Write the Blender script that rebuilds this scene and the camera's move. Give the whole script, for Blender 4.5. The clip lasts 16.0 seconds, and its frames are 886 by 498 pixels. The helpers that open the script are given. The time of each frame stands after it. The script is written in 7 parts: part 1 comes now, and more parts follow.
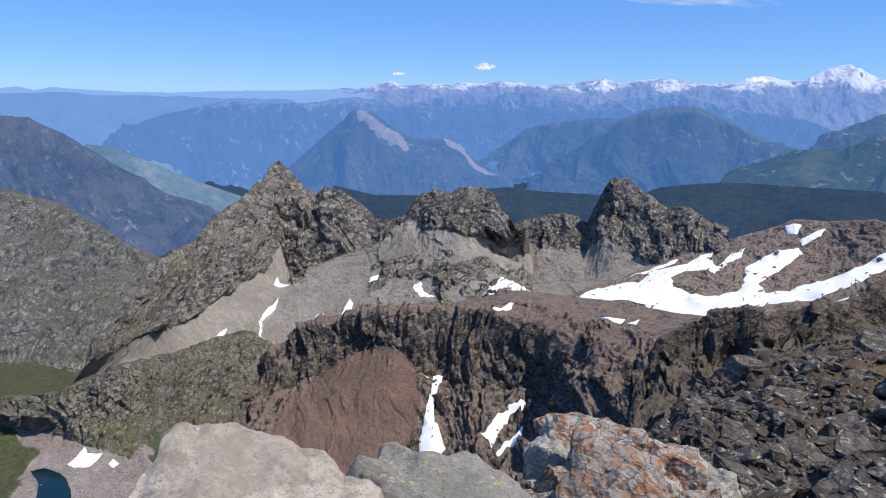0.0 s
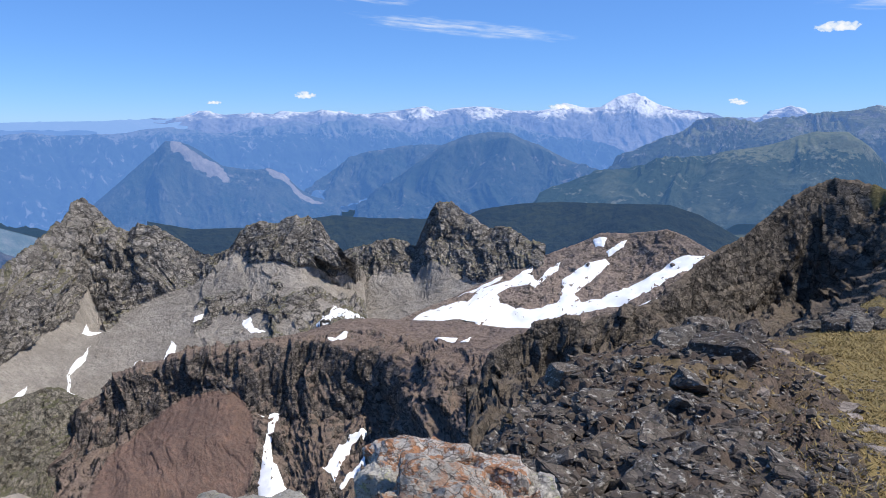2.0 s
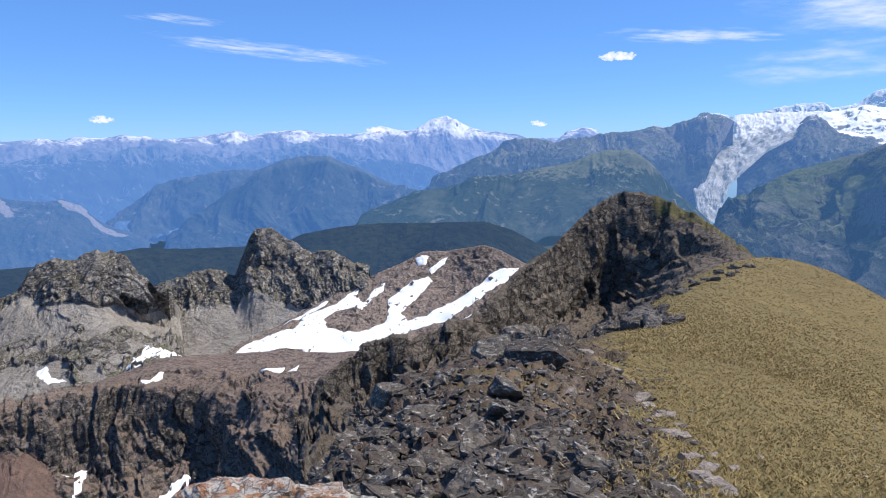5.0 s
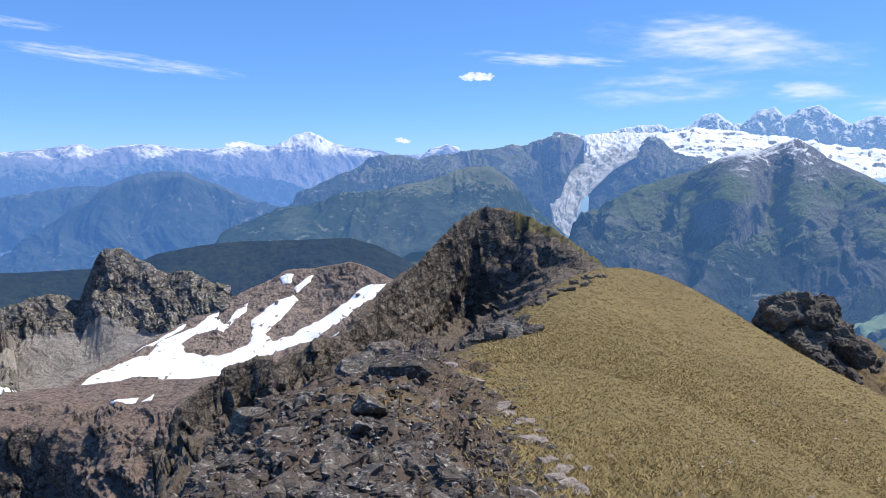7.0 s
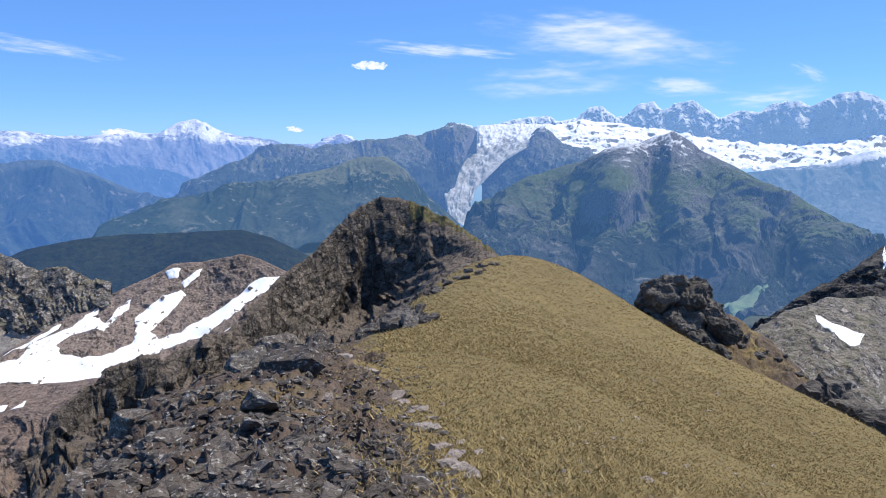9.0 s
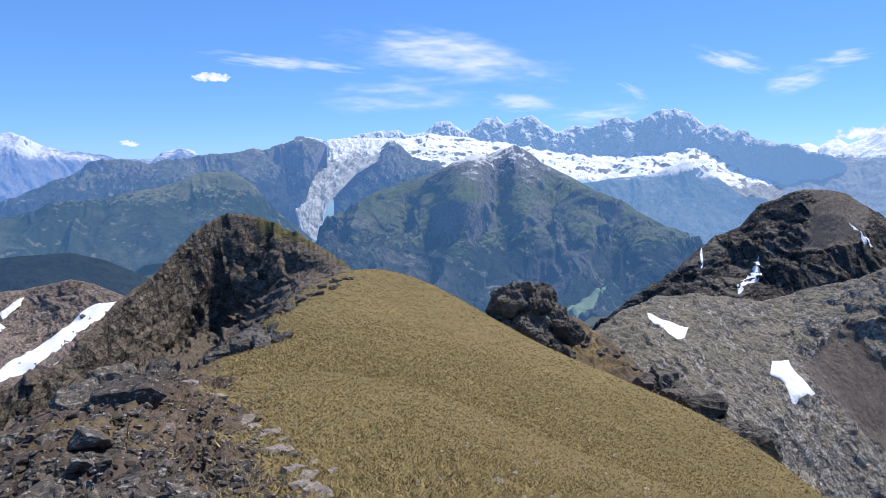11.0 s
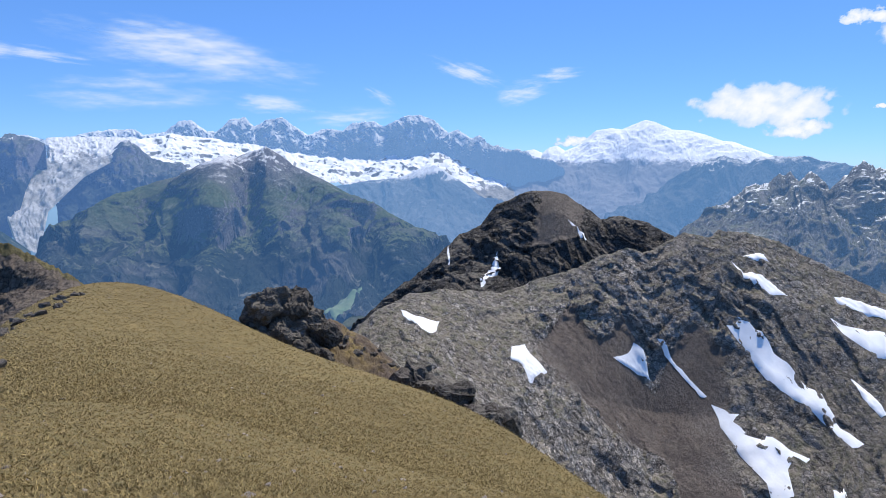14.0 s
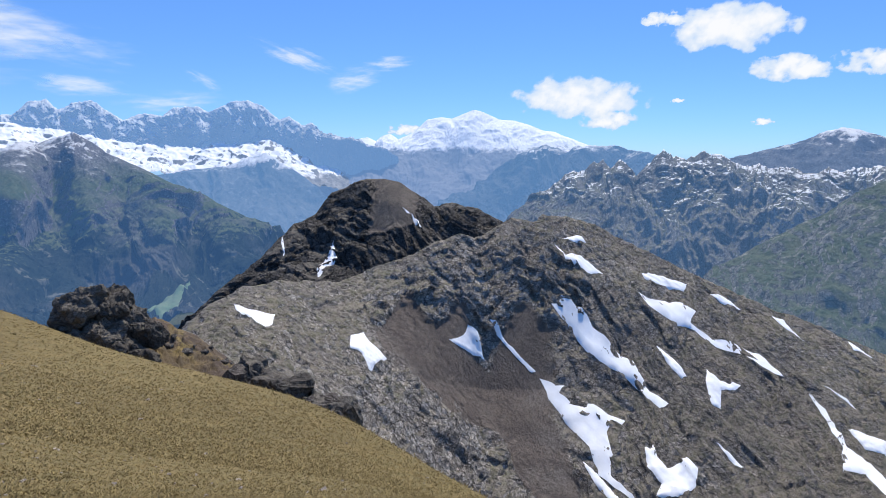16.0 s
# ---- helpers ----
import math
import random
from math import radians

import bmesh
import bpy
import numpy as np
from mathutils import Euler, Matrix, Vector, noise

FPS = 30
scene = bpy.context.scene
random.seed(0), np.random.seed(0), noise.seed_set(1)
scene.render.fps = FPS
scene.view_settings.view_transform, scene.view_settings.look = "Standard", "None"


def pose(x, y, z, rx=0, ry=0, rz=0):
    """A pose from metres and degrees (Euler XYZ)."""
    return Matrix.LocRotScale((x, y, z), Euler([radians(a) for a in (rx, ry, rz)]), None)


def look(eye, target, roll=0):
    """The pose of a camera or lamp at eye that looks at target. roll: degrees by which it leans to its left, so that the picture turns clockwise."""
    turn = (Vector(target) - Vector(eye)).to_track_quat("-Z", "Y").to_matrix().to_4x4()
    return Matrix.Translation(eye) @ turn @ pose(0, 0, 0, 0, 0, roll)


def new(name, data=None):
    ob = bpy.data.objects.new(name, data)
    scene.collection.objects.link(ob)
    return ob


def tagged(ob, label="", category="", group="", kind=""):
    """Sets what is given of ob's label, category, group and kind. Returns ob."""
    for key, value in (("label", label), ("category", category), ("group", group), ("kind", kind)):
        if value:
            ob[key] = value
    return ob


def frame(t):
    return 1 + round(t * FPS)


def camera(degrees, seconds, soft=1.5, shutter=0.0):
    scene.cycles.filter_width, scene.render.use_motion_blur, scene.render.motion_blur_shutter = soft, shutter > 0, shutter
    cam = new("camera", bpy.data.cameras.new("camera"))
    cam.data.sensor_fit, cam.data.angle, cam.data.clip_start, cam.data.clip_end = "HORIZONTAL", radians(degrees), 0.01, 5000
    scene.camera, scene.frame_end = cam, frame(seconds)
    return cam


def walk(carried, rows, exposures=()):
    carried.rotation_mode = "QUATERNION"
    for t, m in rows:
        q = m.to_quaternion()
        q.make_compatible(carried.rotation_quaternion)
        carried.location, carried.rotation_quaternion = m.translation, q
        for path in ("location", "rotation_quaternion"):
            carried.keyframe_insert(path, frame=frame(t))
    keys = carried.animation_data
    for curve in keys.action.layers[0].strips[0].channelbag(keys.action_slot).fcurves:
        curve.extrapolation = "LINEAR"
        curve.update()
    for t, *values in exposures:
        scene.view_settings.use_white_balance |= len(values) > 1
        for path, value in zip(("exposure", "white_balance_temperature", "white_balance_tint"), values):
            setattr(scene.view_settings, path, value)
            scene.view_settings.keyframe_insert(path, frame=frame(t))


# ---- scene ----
from mathutils.geometry import delaunay_2d_cdt

# ---------------------------------------------------------------- camera and walk
cam = camera(65.56, 16.0, soft=0.6)
walk(cam, [
    (0.0, look((-0.318, 0.319, 1.65), (-69.091, 69.363, -20.782), 0.64)),
    (0.5, look((-0.296, 0.339, 1.65), (-64.426, 73.658, -20.970), 0.68)),
    (1.0, look((-0.273, 0.358, 1.65), (-59.452, 78.005, -20.000), 0.17)),
    (1.5, look((-0.248, 0.375, 1.65), (-54.341, 82.113, -18.173), 0.08)),
    (2.0, look((-0.229, 0.387, 1.65), (-50.224, 85.006, -16.795), 0.06)),
    (2.5, look((-0.208, 0.399, 1.65), (-45.801, 87.632, -16.007), -0.05)),
    (3.0, look((-0.189, 0.408, 1.65), (-41.646, 89.809, -15.345), -0.04)),
    (5.5, look((-0.102, 0.438, 1.65), (-22.478, 96.758, -13.241), -0.74)),
    (6.0, look((-0.079, 0.443, 1.65), (-17.385, 97.893, -12.632), -0.58)),
    (6.5, look((-0.057, 0.446, 1.65), (-12.614, 98.702, -12.066), -0.29)),
    (7.0, look((-0.036, 0.449, 1.65), (-7.941, 99.255, -11.573), -0.26)),
    (7.5, look((-0.016, 0.450, 1.65), (-3.499, 99.483, -11.778), 0.01)),
    (8.0, look((-0.000, 0.450, 1.65), (-0.000, 99.323, -13.324), -0.04)),
    (10.5, look((0.099, 0.439, 1.65), (21.843, 97.140, -11.618), 0.03)),
    (11.0, look((0.127, 0.432, 1.65), (28.111, 95.583, -11.119), -0.28)),
    (11.5, look((0.156, 0.422, 1.65), (34.577, 93.420, -11.255), -0.00)),
    (12.0, look((0.182, 0.412, 1.65), (40.209, 91.135, -11.274), 0.14)),
    (12.5, look((0.206, 0.400, 1.65), (45.538, 88.602, -11.212), 0.12)),
    (13.0, look((0.227, 0.388, 1.65), (50.352, 85.985, -11.028), 0.05)),
    (13.5, look((0.248, 0.375, 1.65), (54.993, 83.122, -10.840), 0.03)),
    (14.0, look((0.269, 0.361, 1.65), (59.569, 79.921, -10.746), 0.12)),
    (14.5, look((0.290, 0.344, 1.65), (64.184, 76.283, -10.631), 0.16)),
    (15.0, look((0.311, 0.325, 1.65), (68.869, 72.042, -10.859), 0.15)),
    (15.5, look((0.330, 0.306, 1.65), (72.880, 67.787, -11.870), 0.20)),
    (16.0, look((0.347, 0.287, 1.65), (76.609, 63.439, -12.347), 0.29)),
], exposures=[(0.0, 0.0), (3.0, 0.08), (8.0, 0.22), (11.0, 0.17), (16.0, 0.04)])

# ---------------------------------------------------------------- world and sun
SUN_BEARING, SUN_HEIGHT = 65.0, 56.0
world = bpy.data.worlds.new("sky")
scene.world = world
world.use_nodes = True
wn = world.node_tree.nodes
sky = wn.new("ShaderNodeTexSky")
sky.sky_type, sky.sun_disc = "NISHITA", False
sky.sun_elevation, sky.sun_rotation = radians(SUN_HEIGHT), radians(SUN_BEARING)
sky.altitude, sky.air_density, sky.dust_density, sky.ozone_density = 2600, 1.0, 0.0, 3.0
tint = wn.new("ShaderNodeMix")
tint.data_type, tint.blend_type = "RGBA", "MULTIPLY"
tint.inputs[0].default_value, tint.inputs[7].default_value = 1.0, (0.61, 0.88, 1.31, 1)
world.node_tree.links.new(sky.outputs[0], tint.inputs[6])
even = wn.new("ShaderNodeMix")
even.data_type = "RGBA"
even.inputs[0].default_value, even.inputs[7].default_value = 0.35, (1.35, 3.6, 8.6, 1)
world.node_tree.links.new(tint.outputs[2], even.inputs[6])
world.node_tree.links.new(even.outputs[2], wn["Background"].inputs["Color"])
wn["Background"].inputs["Strength"].default_value = 0.11

sun = new("sun", bpy.data.lights.new("sun", "SUN"))
sun.data.energy, sun.data.angle, sun.data.color = 5.0, radians(0.53), (1.0, 0.93, 0.83)
_b, _h = radians(SUN_BEARING), radians(SUN_HEIGHT)
SUN_WAY = Vector((math.sin(_b) * math.cos(_h), math.cos(_b) * math.cos(_h), math.sin(_h)))
sun.matrix_world = look(SUN_WAY * 60, (0, 0, 0))
scene.view_settings.exposure = 0.0


# ---------------------------------------------------------------- noise
_rng = np.random.RandomState(7)
_perm = np.concatenate([_rng.permutation(256)] * 3)
_grad = _rng.normal(size=(256, 3))
_grad /= np.linalg.norm(_grad, axis=1)[:, None]
_grad = _grad.astype(np.float32)


def perlin(p):
    """Gradient noise, about -1 to 1, at the points p (n x 3)."""
    p = p.astype(np.float32)
    i = np.floor(p).astype(np.int32)
    q = p - i
    i &= 255
    w = q * q * q * (q * (q * 6 - 15) + 10)
    total = np.zeros(len(p), np.float32)
    for a in (0, 1):
        for b in (0, 1):
            for c in (0, 1):
                g = _grad[_perm[_perm[_perm[i[:, 0] + a] + i[:, 1] + b] + i[:, 2] + c]]
                k = (q[:, 0] - a) * g[:, 0] + (q[:, 1] - b) * g[:, 1] + (q[:, 2] - c) * g[:, 2]
                wa, wb, wc = (w[:, j] if s else 1 - w[:, j] for j, s in enumerate((a, b, c)))
                total += k * wa * wb * wc
    return total * 1.6


def fractal(p, octaves=5, ridged=0.0, gain=0.5):
    """Sum of octaves; ridged 0 to 1 blends in sharp crests."""
    total, amp, norm = np.zeros(len(p)), 1.0, 0.0
    for k in range(octaves):
        n = perlin(p * 2.03 ** k + 17.3 * k)
        total += amp * ((1 - ridged) * n + ridged * (0.8 - 2 * np.abs(n)))
        norm += amp
        amp *= gain
    return total / norm


def shards(x, y, seed=0):
    """Broken planes, about -1 to 1: cells of about one unit, each a flat face with a tilt and a height of its own."""
    i, j = np.floor(x).astype(np.int32), np.floor(y).astype(np.int32)
    least = np.full(x.shape, 9.0, np.float32)
    out = np.zeros(x.shape, np.float32)
    for a in (-1, 0, 1):
        for b in (-1, 0, 1):
            g = _grad[_perm[_perm[(i + a + seed) & 255] + ((j + b) & 255)]]
            u, v = x - i - a - 0.5 - 0.45 * g[..., 0], y - j - b - 0.5 - 0.45 * g[..., 1]
            d = u * u + v * v
            near = d < least
            least = np.where(near, d, least)
            out = np.where(near, 0.9 * (u * g[..., 1] + v * g[..., 2]) + 0.4 * g[..., 2], out)
    return out


# ---------------------------------------------------------------- materials
def ramp(nt, fac, stops):
    r = nt.nodes.new("ShaderNodeValToRGB")
    while len(r.color_ramp.elements) < len(stops):
        r.color_ramp.elements.new(0.5)
    for e, (at, col) in zip(r.color_ramp.elements, stops):
        e.position = at
        e.color = (*col, 1) if len(col) == 3 else col
    nt.links.new(fac, r.inputs[0])
    return r.outputs[0]


def mix(nt, fac, a, b):
    m = nt.nodes.new("ShaderNodeMix")
    m.data_type = "RGBA"
    for sock, v in ((m.inputs[0], fac), (m.inputs[6], a), (m.inputs[7], b)):
        if isinstance(v, (int, float)):
            sock.default_value = v
        elif isinstance(v, tuple):
            sock.default_value = (*v, 1)
        else:
            nt.links.new(v, sock)
    return m.outputs[2]


def calc(nt, op, a, b=0.0, clamp=False):
    m = nt.nodes.new("ShaderNodeMath")
    m.operation, m.use_clamp = op, clamp
    for sock, v in ((m.inputs[0], a), (m.inputs[1], b)):
        if isinstance(v, (int, float)):
            sock.default_value = v
        else:
            nt.links.new(v, sock)
    return m.outputs[0]


def step(nt, value, lo, hi):
    m = nt.nodes.new("ShaderNodeMapRange")
    m.interpolation_type = "SMOOTHSTEP"
    nt.links.new(value, m.inputs[0])
    m.inputs[1].default_value, m.inputs[2].default_value = lo, hi
    return m.outputs[0]


def grain(nt, scale, detail=6.0, rough=0.6, stretch=(1, 1, 1), coords=None):
    """Noise with features of about 1 / scale metres."""
    geo = coords or nt.nodes.new("ShaderNodeNewGeometry").outputs["Position"]
    mp = nt.nodes.new("ShaderNodeMapping")
    mp.inputs["Scale"].default_value = stretch
    nt.links.new(geo, mp.inputs[0])
    n = nt.nodes.new("ShaderNodeTexNoise")
    n.inputs["Scale"].default_value, n.inputs["Detail"].default_value, n.inputs["Roughness"].default_value = scale, detail, rough
    nt.links.new(mp.outputs[0], n.inputs[0])
    return n.outputs[0]


def facets(nt, size, squash=1.7, turn=(0.6, 0.25, 0.4)):
    """Broken rock: blocks of about that size with tilted faces. Gives the height of the faces, a value for each block and its cracks."""
    geo = nt.nodes.new("ShaderNodeNewGeometry").outputs["Position"]
    mp = nt.nodes.new("ShaderNodeMapping")
    mp.inputs["Rotation"].default_value = turn
    mp.inputs["Scale"].default_value = (1 / size, 1 / size, squash / size)
    nt.links.new(geo, mp.inputs[0])
    wob = nt.nodes.new("ShaderNodeTexNoise")
    wob.inputs["Scale"].default_value, wob.inputs["Detail"].default_value = 1.3, 4
    nt.links.new(mp.outputs[0], wob.inputs[0])

    def vec(op, a, b):
        v = nt.nodes.new("ShaderNodeVectorMath")
        v.operation = op
        for sock, w in zip(v.inputs, (a, b)):
            if isinstance(w, tuple):
                sock.default_value = w
            else:
                nt.links.new(w, sock)
        return v
    at = vec("ADD", mp.outputs[0], vec("MULTIPLY", wob.outputs["Color"], (0.9, 0.9, 0.9)).outputs[0]).outputs[0]
    cell = nt.nodes.new("ShaderNodeTexVoronoi")
    edge = nt.nodes.new("ShaderNodeTexVoronoi")
    edge.feature = "DISTANCE_TO_EDGE"
    for v in (cell, edge):
        v.inputs["Scale"].default_value = 1.0
        nt.links.new(at, v.inputs["Vector"])
    tiltv = vec("SUBTRACT", cell.outputs["Color"], (0.5, 0.5, 0.5)).outputs[0]
    way = vec("SUBTRACT", at, cell.outputs["Position"]).outputs[0]
    height = vec("DOT_PRODUCT", way, tiltv).outputs["Value"]
    one = nt.nodes.new("ShaderNodeSeparateColor")
    nt.links.new(cell.outputs["Color"], one.inputs[0])
    return height, one.outputs[0], edge.outputs["Distance"]


# default colour of the painted haze
HAZE_COL = (0.20, 0.42, 0.86)


def land(name, size, rock, rock2, cover=None, cover2=None, flat=(0.55, 0.8), patch=0.5, haze_glow=0.0, haze_col=HAZE_COL, snow=None,
         bump=0.6, extra=None, extra2=None, roughness=0.9, streak=(1, 1, 0.5), low=None, line=None, fleck=0.75, wide=0.0, block=0.0, chute=None):
    """Mountain ground: rock of two colours; cover (turf, scree) on what is flat enough; snow=(height, blend, steepest)
    above a height; low=(height, blend, colour): woods below a height; chute: colour of pale gullies that run downhill;
    line: cover only below it; the mesh's 'zone' value blends in the extra colours. size: metres of its main features.
    Distance haze is painted in, as a share of blue emission mixed over the surface."""
    m = bpy.data.materials.new(name)
    m.use_nodes = True
    nt = m.node_tree
    bsdf = nt.nodes["Principled BSDF"]
    bsdf.inputs["Roughness"].default_value = roughness
    bsdf.inputs["Specular IOR Level"].default_value = 0.15
    n1 = grain(nt, 1.0 / size, 8, 0.65, streak)
    n2 = grain(nt, 6.0 / size, 8, 0.7, streak)
    n3 = grain(nt, 22.0 / size, 5, 0.7)
    geo = nt.nodes.new("ShaderNodeNewGeometry")
    sep = nt.nodes.new("ShaderNodeSeparateXYZ")
    nt.links.new(geo.outputs["Normal"], sep.inputs[0])
    pos = nt.nodes.new("ShaderNodeSeparateXYZ")
    nt.links.new(geo.outputs["Position"], pos.inputs[0])
    col = mix(nt, step(nt, n1, 0.35, 0.65), rock, rock2)
    dark = tuple(c * 0.45 for c in rock)
    col = mix(nt, calc(nt, "MULTIPLY", step(nt, n2, 0.5, 0.75), 0.7), col, dark)
    col = mix(nt, calc(nt, "MULTIPLY", step(nt, n3, 0.52, 0.72), fleck), col, tuple(min(0.8, c * 1.9) for c in rock2))
    col = mix(nt, calc(nt, "MULTIPLY", step(nt, n3, 0.47, 0.3), fleck), col, tuple(c * 0.3 for c in rock))
    if block:
        f1, v1, e1 = facets(nt, size * block)
        f2, v2, e2 = facets(nt, size * block * 0.31, 1.4, (0.2, 0.7, 1.1))
        light, deep = tuple(min(0.8, c * 1.55) for c in rock2), tuple(c * 0.5 for c in rock)
        col = mix(nt, calc(nt, "MULTIPLY", step(nt, v1, 0.55, 0.95), 0.45), col, light)
        col = mix(nt, calc(nt, "MULTIPLY", step(nt, v2, 0.6, 0.95), 0.45), col, light)
        col = mix(nt, calc(nt, "MULTIPLY", step(nt, v2, 0.4, 0.05), 0.6), col, deep)
        col = mix(nt, calc(nt, "MULTIPLY", step(nt, e1, 0.06, 0.0), 0.8), col, tuple(c * 0.25 for c in rock))
        col = mix(nt, calc(nt, "MULTIPLY", step(nt, e2, 0.07, 0.0), 0.55), col, tuple(c * 0.3 for c in rock))
    if cover:
        c = mix(nt, step(nt, n2, 0.35, 0.65), cover, cover2 or cover)
        up = calc(nt, "ADD", sep.outputs[2], calc(nt, "MULTIPLY", calc(nt, "SUBTRACT", n1, 0.5), patch * 2))
        up = calc(nt, "ADD", up, calc(nt, "MULTIPLY", calc(nt, "SUBTRACT", n2, 0.5), patch))
        f = step(nt, up, *flat)
        if line:
            f = calc(nt, "MULTIPLY", f, step(nt, calc(nt, "ADD", pos.outputs[2], calc(nt, "MULTIPLY", n1, line[1] * 3)), line[0] + line[1] * 2.5, line[0] + line[1] * 0.5))
        col = mix(nt, f, col, c)
    if low:
        h = calc(nt, "ADD", pos.outputs[2], calc(nt, "MULTIPLY", calc(nt, "SUBTRACT", n1, 0.5), low[1] * 4))
        h = calc(nt, "ADD", h, calc(nt, "MULTIPLY", calc(nt, "SUBTRACT", n2, 0.5), low[1] * 6))
        col = mix(nt, step(nt, h, low[0] + low[1] * 0.3, low[0] - low[1] * 0.3), col, low[2])
    if extra:
        at = nt.nodes.new("ShaderNodeAttribute")
        at.attribute_name = "zone"
        e = mix(nt, step(nt, n2, 0.35, 0.65), extra, extra2 or extra)
        e = mix(nt, calc(nt, "MULTIPLY", step(nt, n3, 0.5, 0.68), 0.7 * fleck), e, tuple(c * 0.5 for c in (extra2 or extra)))
        e = mix(nt, calc(nt, "MULTIPLY", step(nt, n3, 0.47, 0.32), 0.5 * fleck), e, tuple(min(0.8, c * 1.3) for c in extra))
        e = mix(nt, calc(nt, "MULTIPLY", step(nt, n1, 0.42, 0.62), 0.5 * fleck), e, tuple(c * 0.66 for c in (extra2 or extra)))
        z = calc(nt, "ADD", at.outputs["Fac"], calc(nt, "MULTIPLY", calc(nt, "SUBTRACT", n2, 0.5), 0.8))
        col = mix(nt, step(nt, z, 0.4, 0.6), col, e)
    if wide:
        w = grain(nt, 0.09 / size, 6, 0.6)
        col = mix(nt, calc(nt, "MULTIPLY", step(nt, w, 0.42, 0.68), wide), col, tuple(c * 0.62 for c in rock))
        w2 = grain(nt, 0.5 / size, 4, 0.6)
        col = mix(nt, calc(nt, "MULTIPLY", step(nt, w2, 0.5, 0.7), wide), col, tuple(min(0.8, c * 1.35) for c in rock))
    if chute:
        w = grain(nt, 4.0 / size, 5, 0.55, (1, 1, 0.16))
        w = calc(nt, "MULTIPLY", step(nt, w, 0.56, 0.68), step(nt, grain(nt, 0.7 / size, 3, 0.5), 0.4, 0.6))
        col = mix(nt, calc(nt, "MULTIPLY", w, 0.8), col, chute)
    s = None
    if snow:
        height, blend, steep = snow
        s = calc(nt, "ADD", pos.outputs[2], calc(nt, "MULTIPLY", calc(nt, "SUBTRACT", n1, 0.5), blend * 3))
        s = calc(nt, "ADD", s, calc(nt, "MULTIPLY", calc(nt, "SUBTRACT", n2, 0.5), blend * 1.5))
        up = calc(nt, "ADD", sep.outputs[2], calc(nt, "MULTIPLY", calc(nt, "SUBTRACT", n2, 0.5), 0.5))
        s = calc(nt, "MULTIPLY", step(nt, s, height - blend * 0.3, height + blend * 0.3), step(nt, up, steep - 0.05, steep + 0.05))
        col = mix(nt, s, col, (0.93, 0.94, 0.95))
    nt.links.new(col, bsdf.inputs["Base Color"])
    if bump:
        bp = nt.nodes.new("ShaderNodeBump")
        bp.inputs["Strength"].default_value, bp.inputs["Distance"].default_value = bump, size * 0.25
        rise = calc(nt, "ADD", calc(nt, "ADD", n1, calc(nt, "MULTIPLY", n2, 0.5)), calc(nt, "MULTIPLY", n3, 0.2))
        if block:
            lumps = calc(nt, "ADD", calc(nt, "MULTIPLY", f1, block * 2.6), calc(nt, "MULTIPLY", f2, block * 1.4))
            if extra:
                lumps = calc(nt, "MULTIPLY", lumps, step(nt, z, 0.6, 0.4))
            rise = calc(nt, "ADD", rise, lumps)
        nt.links.new(rise, bp.inputs["Height"])
        nt.links.new(bp.outputs[0], bsdf.inputs["Normal"])
    # haze painted as coloured emission, mixed over the lit surface
    if haze_glow:
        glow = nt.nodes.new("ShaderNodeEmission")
        glow.inputs[0].default_value = (*haze_col, 1)
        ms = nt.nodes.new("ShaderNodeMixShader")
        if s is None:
            ms.inputs[0].default_value = haze_glow
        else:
            # less of the painted haze over snow, which keeps it white
            nt.links.new(calc(nt, "SUBTRACT", haze_glow, calc(nt, "MULTIPLY", s, haze_glow * 0.45)), ms.inputs[0])
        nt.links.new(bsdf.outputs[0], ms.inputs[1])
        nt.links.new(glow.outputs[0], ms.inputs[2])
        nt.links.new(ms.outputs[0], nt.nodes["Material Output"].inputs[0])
    return m


# ---------------------------------------------------------------- land forms
def grid_mesh(name, P, mat, zone=None, flat=False):
    """A sheet from the grid of points P (rows x columns x 3)."""
    nv, nu = P.shape[:2]
    me = bpy.data.meshes.new(name)
    k = np.arange(nv * nu).reshape(nv, nu)
    quads = np.stack([k[:-1, :-1], k[1:, :-1], k[1:, 1:], k[:-1, 1:]], -1).reshape(-1, 4)
    me.vertices.add(nv * nu)
    me.vertices.foreach_set("co", P.astype(np.float32).ravel())
    me.loops.add(quads.size)
    me.loops.foreach_set("vertex_index", quads.astype(np.int32).ravel())
    me.polygons.add(len(quads))
    me.polygons.foreach_set("loop_start", np.arange(0, quads.size, 4, dtype=np.int32))
    me.polygons.foreach_set("use_smooth", np.full(len(quads), not flat))
    me.update(calc_edges=True)
    if zone is not None:
        at = me.attributes.new("zone", "FLOAT", "POINT")
        at.data.foreach_set("value", zone.astype(np.float32).ravel())
    me.materials.append(mat)
    return new(name, me)


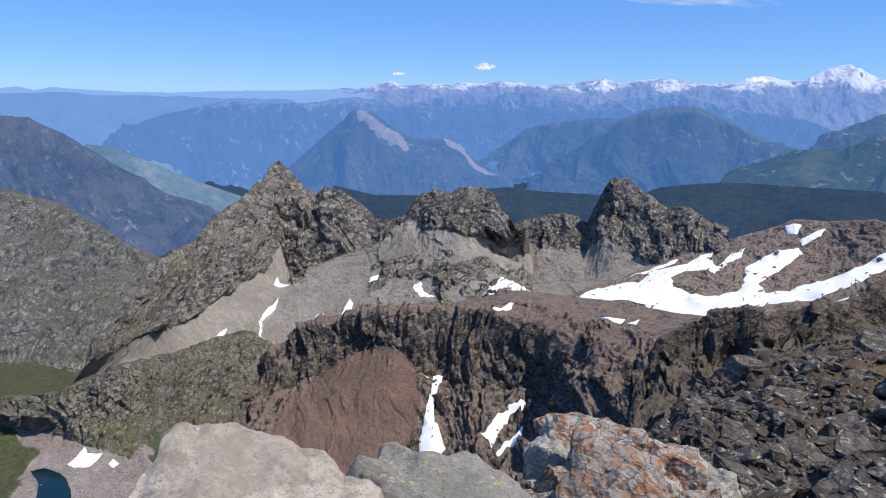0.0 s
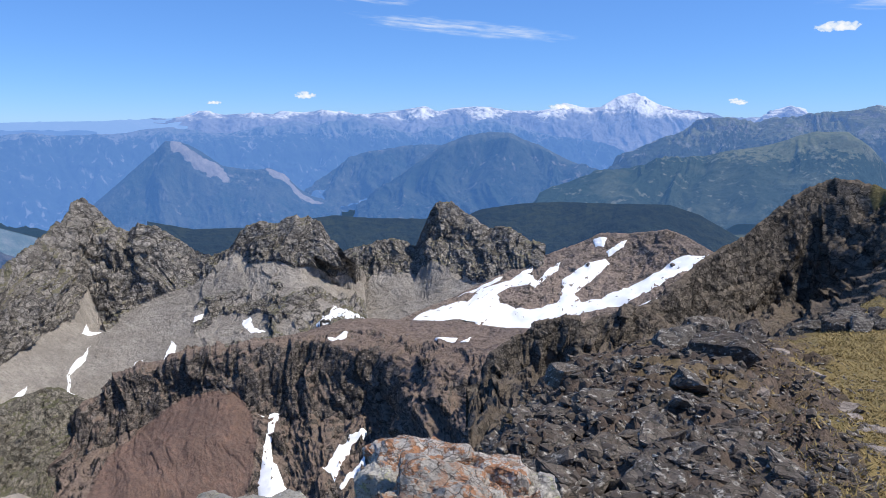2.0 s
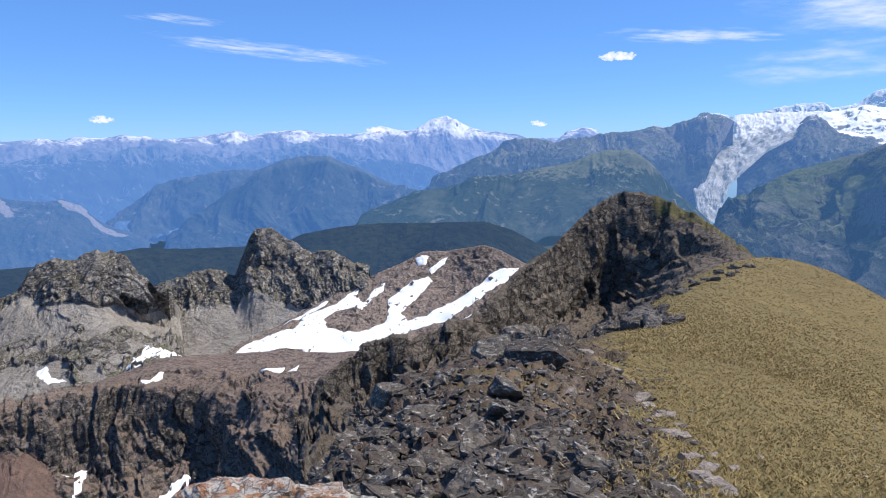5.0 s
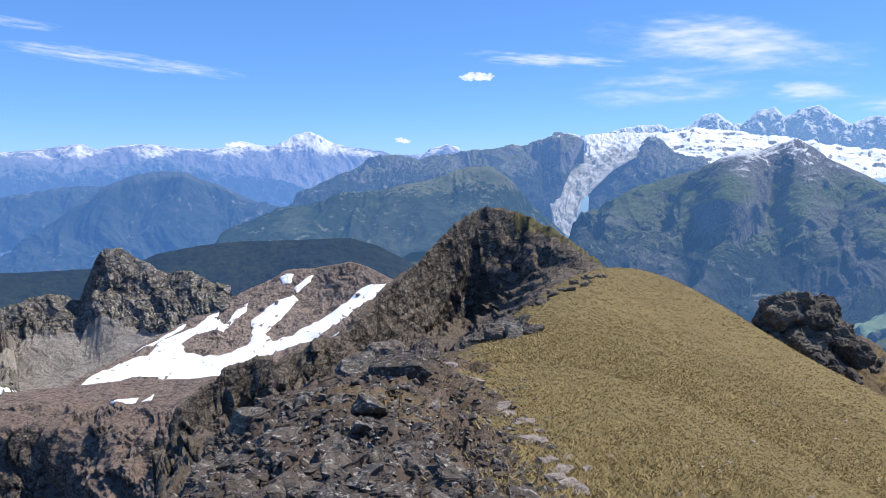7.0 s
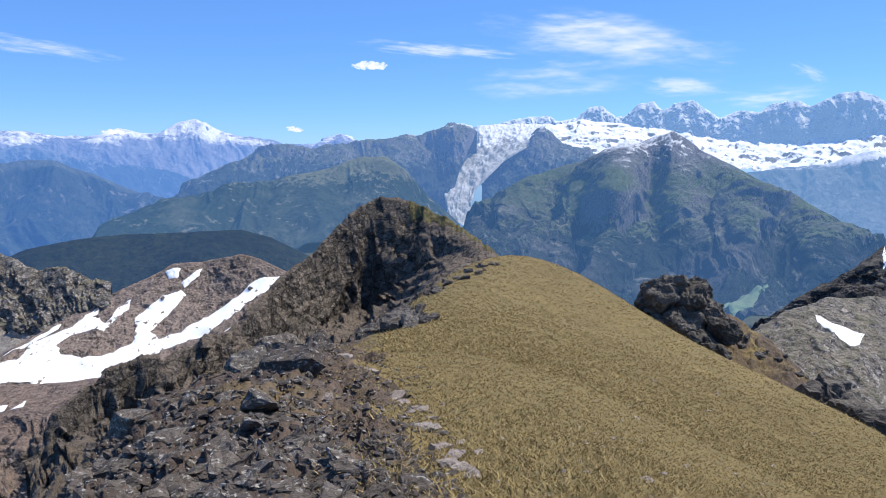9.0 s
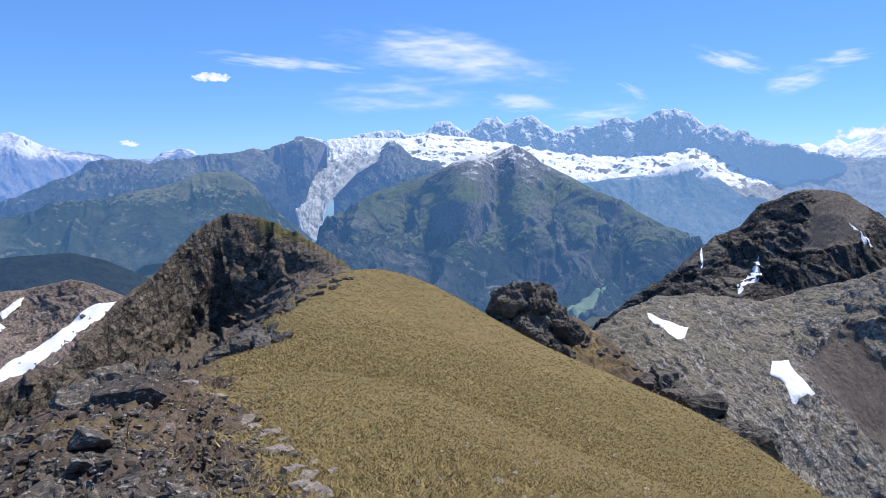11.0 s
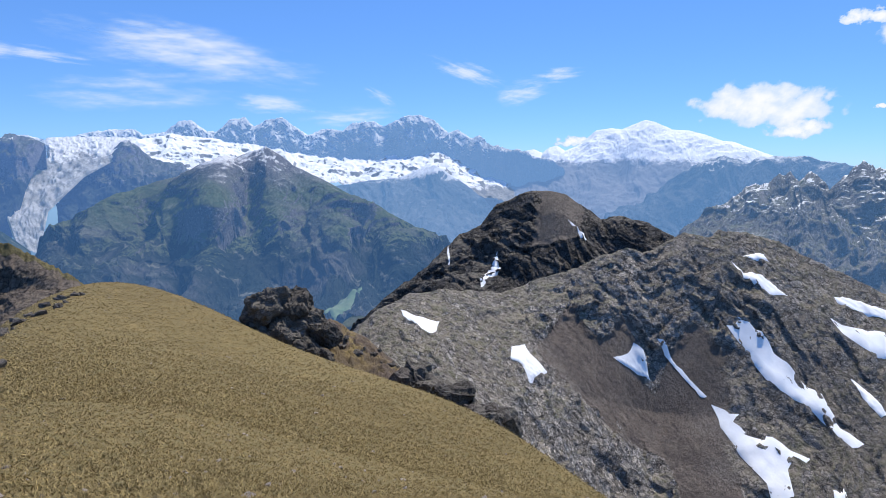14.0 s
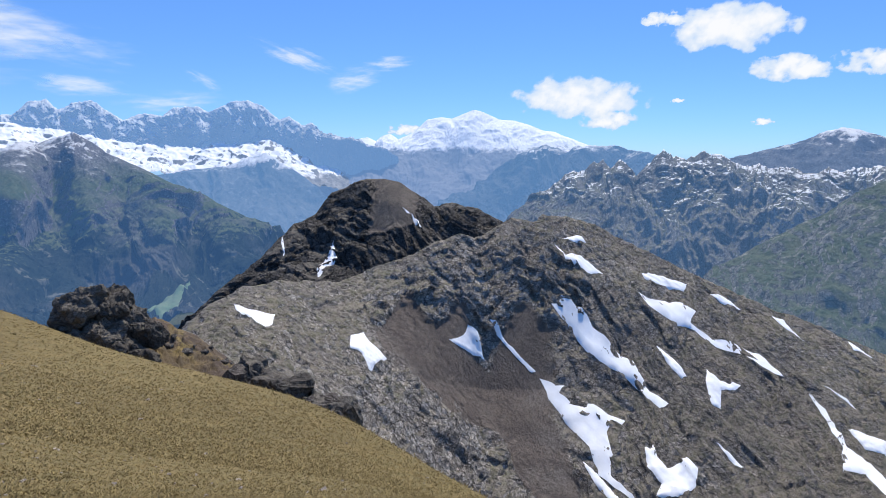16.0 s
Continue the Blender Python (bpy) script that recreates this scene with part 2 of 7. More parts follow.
def split_mesh(name, P, mat, zone, names, flat=False):
    """A land form of two parts, divided where zone passes one half: an Empty at its base and a mesh for each part."""
    nv, nu = P.shape[:2]
    k = np.arange(nv * nu).reshape(nv, nu)
    quads = np.stack([k[:-1, :-1], k[1:, :-1], k[1:, 1:], k[:-1, 1:]], -1).reshape(-1, 4)
    share = zone.ravel()[quads].mean(1)
    base = new(name)
    low = P.reshape(-1, 3)
    base.location = (low[:, 0].mean(), low[:, 1].mean(), low[:, 2].min())
    for part_name, pick in zip(names, (share <= 0.5, share > 0.5)):
        q = quads[pick]
        used, inv = np.unique(q, return_inverse=True)
        q = inv.reshape(-1, 4)
        me = bpy.data.meshes.new(part_name)
        me.vertices.add(len(used))
        me.vertices.foreach_set("co", (low[used] - np.array(base.location)).astype(np.float32).ravel())
        me.loops.add(q.size)
        me.loops.foreach_set("vertex_index", q.astype(np.int32).ravel())
        me.polygons.add(len(q))
        me.polygons.foreach_set("loop_start", np.arange(0, q.size, 4, dtype=np.int32))
        me.polygons.foreach_set("use_smooth", np.full(len(q), not flat))
        me.update(calc_edges=True)
        at = me.attributes.new("zone", "FLOAT", "POINT")
        at.data.foreach_set("value", zone.ravel()[used].astype(np.float32))
        me.materials.append(mat)
        new(part_name, me).parent = base
    return base


def slopes(P):
    du, dv = np.gradient(P, axis=1), np.gradient(P, axis=0)
    n = np.cross(dv, du)
    n /= np.linalg.norm(n, axis=2)[..., None] + 1e-9
    return np.where(n[..., 2:3] < 0, -n, n)


def landform(name, rails, mat, nu, nv, size, rough, crest=0.35, back=0.12, drop=0.5, ridged=0.7, tall=0.5, octaves=7, seed=0,
             zone=None, relief=None, flat=False, soft=0, jag=0.0, jag_size=None, gain=0.55, gully=0.6, lean=0.0, parts=None, facet=0.0, block=0.3):
    """A slope hung from its crest line over the lines below it, broken up by fractal relief of that size and roughness (metres).
    crest: how much of the relief the crest keeps; jag: notches in the crest; back, drop: depth and fall of the far side, as
    parts of the distance; gully: share of ribs that run downhill, which lean sideways; facet: share of broken flat faces, block: their size; zone and relief: functions of the bearing (degrees), the share of the way down, the points and the count of lines passed."""
    nu, nv = round(nu * 0.74), round(nv * 0.76)
    lines = []
    for r in rails:
        r = np.array(r)
        a = np.arctan2(r[:, 0], r[:, 1])
        u = np.linspace(a[0], a[-1], nu)
        line = np.stack([np.interp(u, a, r[:, j]) for j in range(3)], -1)
        h = soft or (nu // 60 if lines else 0)
        if h:
            for _ in range(3):
                pad = np.concatenate([np.repeat(line[:1], h, 0), line, np.repeat(line[-1:], h, 0)])
                line = np.stack([np.convolve(pad[:, j], np.ones(2 * h + 1) / (2 * h + 1), "valid") for j in range(3)], -1)
        lines.append(line)
    gaps = [np.linalg.norm(p - q, axis=1).mean() for p, q in zip(lines, lines[1:])]
    rows, K = [lines[0][None]], [0.0]
    for j, (p, q, g) in enumerate(zip(lines, lines[1:], gaps)):
        n = max(4, round(nv * g / sum(gaps)))
        w = np.linspace(0, 1, n + 1)[1:]
        rows.append(p + (q - p) * w[:, None, None])
        K += list(j + w)
    P = np.concatenate(rows)
    K = np.array(K)[:, None]
    if soft:
        k = max(2, len(P) // 30)
        pad = np.concatenate([np.repeat(P[:1], k, 0), P, np.repeat(P[-1:], k, 0)])
        P = sum(pad[j:j + len(P)] for j in range(2 * k + 1)) / (2 * k + 1)
    if back:
        top = P[0]
        flatway = top * (1, 1, 0)
        dist = np.linalg.norm(flatway, axis=1)[:, None]
        flatway /= dist
        behind = [top + flatway * dist * back * s - np.array([0, 0, 1.0]) * dist * back * drop * s * (0.7 + 0.6 * s) * 2 for s in (1, .75, .5, .3, .15, .05)]
        P = np.concatenate([np.array(behind), P])
        K = np.concatenate([np.zeros((6, 1)), K])
    nb = 6 if back else 0
    N = slopes(P)
    B = np.degrees(np.arctan2(P[..., 0], P[..., 1]))
    along = np.radians(B) * np.hypot(P[nb, :, 0], P[nb, :, 1]).mean()
    down = np.concatenate([np.zeros((1, nu)), np.cumsum(np.linalg.norm(np.diff(P, axis=0), axis=2), 0)])
    down -= down[nb]
    flatP = P.reshape(-1, 3)
    bend = perlin(flatP / (size * 0.9) + seed * 11.3).reshape(P.shape[:2])
    iso = fractal(flatP * np.array([1, 1, tall]) / (size * 0.5) + seed * 31.7, octaves - 2, ridged * 0.9, gain - 0.07).reshape(P.shape[:2])
    x, y = along + lean * down + size * 0.3 * bend, down + size * 0.3 * iso
    rib, amp, norm = 0 * x, 1.0, 0.0
    for k in range(octaves - 2):
        w = size * 0.52 ** k
        n = perlin(np.stack([x / w, y / (w * 4.0 * 0.8 ** k), 0 * x + seed * 7.7 + 3.1 * k], -1).reshape(-1, 3)).reshape(x.shape)
        rib += amp * ((1 - ridged) * n + ridged * (0.75 - 2.1 * np.abs(n)))
        norm += amp
        amp *= gain
        x = x + 0.25 * w * n
    f = gully * rib / norm + (1 - gully) * iso
    if facet:
        w = size * block
        f = f + facet * shards(x / w, y / (w * 1.7), seed) + 0.45 * facet * shards(x / w * 2.7 + y / w * 0.6, y / w * 1.8, seed + 5)
    V = np.clip((np.arange(len(P)) - nb) / (len(P) - nb - 1.0), 0, 1)[:, None]
    keep = crest + (1 - crest) * np.clip(V / 0.12, 0, 1)
    if relief:
        keep = keep * relief(B, V, P, K)
    u = np.linspace(0, 1, nu)
    keep = keep * np.clip(np.minimum(u, 1 - u) / 0.03, 0, 1)
    P = P + N * (f * keep * rough)[..., None]
    if jag:
        c = P[nb] / (jag_size or size * 0.35)
        c[:, 2] = seed + 0.5
        P[..., 2] += jag * fractal(c, 5, 0.6, 0.6)[None] * np.exp(-V / 0.06)
    if parts:
        return split_mesh(name, P, mat, zone(B, V, P, K) + 0 * B, parts, flat)
    return grid_mesh(name, P, mat, zone(B, V, P, K) + 0 * B if zone else None, flat)


# blue emission painted into the far backdrop's materials as haze: deeper blue with distance
M = {}
M["far"] = land("far_range_snow_and_rock", 200, (0.34, 0.32, 0.3), (0.45, 0.43, 0.4), haze_glow=0.7, haze_col=(0.14, 0.315, 0.78), snow=(45, 110, 0.5), bump=0.8, fleck=0.3)
M["faint"] = land("faint_hazy_range", 200, (0.2, 0.2, 0.2), (0.3, 0.29, 0.28), haze_glow=0.93, haze_col=(0.27, 0.47, 0.9), bump=0.4, fleck=0.2, low=(0, 60, (0.1, 0.12, 0.1)))
M["vale"] = land("hazy_valley_woods", 130, (0.09, 0.11, 0.07), (0.2, 0.19, 0.15), haze_glow=0.85, haze_col=(0.17, 0.36, 0.82), bump=0.6, fleck=0.3)
M["haze1"] = land("distant_hazed_woods", 130, (0.17, 0.19, 0.13), (0.3, 0.28, 0.24), haze_glow=0.68, haze_col=(0.15, 0.34, 0.82), bump=0.9, low=(-80, 60, (0.03, 0.05, 0.035)), fleck=0.3, chute=(0.42, 0.4, 0.36))
M["haze2"] = land("valley_side_woods", 120, (0.045, 0.075, 0.05), (0.12, 0.135, 0.095), haze_glow=0.62, haze_col=(0.095, 0.245, 0.63), bump=0.9, extra=(0.6, 0.52, 0.45), extra2=(0.45, 0.4, 0.35), chute=(0.36, 0.33, 0.28))
M["cone"] = land("cone_mountain_woods", 100, (0.04, 0.07, 0.045), (0.1, 0.125, 0.085), haze_glow=0.6, haze_col=(0.08, 0.215, 0.57), bump=0.9, extra=(0.2, 0.22, 0.16), extra2=(0.14, 0.165, 0.11), chute=(0.38, 0.35, 0.3))
# spurs, spires, ice and middle slopes: haze likewise painted as bluish emission
M["spur"] = land("rocky_spur_rock", 120, (0.22, 0.2, 0.18), (0.32, 0.3, 0.27), (0.13, 0.15, 0.07), (0.2, 0.19, 0.1), (0.45, 0.8), haze_glow=0.48, haze_col=(0.12, 0.27, 0.64), snow=(90, 100, 0.8), bump=0.9, low=(-60, 50, (0.05, 0.07, 0.035)), chute=(0.4, 0.37, 0.33))
M["greenspur"] = land("green_spur_turf", 100, (0.17, 0.17, 0.1), (0.22, 0.21, 0.14), (0.17, 0.19, 0.09), (0.24, 0.23, 0.13), (0.4, 0.8), haze_glow=0.42, haze_col=(0.09, 0.22, 0.48), low=(-110, 40, (0.03, 0.05, 0.03)), bump=0.9, fleck=0.6, wide=0.4, chute=(0.32, 0.31, 0.22))
M["spire"] = land("spire_granite", 160, (0.25, 0.225, 0.21), (0.36, 0.33, 0.31), haze_glow=0.66, haze_col=(0.2, 0.4, 0.78), snow=(60, 200, 0.45), streak=(1, 1, 0.2), bump=0.8, fleck=0.4)
M["dome"] = land("dome_ice_and_rock", 220, (0.2, 0.19, 0.19), (0.27, 0.25, 0.24), haze_glow=0.5, haze_col=(0.22, 0.43, 0.84), snow=(10, 70, 0.5), bump=0.4, fleck=0.1)
M["ice"] = land("glacier_snow", 200, (0.22, 0.22, 0.22), (0.3, 0.29, 0.29), haze_glow=0.3, haze_col=(0.3, 0.5, 0.85), snow=(-120, 70, 0.74), bump=0.2)
M["tongue"] = land("broken_glacier_ice", 70, (0.4, 0.38, 0.37), (0.68, 0.66, 0.65), haze_glow=0.36, haze_col=(0.2, 0.38, 0.7), snow=(20, 80, 0.3), bump=1.0, fleck=0.5)
M["centre"] = land("middle_mountain_turf_and_rock", 130, (0.2, 0.182, 0.165), (0.34, 0.31, 0.28), (0.115, 0.165, 0.055), (0.2, 0.225, 0.095), (0.3, 0.65), haze_glow=0.42, haze_col=(0.072, 0.182, 0.42), snow=(-10, 120, 0.8), line=(-60, 60), low=(-235, 55, (0.026, 0.044, 0.026)), bump=1.0, fleck=1.0, wide=0.6, chute=(0.34, 0.33, 0.24))
M["hazy"] = land("hazy_slope_rock", 150, (0.13, 0.13, 0.11), (0.22, 0.21, 0.18), haze_glow=0.6, haze_col=(0.17, 0.37, 0.74), snow=(-70, 50, 0.66), bump=0.9, fleck=0.5, chute=(0.4, 0.38, 0.34))
M["hazyridge"] = land("hazy_ridge_rock", 120, (0.1, 0.1, 0.095), (0.18, 0.17, 0.16), haze_glow=0.62, haze_col=(0.16, 0.345, 0.68), snow=(20, 120, 0.8), bump=1.0, chute=(0.3, 0.28, 0.26))
# needles to valley floor: painted haze again, a blue emission in each
M["needle"] = land("needle_rock", 100, (0.22, 0.205, 0.19), (0.42, 0.39, 0.36), (0.15, 0.16, 0.09), (0.32, 0.29, 0.25), (0.6, 0.9), haze_glow=0.3, haze_col=(0.1, 0.23, 0.46), snow=(-80, 130, 0.87), bump=0.8)
M["round"] = land("round_summit_rock", 120, (0.12, 0.12, 0.12), (0.2, 0.19, 0.18), haze_glow=0.4, haze_col=(0.12, 0.28, 0.6), snow=(60, 110, 0.8), bump=0.9)
M["green"] = land("green_slope_turf", 90, (0.17, 0.16, 0.145), (0.27, 0.25, 0.22), (0.07, 0.092, 0.038), (0.12, 0.128, 0.066), (0.62, 0.9), haze_glow=0.3, haze_col=(0.1, 0.215, 0.4), block=0.3, chute=(0.34, 0.32, 0.27))
M["forest"] = land("spruce_forest", 30, (0.022, 0.036, 0.022), (0.07, 0.085, 0.04), haze_glow=0.55, haze_col=(0.03, 0.075, 0.19), bump=1.0, wide=0.6, fleck=1.0)
M["valley"] = land("dark_valley_side_woods", 100, (0.05, 0.065, 0.045), (0.17, 0.16, 0.13), haze_glow=0.5, haze_col=(0.065, 0.16, 0.43), bump=0.9, chute=(0.4, 0.36, 0.3))
M["left"] = land("mountainside_turf_and_rock", 45, (0.15, 0.14, 0.12), (0.28, 0.262, 0.23), (0.1, 0.1, 0.052), (0.165, 0.15, 0.095), (0.58, 0.9), haze_glow=0.1, haze_col=(0.12, 0.22, 0.42), bump=0.9, low=(-330, 25, (0.06, 0.085, 0.03)), block=0.5, wide=0.35, chute=(0.36, 0.33, 0.28))
M["floor"] = land("valley_fields", 60, (0.07, 0.11, 0.055), (0.34, 0.34, 0.31), haze_glow=0.6, haze_col=(0.12, 0.26, 0.54), bump=0.1, fleck=1.0, wide=0.6)
M["crag"] = land("grey_crag_rock", 38, (0.17, 0.154, 0.135), (0.28, 0.256, 0.226), (0.15, 0.14, 0.075), (0.22, 0.2, 0.135), (0.8, 1.0), streak=(1, 1, 0.3), extra=(0.43, 0.39, 0.335), extra2=(0.32, 0.288, 0.25), bump=1.0, fleck=0.9, block=0.45, wide=0.35)
M["moss"] = land("mossy_slab_rock", 24, (0.17, 0.155, 0.125), (0.27, 0.245, 0.2), (0.12, 0.125, 0.06), (0.18, 0.165, 0.1), (0.72, 0.95), bump=1.0, fleck=1.0, block=0.4, wide=0.35)
M["basin"] = land("basin_turf_and_rubble", 30, (0.26, 0.218, 0.19), (0.35, 0.295, 0.26), extra=(0.055, 0.078, 0.028), extra2=(0.12, 0.122, 0.065), bump=0.8, fleck=0.8)
M["cliff"] = land("dark_brown_cliff_rock", 25, (0.112, 0.097, 0.085), (0.175, 0.15, 0.13), (0.28, 0.21, 0.165), (0.21, 0.16, 0.13), (0.62, 0.85), extra=(0.25, 0.158, 0.122), extra2=(0.19, 0.135, 0.112), streak=(1, 1, 0.35), bump=1.0, fleck=1.0, block=0.45)
M["hill"] = land("brown_hill_rubble", 22, (0.22, 0.175, 0.142), (0.33, 0.265, 0.218), (0.34, 0.265, 0.216), (0.27, 0.212, 0.174), (0.75, 0.95), bump=1.0, fleck=1.0, block=0.35, wide=0.35)
M["knoll"] = land("dark_knoll_rock", 10, (0.103, 0.0893, 0.0749), (0.159, 0.136, 0.112), (0.187, 0.15, 0.117), (0.15, 0.122, 0.0936), (0.65, 0.9), extra=(0.187, 0.159, 0.0702), extra2=(0.15, 0.127, 0.0608), bump=1.0, fleck=1.0, block=0.45)
M["darkmt"] = land("dark_mountain_rock", 40, (0.06, 0.056, 0.052), (0.105, 0.097, 0.089), (0.17, 0.163, 0.139), (0.15, 0.13, 0.11), (0.85, 0.97), extra=(0.2, 0.168, 0.14), extra2=(0.15, 0.13, 0.11), streak=(1, 1, 0.35), bump=1.0, fleck=1.0, block=0.45)
M["ridge"] = land("brown_scree_and_slab", 20, (0.185, 0.164, 0.142), (0.38, 0.348, 0.308), (0.285, 0.246, 0.207), (0.19, 0.18, 0.124), (0.74, 0.92), extra=(0.21, 0.17, 0.141), extra2=(0.155, 0.13, 0.11), bump=1.0, fleck=1.0, block=0.4, wide=0.45)
M["turf"] = land("dry_alpine_turf", 1.5, (0.205, 0.15, 0.062), (0.13, 0.103, 0.044), (0.255, 0.187, 0.078), (0.13, 0.106, 0.044), (0.3, 0.6), extra=(0.16, 0.119, 0.093), extra2=(0.08, 0.062, 0.05), bump=0.7, fleck=1.0, wide=0.5)
# the ground sheet carries a little painted haze too
M["base"] = land("valley_ground", 120, (0.07, 0.09, 0.05), (0.1, 0.1, 0.07), haze_glow=0.25, haze_col=(0.1, 0.22, 0.45))


def ground_sheet():
    r = np.concatenate([[0.3], np.geomspace(3, 850, 60), np.linspace(900, 4900, 30)])
    a = np.radians(np.linspace(0, 360, 181))
    R, A = np.meshgrid(r, a, indexing="ij")
    Z = np.where(R < 850, -0.3 - 0.72 * R, -612.3)
    return grid_mesh("ground", np.stack([R * np.sin(A), R * np.cos(A), Z], -1), M["base"])


tagged(ground_sheet(), "valley ground under the mountains, grassy and rocky", "ground", kind="structure")

def polar(*points):
    """Places from (bearing, degrees above the eye's level, distance)."""
    return [(r * math.sin(radians(b)), r * math.cos(radians(b)), 1.65 + r * math.tan(radians(e))) for b, e, r in points]



def above(at):
    """Divides a mountain by height, along an uneven line between its crest and the lines below."""
    return lambda B, V, P, K: np.clip((K - at + 0.4 * perlin(P.reshape(-1, 3) / 90).reshape(B.shape)) / 0.2, 0, 1)


def mountain(*args, label, category="mountain", group="", **kw):
    return tagged(landform(*args, **kw), label, category, group)


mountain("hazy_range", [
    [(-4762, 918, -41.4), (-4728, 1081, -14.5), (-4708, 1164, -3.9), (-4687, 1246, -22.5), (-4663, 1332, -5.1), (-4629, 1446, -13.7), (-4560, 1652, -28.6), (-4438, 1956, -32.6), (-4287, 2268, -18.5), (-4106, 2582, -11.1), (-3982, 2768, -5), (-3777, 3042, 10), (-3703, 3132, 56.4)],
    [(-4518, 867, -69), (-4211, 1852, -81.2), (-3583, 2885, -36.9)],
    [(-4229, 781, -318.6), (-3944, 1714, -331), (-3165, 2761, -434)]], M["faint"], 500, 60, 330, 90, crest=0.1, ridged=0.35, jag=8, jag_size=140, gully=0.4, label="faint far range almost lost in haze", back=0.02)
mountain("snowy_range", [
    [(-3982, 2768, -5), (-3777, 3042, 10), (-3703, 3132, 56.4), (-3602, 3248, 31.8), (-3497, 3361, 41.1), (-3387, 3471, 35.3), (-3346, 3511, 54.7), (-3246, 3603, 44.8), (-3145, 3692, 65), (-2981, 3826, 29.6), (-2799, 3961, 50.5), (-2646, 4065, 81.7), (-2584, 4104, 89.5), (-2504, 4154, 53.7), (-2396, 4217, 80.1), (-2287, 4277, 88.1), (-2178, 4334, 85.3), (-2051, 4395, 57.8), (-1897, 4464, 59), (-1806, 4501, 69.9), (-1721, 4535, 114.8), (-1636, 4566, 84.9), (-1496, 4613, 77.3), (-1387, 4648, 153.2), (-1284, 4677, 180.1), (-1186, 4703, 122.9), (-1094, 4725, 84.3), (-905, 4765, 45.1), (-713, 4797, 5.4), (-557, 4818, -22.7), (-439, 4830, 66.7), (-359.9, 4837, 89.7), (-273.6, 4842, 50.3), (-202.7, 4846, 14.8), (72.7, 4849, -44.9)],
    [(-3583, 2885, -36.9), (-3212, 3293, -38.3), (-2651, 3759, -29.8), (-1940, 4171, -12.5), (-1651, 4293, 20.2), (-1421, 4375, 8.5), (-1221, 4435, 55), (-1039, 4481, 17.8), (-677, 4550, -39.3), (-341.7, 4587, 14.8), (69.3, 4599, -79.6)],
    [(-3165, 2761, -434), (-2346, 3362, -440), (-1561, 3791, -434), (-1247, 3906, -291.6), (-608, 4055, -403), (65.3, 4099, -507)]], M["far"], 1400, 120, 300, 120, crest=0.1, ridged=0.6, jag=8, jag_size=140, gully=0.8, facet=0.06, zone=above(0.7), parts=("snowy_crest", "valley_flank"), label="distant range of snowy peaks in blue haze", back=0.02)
def pale_zone(B, V, P, K):
    """Bare pale cliffs on two steep shoulders of the wooded ridge."""
    n = fractal(P.reshape(-1, 3) / 110, 4, 0.5).reshape(B.shape)
    a = np.clip(1.5 - np.abs(K - 0.06 - (B + 52.2) * 0.13 + 0.3 * n) / 0.16, 0, 1) * np.clip(2.6 - np.abs(B + 49.9), 0, 1)
    b = np.clip(1.5 - np.abs(K - 0.2 - (B + 45) * 0.14 + 0.3 * n) / 0.18, 0, 1) * np.clip(2.6 - np.abs(B + 42.8), 0, 1)
    return np.maximum(a, b)


def cone_zone(B, V, P, K):
    return np.clip((0.35 - K) / 0.3, 0, 1) * 0.75


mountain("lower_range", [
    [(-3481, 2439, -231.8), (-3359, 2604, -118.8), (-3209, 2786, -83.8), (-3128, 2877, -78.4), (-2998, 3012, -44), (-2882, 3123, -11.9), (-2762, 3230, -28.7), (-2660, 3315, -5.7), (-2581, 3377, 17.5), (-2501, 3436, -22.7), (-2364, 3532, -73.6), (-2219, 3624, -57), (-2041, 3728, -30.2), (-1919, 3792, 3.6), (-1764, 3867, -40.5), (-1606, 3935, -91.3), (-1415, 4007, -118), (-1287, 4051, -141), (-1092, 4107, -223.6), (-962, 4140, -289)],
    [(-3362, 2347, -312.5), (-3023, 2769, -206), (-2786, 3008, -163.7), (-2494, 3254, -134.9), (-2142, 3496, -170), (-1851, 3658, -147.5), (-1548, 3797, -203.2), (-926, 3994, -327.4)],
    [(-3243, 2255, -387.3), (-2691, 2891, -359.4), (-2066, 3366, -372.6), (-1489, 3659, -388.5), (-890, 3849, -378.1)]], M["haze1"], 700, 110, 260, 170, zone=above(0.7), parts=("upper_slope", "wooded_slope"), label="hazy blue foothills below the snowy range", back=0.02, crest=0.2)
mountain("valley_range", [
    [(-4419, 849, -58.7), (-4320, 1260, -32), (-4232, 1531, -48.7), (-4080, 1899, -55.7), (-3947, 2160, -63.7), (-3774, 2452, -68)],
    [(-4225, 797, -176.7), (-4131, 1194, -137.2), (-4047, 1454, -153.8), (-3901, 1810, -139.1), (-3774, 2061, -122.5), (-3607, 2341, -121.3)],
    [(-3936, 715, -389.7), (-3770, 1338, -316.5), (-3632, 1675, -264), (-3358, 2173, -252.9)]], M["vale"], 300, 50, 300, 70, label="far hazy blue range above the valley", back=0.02)
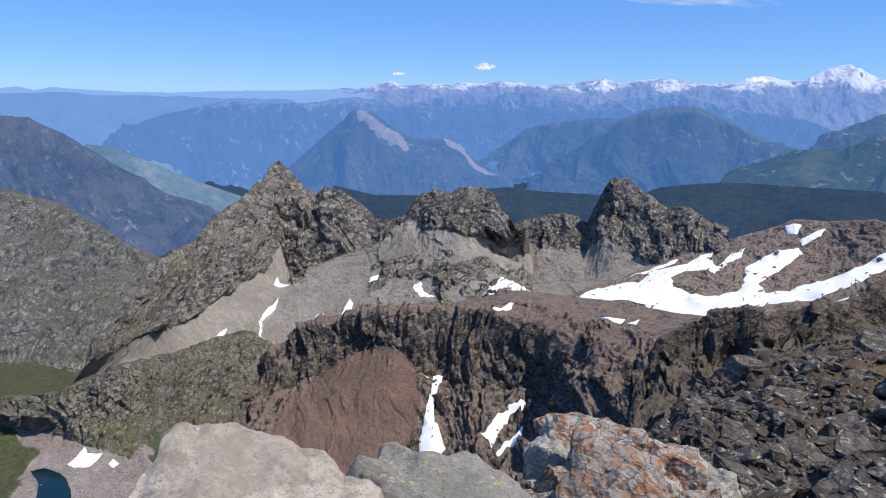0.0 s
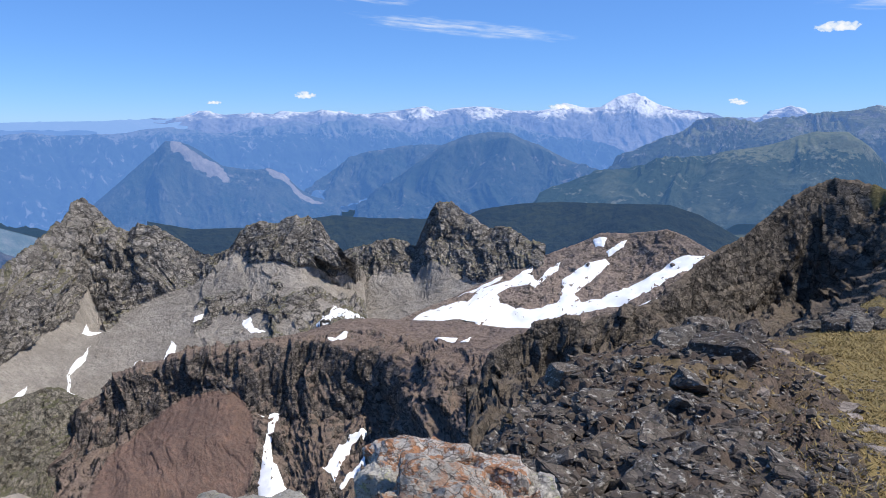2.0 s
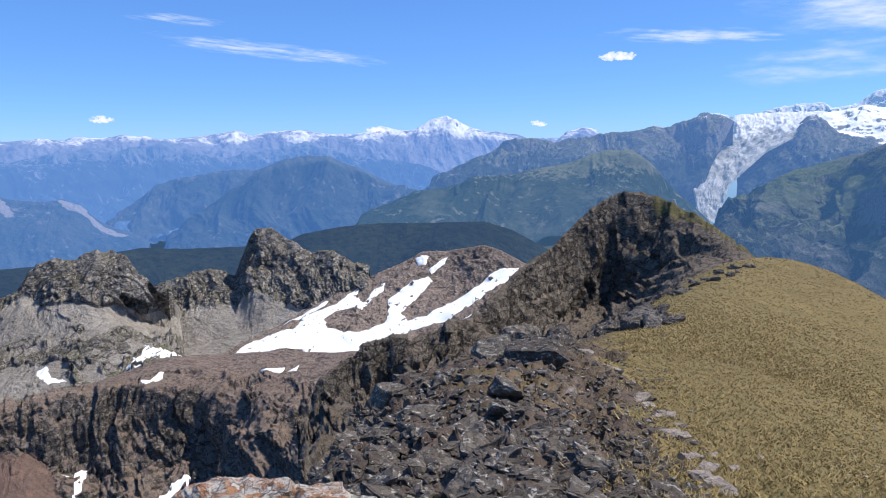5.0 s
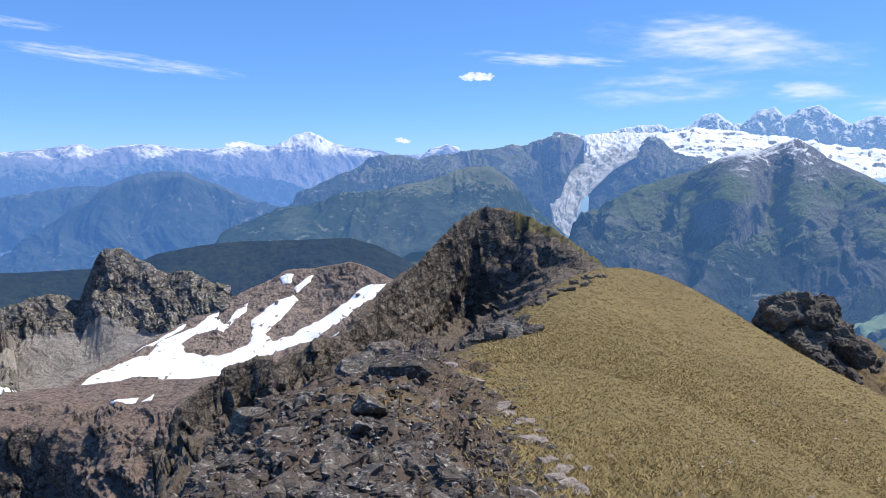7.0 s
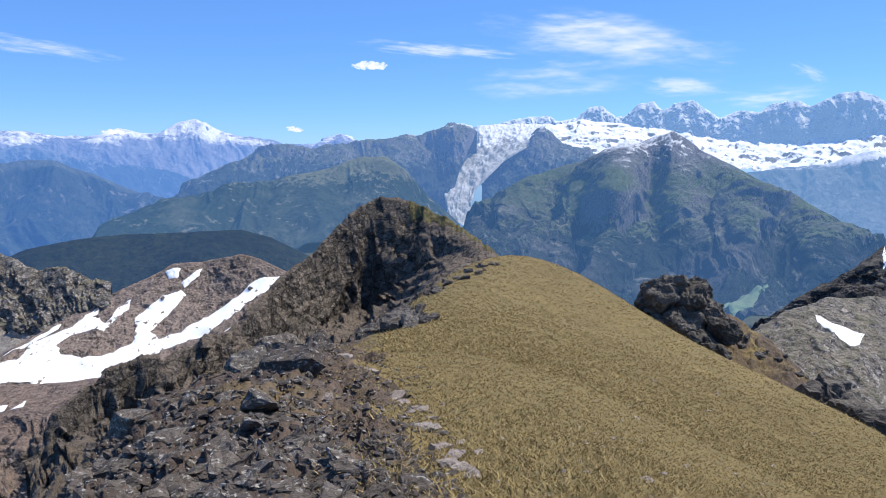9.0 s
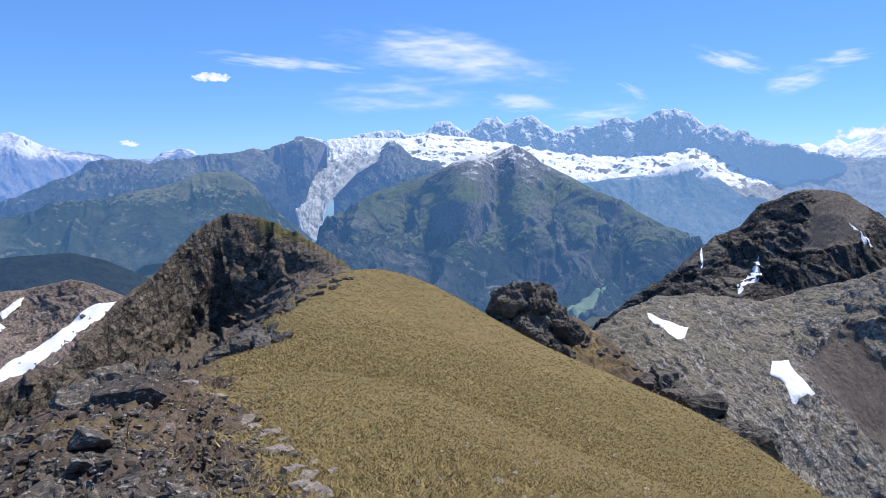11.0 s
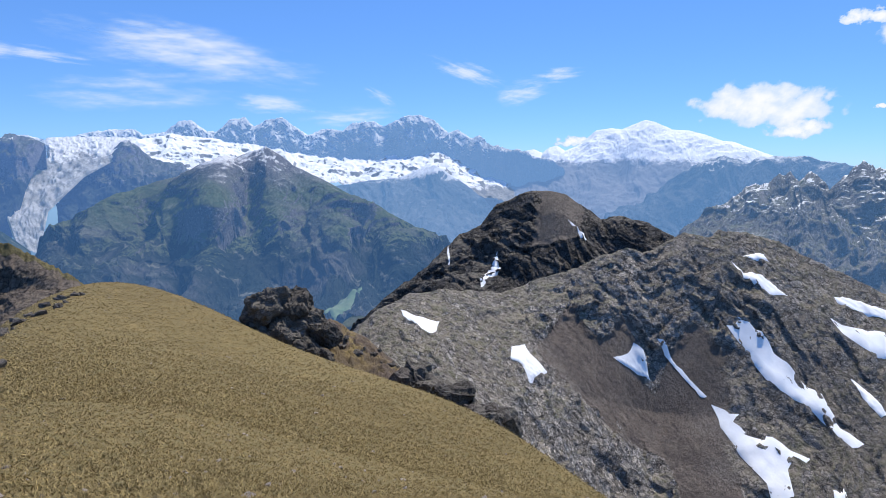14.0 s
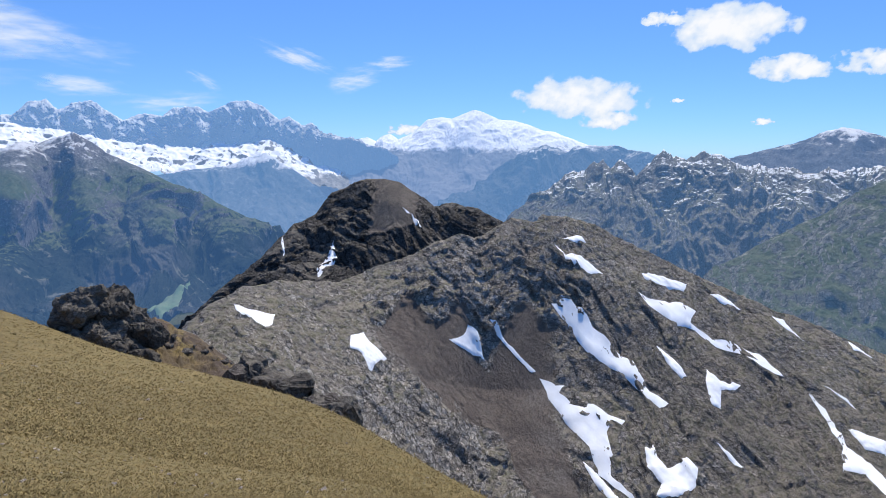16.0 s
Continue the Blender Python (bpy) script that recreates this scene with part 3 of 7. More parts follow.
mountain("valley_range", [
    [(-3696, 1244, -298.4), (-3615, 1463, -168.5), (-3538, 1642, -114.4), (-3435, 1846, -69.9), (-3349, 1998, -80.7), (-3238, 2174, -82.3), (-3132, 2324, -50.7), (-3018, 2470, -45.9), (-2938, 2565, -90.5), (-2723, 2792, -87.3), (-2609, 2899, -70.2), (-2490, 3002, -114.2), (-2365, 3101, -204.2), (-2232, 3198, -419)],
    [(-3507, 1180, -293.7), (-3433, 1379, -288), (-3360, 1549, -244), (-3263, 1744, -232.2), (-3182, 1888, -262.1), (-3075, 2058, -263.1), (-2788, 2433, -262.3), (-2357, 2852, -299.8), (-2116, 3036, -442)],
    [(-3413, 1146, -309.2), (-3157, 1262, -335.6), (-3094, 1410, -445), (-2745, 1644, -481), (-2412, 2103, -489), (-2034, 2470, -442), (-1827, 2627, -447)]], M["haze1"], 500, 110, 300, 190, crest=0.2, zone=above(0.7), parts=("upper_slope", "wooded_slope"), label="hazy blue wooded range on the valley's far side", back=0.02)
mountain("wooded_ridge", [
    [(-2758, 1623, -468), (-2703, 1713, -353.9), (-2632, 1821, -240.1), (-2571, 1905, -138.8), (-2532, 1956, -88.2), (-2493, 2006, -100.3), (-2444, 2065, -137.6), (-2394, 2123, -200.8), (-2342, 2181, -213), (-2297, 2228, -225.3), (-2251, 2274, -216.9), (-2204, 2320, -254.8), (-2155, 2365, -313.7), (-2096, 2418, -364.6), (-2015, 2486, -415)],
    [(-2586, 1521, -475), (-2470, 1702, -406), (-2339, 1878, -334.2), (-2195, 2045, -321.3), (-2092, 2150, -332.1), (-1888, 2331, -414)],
    [(-2415, 1417, -489), (-2185, 1751, -474), (-1761, 2177, -444)]], M["haze2"], 450, 120, 320, 120, gully=0.8, crest=0.2, zone=pale_zone, parts=("wooded_slope", "pale_cliff"), label="wooded ridge with pale bare cliffs, blue from painted haze", back=0.03)
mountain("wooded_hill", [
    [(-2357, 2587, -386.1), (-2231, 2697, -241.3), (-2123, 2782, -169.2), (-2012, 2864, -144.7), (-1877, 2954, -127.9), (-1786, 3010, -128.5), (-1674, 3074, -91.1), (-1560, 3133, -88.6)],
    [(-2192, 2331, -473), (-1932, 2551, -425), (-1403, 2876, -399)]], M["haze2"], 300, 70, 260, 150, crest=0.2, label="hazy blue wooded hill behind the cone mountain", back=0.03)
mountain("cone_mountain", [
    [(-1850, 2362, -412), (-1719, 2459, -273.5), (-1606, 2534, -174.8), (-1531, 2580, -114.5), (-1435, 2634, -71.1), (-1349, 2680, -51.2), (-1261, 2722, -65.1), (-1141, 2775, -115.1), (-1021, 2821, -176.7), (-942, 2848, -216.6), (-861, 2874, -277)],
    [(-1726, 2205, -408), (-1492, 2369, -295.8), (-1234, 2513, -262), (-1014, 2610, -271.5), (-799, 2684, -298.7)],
    [(-1618, 2035, -412), (-1309, 2247, -407), (-963, 2415, -382.2), (-722, 2498, -313.5)]], M["cone"], 450, 140, 320, 120, gully=0.85, crest=0.2, jag=6, zone=cone_zone, label="broad wooded cone with a bare top, blue from painted haze", back=0.04)
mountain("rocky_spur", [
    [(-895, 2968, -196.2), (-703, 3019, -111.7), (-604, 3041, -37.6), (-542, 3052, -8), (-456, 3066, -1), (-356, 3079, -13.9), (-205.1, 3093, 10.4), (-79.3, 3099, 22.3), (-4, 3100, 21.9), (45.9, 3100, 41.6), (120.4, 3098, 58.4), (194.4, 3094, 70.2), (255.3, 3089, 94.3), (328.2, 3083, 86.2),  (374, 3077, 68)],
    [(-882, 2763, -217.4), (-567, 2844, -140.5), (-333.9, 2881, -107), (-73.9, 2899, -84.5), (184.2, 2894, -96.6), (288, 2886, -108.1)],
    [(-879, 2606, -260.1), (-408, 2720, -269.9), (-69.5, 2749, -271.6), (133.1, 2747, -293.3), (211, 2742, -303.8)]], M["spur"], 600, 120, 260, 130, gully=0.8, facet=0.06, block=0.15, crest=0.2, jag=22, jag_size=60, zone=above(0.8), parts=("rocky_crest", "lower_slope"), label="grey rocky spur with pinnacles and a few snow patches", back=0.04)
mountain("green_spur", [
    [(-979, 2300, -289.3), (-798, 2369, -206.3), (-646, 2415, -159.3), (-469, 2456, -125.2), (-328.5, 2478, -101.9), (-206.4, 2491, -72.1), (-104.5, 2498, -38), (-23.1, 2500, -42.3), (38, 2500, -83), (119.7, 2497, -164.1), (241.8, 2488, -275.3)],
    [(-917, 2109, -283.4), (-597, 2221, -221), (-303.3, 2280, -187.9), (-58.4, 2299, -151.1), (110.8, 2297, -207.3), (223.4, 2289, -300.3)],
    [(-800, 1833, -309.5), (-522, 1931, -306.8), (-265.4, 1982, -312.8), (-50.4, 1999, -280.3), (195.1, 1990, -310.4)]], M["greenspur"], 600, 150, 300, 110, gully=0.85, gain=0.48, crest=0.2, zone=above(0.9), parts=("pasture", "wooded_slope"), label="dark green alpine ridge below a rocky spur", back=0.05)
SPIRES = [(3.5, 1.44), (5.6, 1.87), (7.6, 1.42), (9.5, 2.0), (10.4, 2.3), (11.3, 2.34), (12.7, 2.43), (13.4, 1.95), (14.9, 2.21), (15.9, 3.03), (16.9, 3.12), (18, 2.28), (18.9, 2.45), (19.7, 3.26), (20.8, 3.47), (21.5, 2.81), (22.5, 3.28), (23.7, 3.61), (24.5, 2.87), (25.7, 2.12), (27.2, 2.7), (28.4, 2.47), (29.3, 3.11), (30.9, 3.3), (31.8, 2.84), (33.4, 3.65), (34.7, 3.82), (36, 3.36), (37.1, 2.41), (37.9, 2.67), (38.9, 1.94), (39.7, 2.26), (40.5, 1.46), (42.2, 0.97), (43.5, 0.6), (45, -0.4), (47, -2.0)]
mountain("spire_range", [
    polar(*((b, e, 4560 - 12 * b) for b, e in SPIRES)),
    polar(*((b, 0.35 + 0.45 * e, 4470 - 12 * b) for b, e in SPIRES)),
    polar((3.5, -0.8, 4250), (20, -0.4, 4150), (34, -0.6, 4000), (47, -3.6, 3900))], M["spire"], 1500, 130, 110, 60, crest=0.12, gully=0.9, ridged=0.75, jag=22, jag_size=75, facet=0.2, block=0.5, zone=above(0.9), parts=("granite_crest", "snowy_foot"), label="jagged granite spires streaked with snow, blue from painted haze", back=0.02, tall=0.3)
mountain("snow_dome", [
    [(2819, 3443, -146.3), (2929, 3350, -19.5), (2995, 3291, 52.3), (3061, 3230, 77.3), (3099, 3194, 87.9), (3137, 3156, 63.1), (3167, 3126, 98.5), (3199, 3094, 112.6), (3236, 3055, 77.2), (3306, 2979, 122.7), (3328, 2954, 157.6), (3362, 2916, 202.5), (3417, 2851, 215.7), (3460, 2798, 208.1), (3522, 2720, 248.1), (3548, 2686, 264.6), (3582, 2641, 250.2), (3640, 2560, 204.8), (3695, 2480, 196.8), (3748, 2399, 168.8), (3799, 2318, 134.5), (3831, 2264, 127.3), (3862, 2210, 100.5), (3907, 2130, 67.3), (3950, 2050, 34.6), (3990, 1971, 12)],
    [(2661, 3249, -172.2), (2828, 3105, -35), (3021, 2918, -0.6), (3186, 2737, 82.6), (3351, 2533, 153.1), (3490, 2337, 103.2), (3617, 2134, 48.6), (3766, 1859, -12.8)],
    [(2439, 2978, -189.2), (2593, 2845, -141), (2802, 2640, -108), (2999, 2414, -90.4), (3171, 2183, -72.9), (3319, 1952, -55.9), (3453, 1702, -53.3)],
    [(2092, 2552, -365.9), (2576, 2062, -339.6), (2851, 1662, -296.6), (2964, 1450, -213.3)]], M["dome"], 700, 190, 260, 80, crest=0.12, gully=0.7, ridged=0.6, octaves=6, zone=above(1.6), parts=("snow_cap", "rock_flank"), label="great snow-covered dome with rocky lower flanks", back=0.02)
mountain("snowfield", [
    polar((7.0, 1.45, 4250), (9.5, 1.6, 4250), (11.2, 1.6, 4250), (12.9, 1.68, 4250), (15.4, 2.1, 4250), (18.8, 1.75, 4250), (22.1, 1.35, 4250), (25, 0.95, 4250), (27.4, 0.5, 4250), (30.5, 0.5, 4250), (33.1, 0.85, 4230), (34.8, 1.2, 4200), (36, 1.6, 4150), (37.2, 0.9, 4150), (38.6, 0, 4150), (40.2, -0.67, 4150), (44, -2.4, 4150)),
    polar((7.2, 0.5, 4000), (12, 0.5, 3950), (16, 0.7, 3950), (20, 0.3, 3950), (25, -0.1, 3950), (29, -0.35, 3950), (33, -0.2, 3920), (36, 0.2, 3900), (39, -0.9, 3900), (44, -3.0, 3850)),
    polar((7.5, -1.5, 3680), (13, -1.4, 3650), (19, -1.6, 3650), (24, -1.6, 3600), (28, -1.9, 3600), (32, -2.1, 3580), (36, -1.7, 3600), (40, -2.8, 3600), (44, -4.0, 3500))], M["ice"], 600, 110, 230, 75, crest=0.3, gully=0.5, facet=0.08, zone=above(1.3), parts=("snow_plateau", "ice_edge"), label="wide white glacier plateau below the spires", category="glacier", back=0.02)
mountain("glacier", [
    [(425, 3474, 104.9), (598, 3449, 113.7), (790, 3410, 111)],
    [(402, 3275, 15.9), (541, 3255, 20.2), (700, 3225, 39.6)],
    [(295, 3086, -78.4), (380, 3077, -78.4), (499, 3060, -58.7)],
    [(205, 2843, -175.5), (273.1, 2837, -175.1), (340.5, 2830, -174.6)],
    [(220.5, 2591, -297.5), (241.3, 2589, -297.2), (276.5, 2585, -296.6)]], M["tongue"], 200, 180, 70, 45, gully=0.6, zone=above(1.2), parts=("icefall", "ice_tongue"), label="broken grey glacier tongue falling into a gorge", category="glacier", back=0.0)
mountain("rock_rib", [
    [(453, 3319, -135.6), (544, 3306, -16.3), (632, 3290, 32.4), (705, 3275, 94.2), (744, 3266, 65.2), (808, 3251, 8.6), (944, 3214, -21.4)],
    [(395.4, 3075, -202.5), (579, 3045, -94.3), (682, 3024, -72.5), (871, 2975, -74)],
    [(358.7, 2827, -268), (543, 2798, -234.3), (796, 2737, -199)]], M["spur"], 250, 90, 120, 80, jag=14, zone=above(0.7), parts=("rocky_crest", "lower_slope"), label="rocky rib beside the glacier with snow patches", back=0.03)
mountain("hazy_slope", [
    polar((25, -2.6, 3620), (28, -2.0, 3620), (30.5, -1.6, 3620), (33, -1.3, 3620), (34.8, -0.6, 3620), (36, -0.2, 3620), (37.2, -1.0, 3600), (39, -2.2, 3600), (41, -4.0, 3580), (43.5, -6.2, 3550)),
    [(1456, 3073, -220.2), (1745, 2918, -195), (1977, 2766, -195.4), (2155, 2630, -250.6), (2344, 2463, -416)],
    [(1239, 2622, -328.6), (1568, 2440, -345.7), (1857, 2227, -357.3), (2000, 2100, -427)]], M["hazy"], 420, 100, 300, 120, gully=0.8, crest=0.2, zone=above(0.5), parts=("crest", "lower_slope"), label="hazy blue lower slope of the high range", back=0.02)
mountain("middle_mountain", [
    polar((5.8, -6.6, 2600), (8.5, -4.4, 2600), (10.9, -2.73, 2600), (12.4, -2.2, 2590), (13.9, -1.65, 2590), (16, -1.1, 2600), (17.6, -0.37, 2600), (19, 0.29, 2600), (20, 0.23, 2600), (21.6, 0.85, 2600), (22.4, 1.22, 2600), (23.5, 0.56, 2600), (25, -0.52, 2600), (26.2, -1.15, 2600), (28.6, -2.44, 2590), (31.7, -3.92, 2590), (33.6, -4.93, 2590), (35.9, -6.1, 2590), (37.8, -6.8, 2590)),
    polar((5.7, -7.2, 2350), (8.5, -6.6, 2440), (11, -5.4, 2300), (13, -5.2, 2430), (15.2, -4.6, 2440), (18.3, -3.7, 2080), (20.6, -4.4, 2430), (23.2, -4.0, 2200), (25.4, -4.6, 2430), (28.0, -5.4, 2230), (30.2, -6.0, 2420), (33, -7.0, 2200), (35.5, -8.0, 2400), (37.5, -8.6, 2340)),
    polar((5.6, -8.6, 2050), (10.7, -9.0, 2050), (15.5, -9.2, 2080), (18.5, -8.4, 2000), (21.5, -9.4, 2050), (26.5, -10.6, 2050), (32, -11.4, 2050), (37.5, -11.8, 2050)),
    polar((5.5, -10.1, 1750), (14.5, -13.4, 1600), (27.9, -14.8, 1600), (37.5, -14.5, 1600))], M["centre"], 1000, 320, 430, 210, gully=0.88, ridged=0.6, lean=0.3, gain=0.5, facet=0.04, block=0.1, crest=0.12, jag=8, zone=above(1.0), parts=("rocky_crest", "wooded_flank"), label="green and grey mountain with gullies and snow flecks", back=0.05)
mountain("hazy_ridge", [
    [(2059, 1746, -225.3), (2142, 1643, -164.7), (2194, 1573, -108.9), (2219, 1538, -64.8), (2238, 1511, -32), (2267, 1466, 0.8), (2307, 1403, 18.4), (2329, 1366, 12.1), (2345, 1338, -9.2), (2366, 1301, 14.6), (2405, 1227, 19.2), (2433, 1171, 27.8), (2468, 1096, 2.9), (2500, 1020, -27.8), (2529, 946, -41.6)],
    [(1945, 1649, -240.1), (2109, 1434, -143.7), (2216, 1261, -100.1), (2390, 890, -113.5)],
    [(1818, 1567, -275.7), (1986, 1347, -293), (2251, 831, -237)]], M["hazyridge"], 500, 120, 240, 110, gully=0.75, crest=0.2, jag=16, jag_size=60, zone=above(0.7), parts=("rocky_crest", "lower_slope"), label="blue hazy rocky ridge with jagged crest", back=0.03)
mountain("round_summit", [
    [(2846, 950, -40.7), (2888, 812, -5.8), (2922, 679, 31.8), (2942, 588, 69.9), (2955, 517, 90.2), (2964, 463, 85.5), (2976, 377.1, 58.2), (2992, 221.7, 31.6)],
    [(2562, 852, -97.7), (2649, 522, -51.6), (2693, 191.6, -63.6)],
    [(2279, 753, -159.7), (2356, 456, -148.7), (2394, 163.5, -135.8)]], M["round"], 250, 60, 200, 70, label="broad rounded summit with snow streaks, blue from painted haze", back=0.04)
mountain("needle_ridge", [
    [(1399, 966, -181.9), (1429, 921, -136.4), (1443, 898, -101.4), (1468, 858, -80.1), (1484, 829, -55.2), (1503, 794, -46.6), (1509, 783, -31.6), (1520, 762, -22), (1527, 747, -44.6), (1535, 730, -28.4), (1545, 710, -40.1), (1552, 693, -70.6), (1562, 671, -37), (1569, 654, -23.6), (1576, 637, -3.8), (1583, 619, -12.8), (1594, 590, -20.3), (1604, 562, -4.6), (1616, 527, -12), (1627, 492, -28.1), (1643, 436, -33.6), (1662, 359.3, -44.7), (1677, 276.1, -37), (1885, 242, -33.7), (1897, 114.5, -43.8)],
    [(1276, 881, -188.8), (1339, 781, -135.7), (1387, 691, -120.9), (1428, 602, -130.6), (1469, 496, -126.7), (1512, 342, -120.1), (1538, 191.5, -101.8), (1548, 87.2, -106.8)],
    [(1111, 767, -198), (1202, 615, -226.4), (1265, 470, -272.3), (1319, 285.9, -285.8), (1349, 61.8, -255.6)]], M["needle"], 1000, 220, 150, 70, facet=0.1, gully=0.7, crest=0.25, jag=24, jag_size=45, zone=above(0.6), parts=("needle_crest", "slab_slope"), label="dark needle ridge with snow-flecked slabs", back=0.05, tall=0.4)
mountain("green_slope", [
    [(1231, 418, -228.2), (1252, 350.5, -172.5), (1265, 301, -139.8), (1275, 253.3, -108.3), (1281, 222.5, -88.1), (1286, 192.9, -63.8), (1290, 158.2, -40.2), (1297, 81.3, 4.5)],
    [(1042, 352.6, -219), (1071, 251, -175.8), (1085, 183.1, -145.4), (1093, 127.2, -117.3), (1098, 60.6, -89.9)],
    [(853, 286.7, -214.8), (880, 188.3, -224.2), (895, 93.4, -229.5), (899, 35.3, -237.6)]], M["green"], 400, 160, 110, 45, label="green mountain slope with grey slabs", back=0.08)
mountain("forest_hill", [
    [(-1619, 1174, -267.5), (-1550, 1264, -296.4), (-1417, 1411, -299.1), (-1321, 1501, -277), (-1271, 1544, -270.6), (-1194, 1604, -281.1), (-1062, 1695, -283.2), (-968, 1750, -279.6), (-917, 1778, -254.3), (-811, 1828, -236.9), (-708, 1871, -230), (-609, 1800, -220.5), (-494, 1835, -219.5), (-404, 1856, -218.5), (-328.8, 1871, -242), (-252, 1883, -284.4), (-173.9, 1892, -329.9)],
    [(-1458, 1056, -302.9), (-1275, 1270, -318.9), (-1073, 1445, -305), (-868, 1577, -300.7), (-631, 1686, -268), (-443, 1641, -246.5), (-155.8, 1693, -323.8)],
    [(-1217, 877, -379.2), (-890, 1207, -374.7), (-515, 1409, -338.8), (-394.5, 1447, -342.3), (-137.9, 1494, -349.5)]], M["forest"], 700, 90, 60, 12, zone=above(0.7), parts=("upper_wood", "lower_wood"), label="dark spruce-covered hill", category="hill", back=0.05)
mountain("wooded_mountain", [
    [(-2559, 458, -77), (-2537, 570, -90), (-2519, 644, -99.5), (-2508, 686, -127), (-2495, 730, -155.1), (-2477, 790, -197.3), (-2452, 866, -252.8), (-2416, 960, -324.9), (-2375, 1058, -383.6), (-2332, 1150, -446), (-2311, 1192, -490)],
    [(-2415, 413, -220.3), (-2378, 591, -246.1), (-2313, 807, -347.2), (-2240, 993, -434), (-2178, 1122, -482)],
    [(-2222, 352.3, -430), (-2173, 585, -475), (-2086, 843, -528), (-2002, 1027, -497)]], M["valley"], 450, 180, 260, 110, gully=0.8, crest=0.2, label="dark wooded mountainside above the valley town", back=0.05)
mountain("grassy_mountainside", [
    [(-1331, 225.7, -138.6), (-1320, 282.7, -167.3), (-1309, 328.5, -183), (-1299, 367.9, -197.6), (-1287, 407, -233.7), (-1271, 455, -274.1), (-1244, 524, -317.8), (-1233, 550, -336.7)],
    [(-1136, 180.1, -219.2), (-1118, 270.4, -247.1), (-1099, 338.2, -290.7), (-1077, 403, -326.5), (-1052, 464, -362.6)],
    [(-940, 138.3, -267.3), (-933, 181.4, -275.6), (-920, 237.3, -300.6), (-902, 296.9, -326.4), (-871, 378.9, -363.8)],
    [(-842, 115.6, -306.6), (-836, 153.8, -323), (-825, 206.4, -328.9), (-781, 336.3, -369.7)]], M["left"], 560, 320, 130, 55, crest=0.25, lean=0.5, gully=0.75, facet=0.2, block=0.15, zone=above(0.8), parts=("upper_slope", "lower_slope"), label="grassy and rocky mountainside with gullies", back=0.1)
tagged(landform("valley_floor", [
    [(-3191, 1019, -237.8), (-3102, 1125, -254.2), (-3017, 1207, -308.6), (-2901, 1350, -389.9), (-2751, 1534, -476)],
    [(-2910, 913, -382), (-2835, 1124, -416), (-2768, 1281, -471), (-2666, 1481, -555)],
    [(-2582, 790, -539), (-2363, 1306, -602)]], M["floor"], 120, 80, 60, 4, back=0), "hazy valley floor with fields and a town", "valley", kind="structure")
def rise(P):
    """Degrees above the level of the eye."""
    return np.degrees(np.arctan2(P[..., 2] - 1.65, np.hypot(P[..., 0], P[..., 1])))


def crag_zone(B, V, P, K):
    """Scree at the foot of the crags, reaching up into their gullies and over the saddle between them."""
    n = fractal(P.reshape(-1, 3) / 55, 4, 0.5).reshape(B.shape)
    foot = np.interp(B, [-74, -66, -60, -58.6, -57.6, -55, -51, -49.6, -48.6, -47.4, -46.4, -43, -41.5, -40, -38.6, -37], [2.0, 2.0, 1.9, 1.35, 2.15, 1.95, 1.7, 1.45, 0.7, 0.6, 1.5, 1.7, 1.35, 1.6, 0.9, -0.3])
    slabs = np.clip((B + 53) / 3, 0, 1) * np.clip((n - 0.1) / 0.12, 0, 1) * np.clip((K - 2.1) / 0.3, 0, 1)
    return np.clip((K - foot + 0.3 * n) / 0.16, 0, 1) * (1 - 0.8 * slabs)


def crag_relief(B, V, P, K):
    z = np.clip((crag_zone(B, V, P, K) - 0.1) / 0.5, 0, 1)
    return 1 - (0.9 - 0.25 * np.clip((B + 54) / 4, 0, 1)) * z


def crag2_zone(B, V, P, K):
    n = fractal(P.reshape(-1, 3) / 45, 4, 0.5).reshape(B.shape)
    return np.clip((K - np.interp(B, [-40, -36, -33, -30, -26], [1.9, 1.2, 1.25, 1.6, 2.2]) + 0.35 * n) / 0.2, 0, 1)


def crag2_relief(B, V, P, K):
    return 1 - 0.8 * crag2_zone(B, V, P, K)


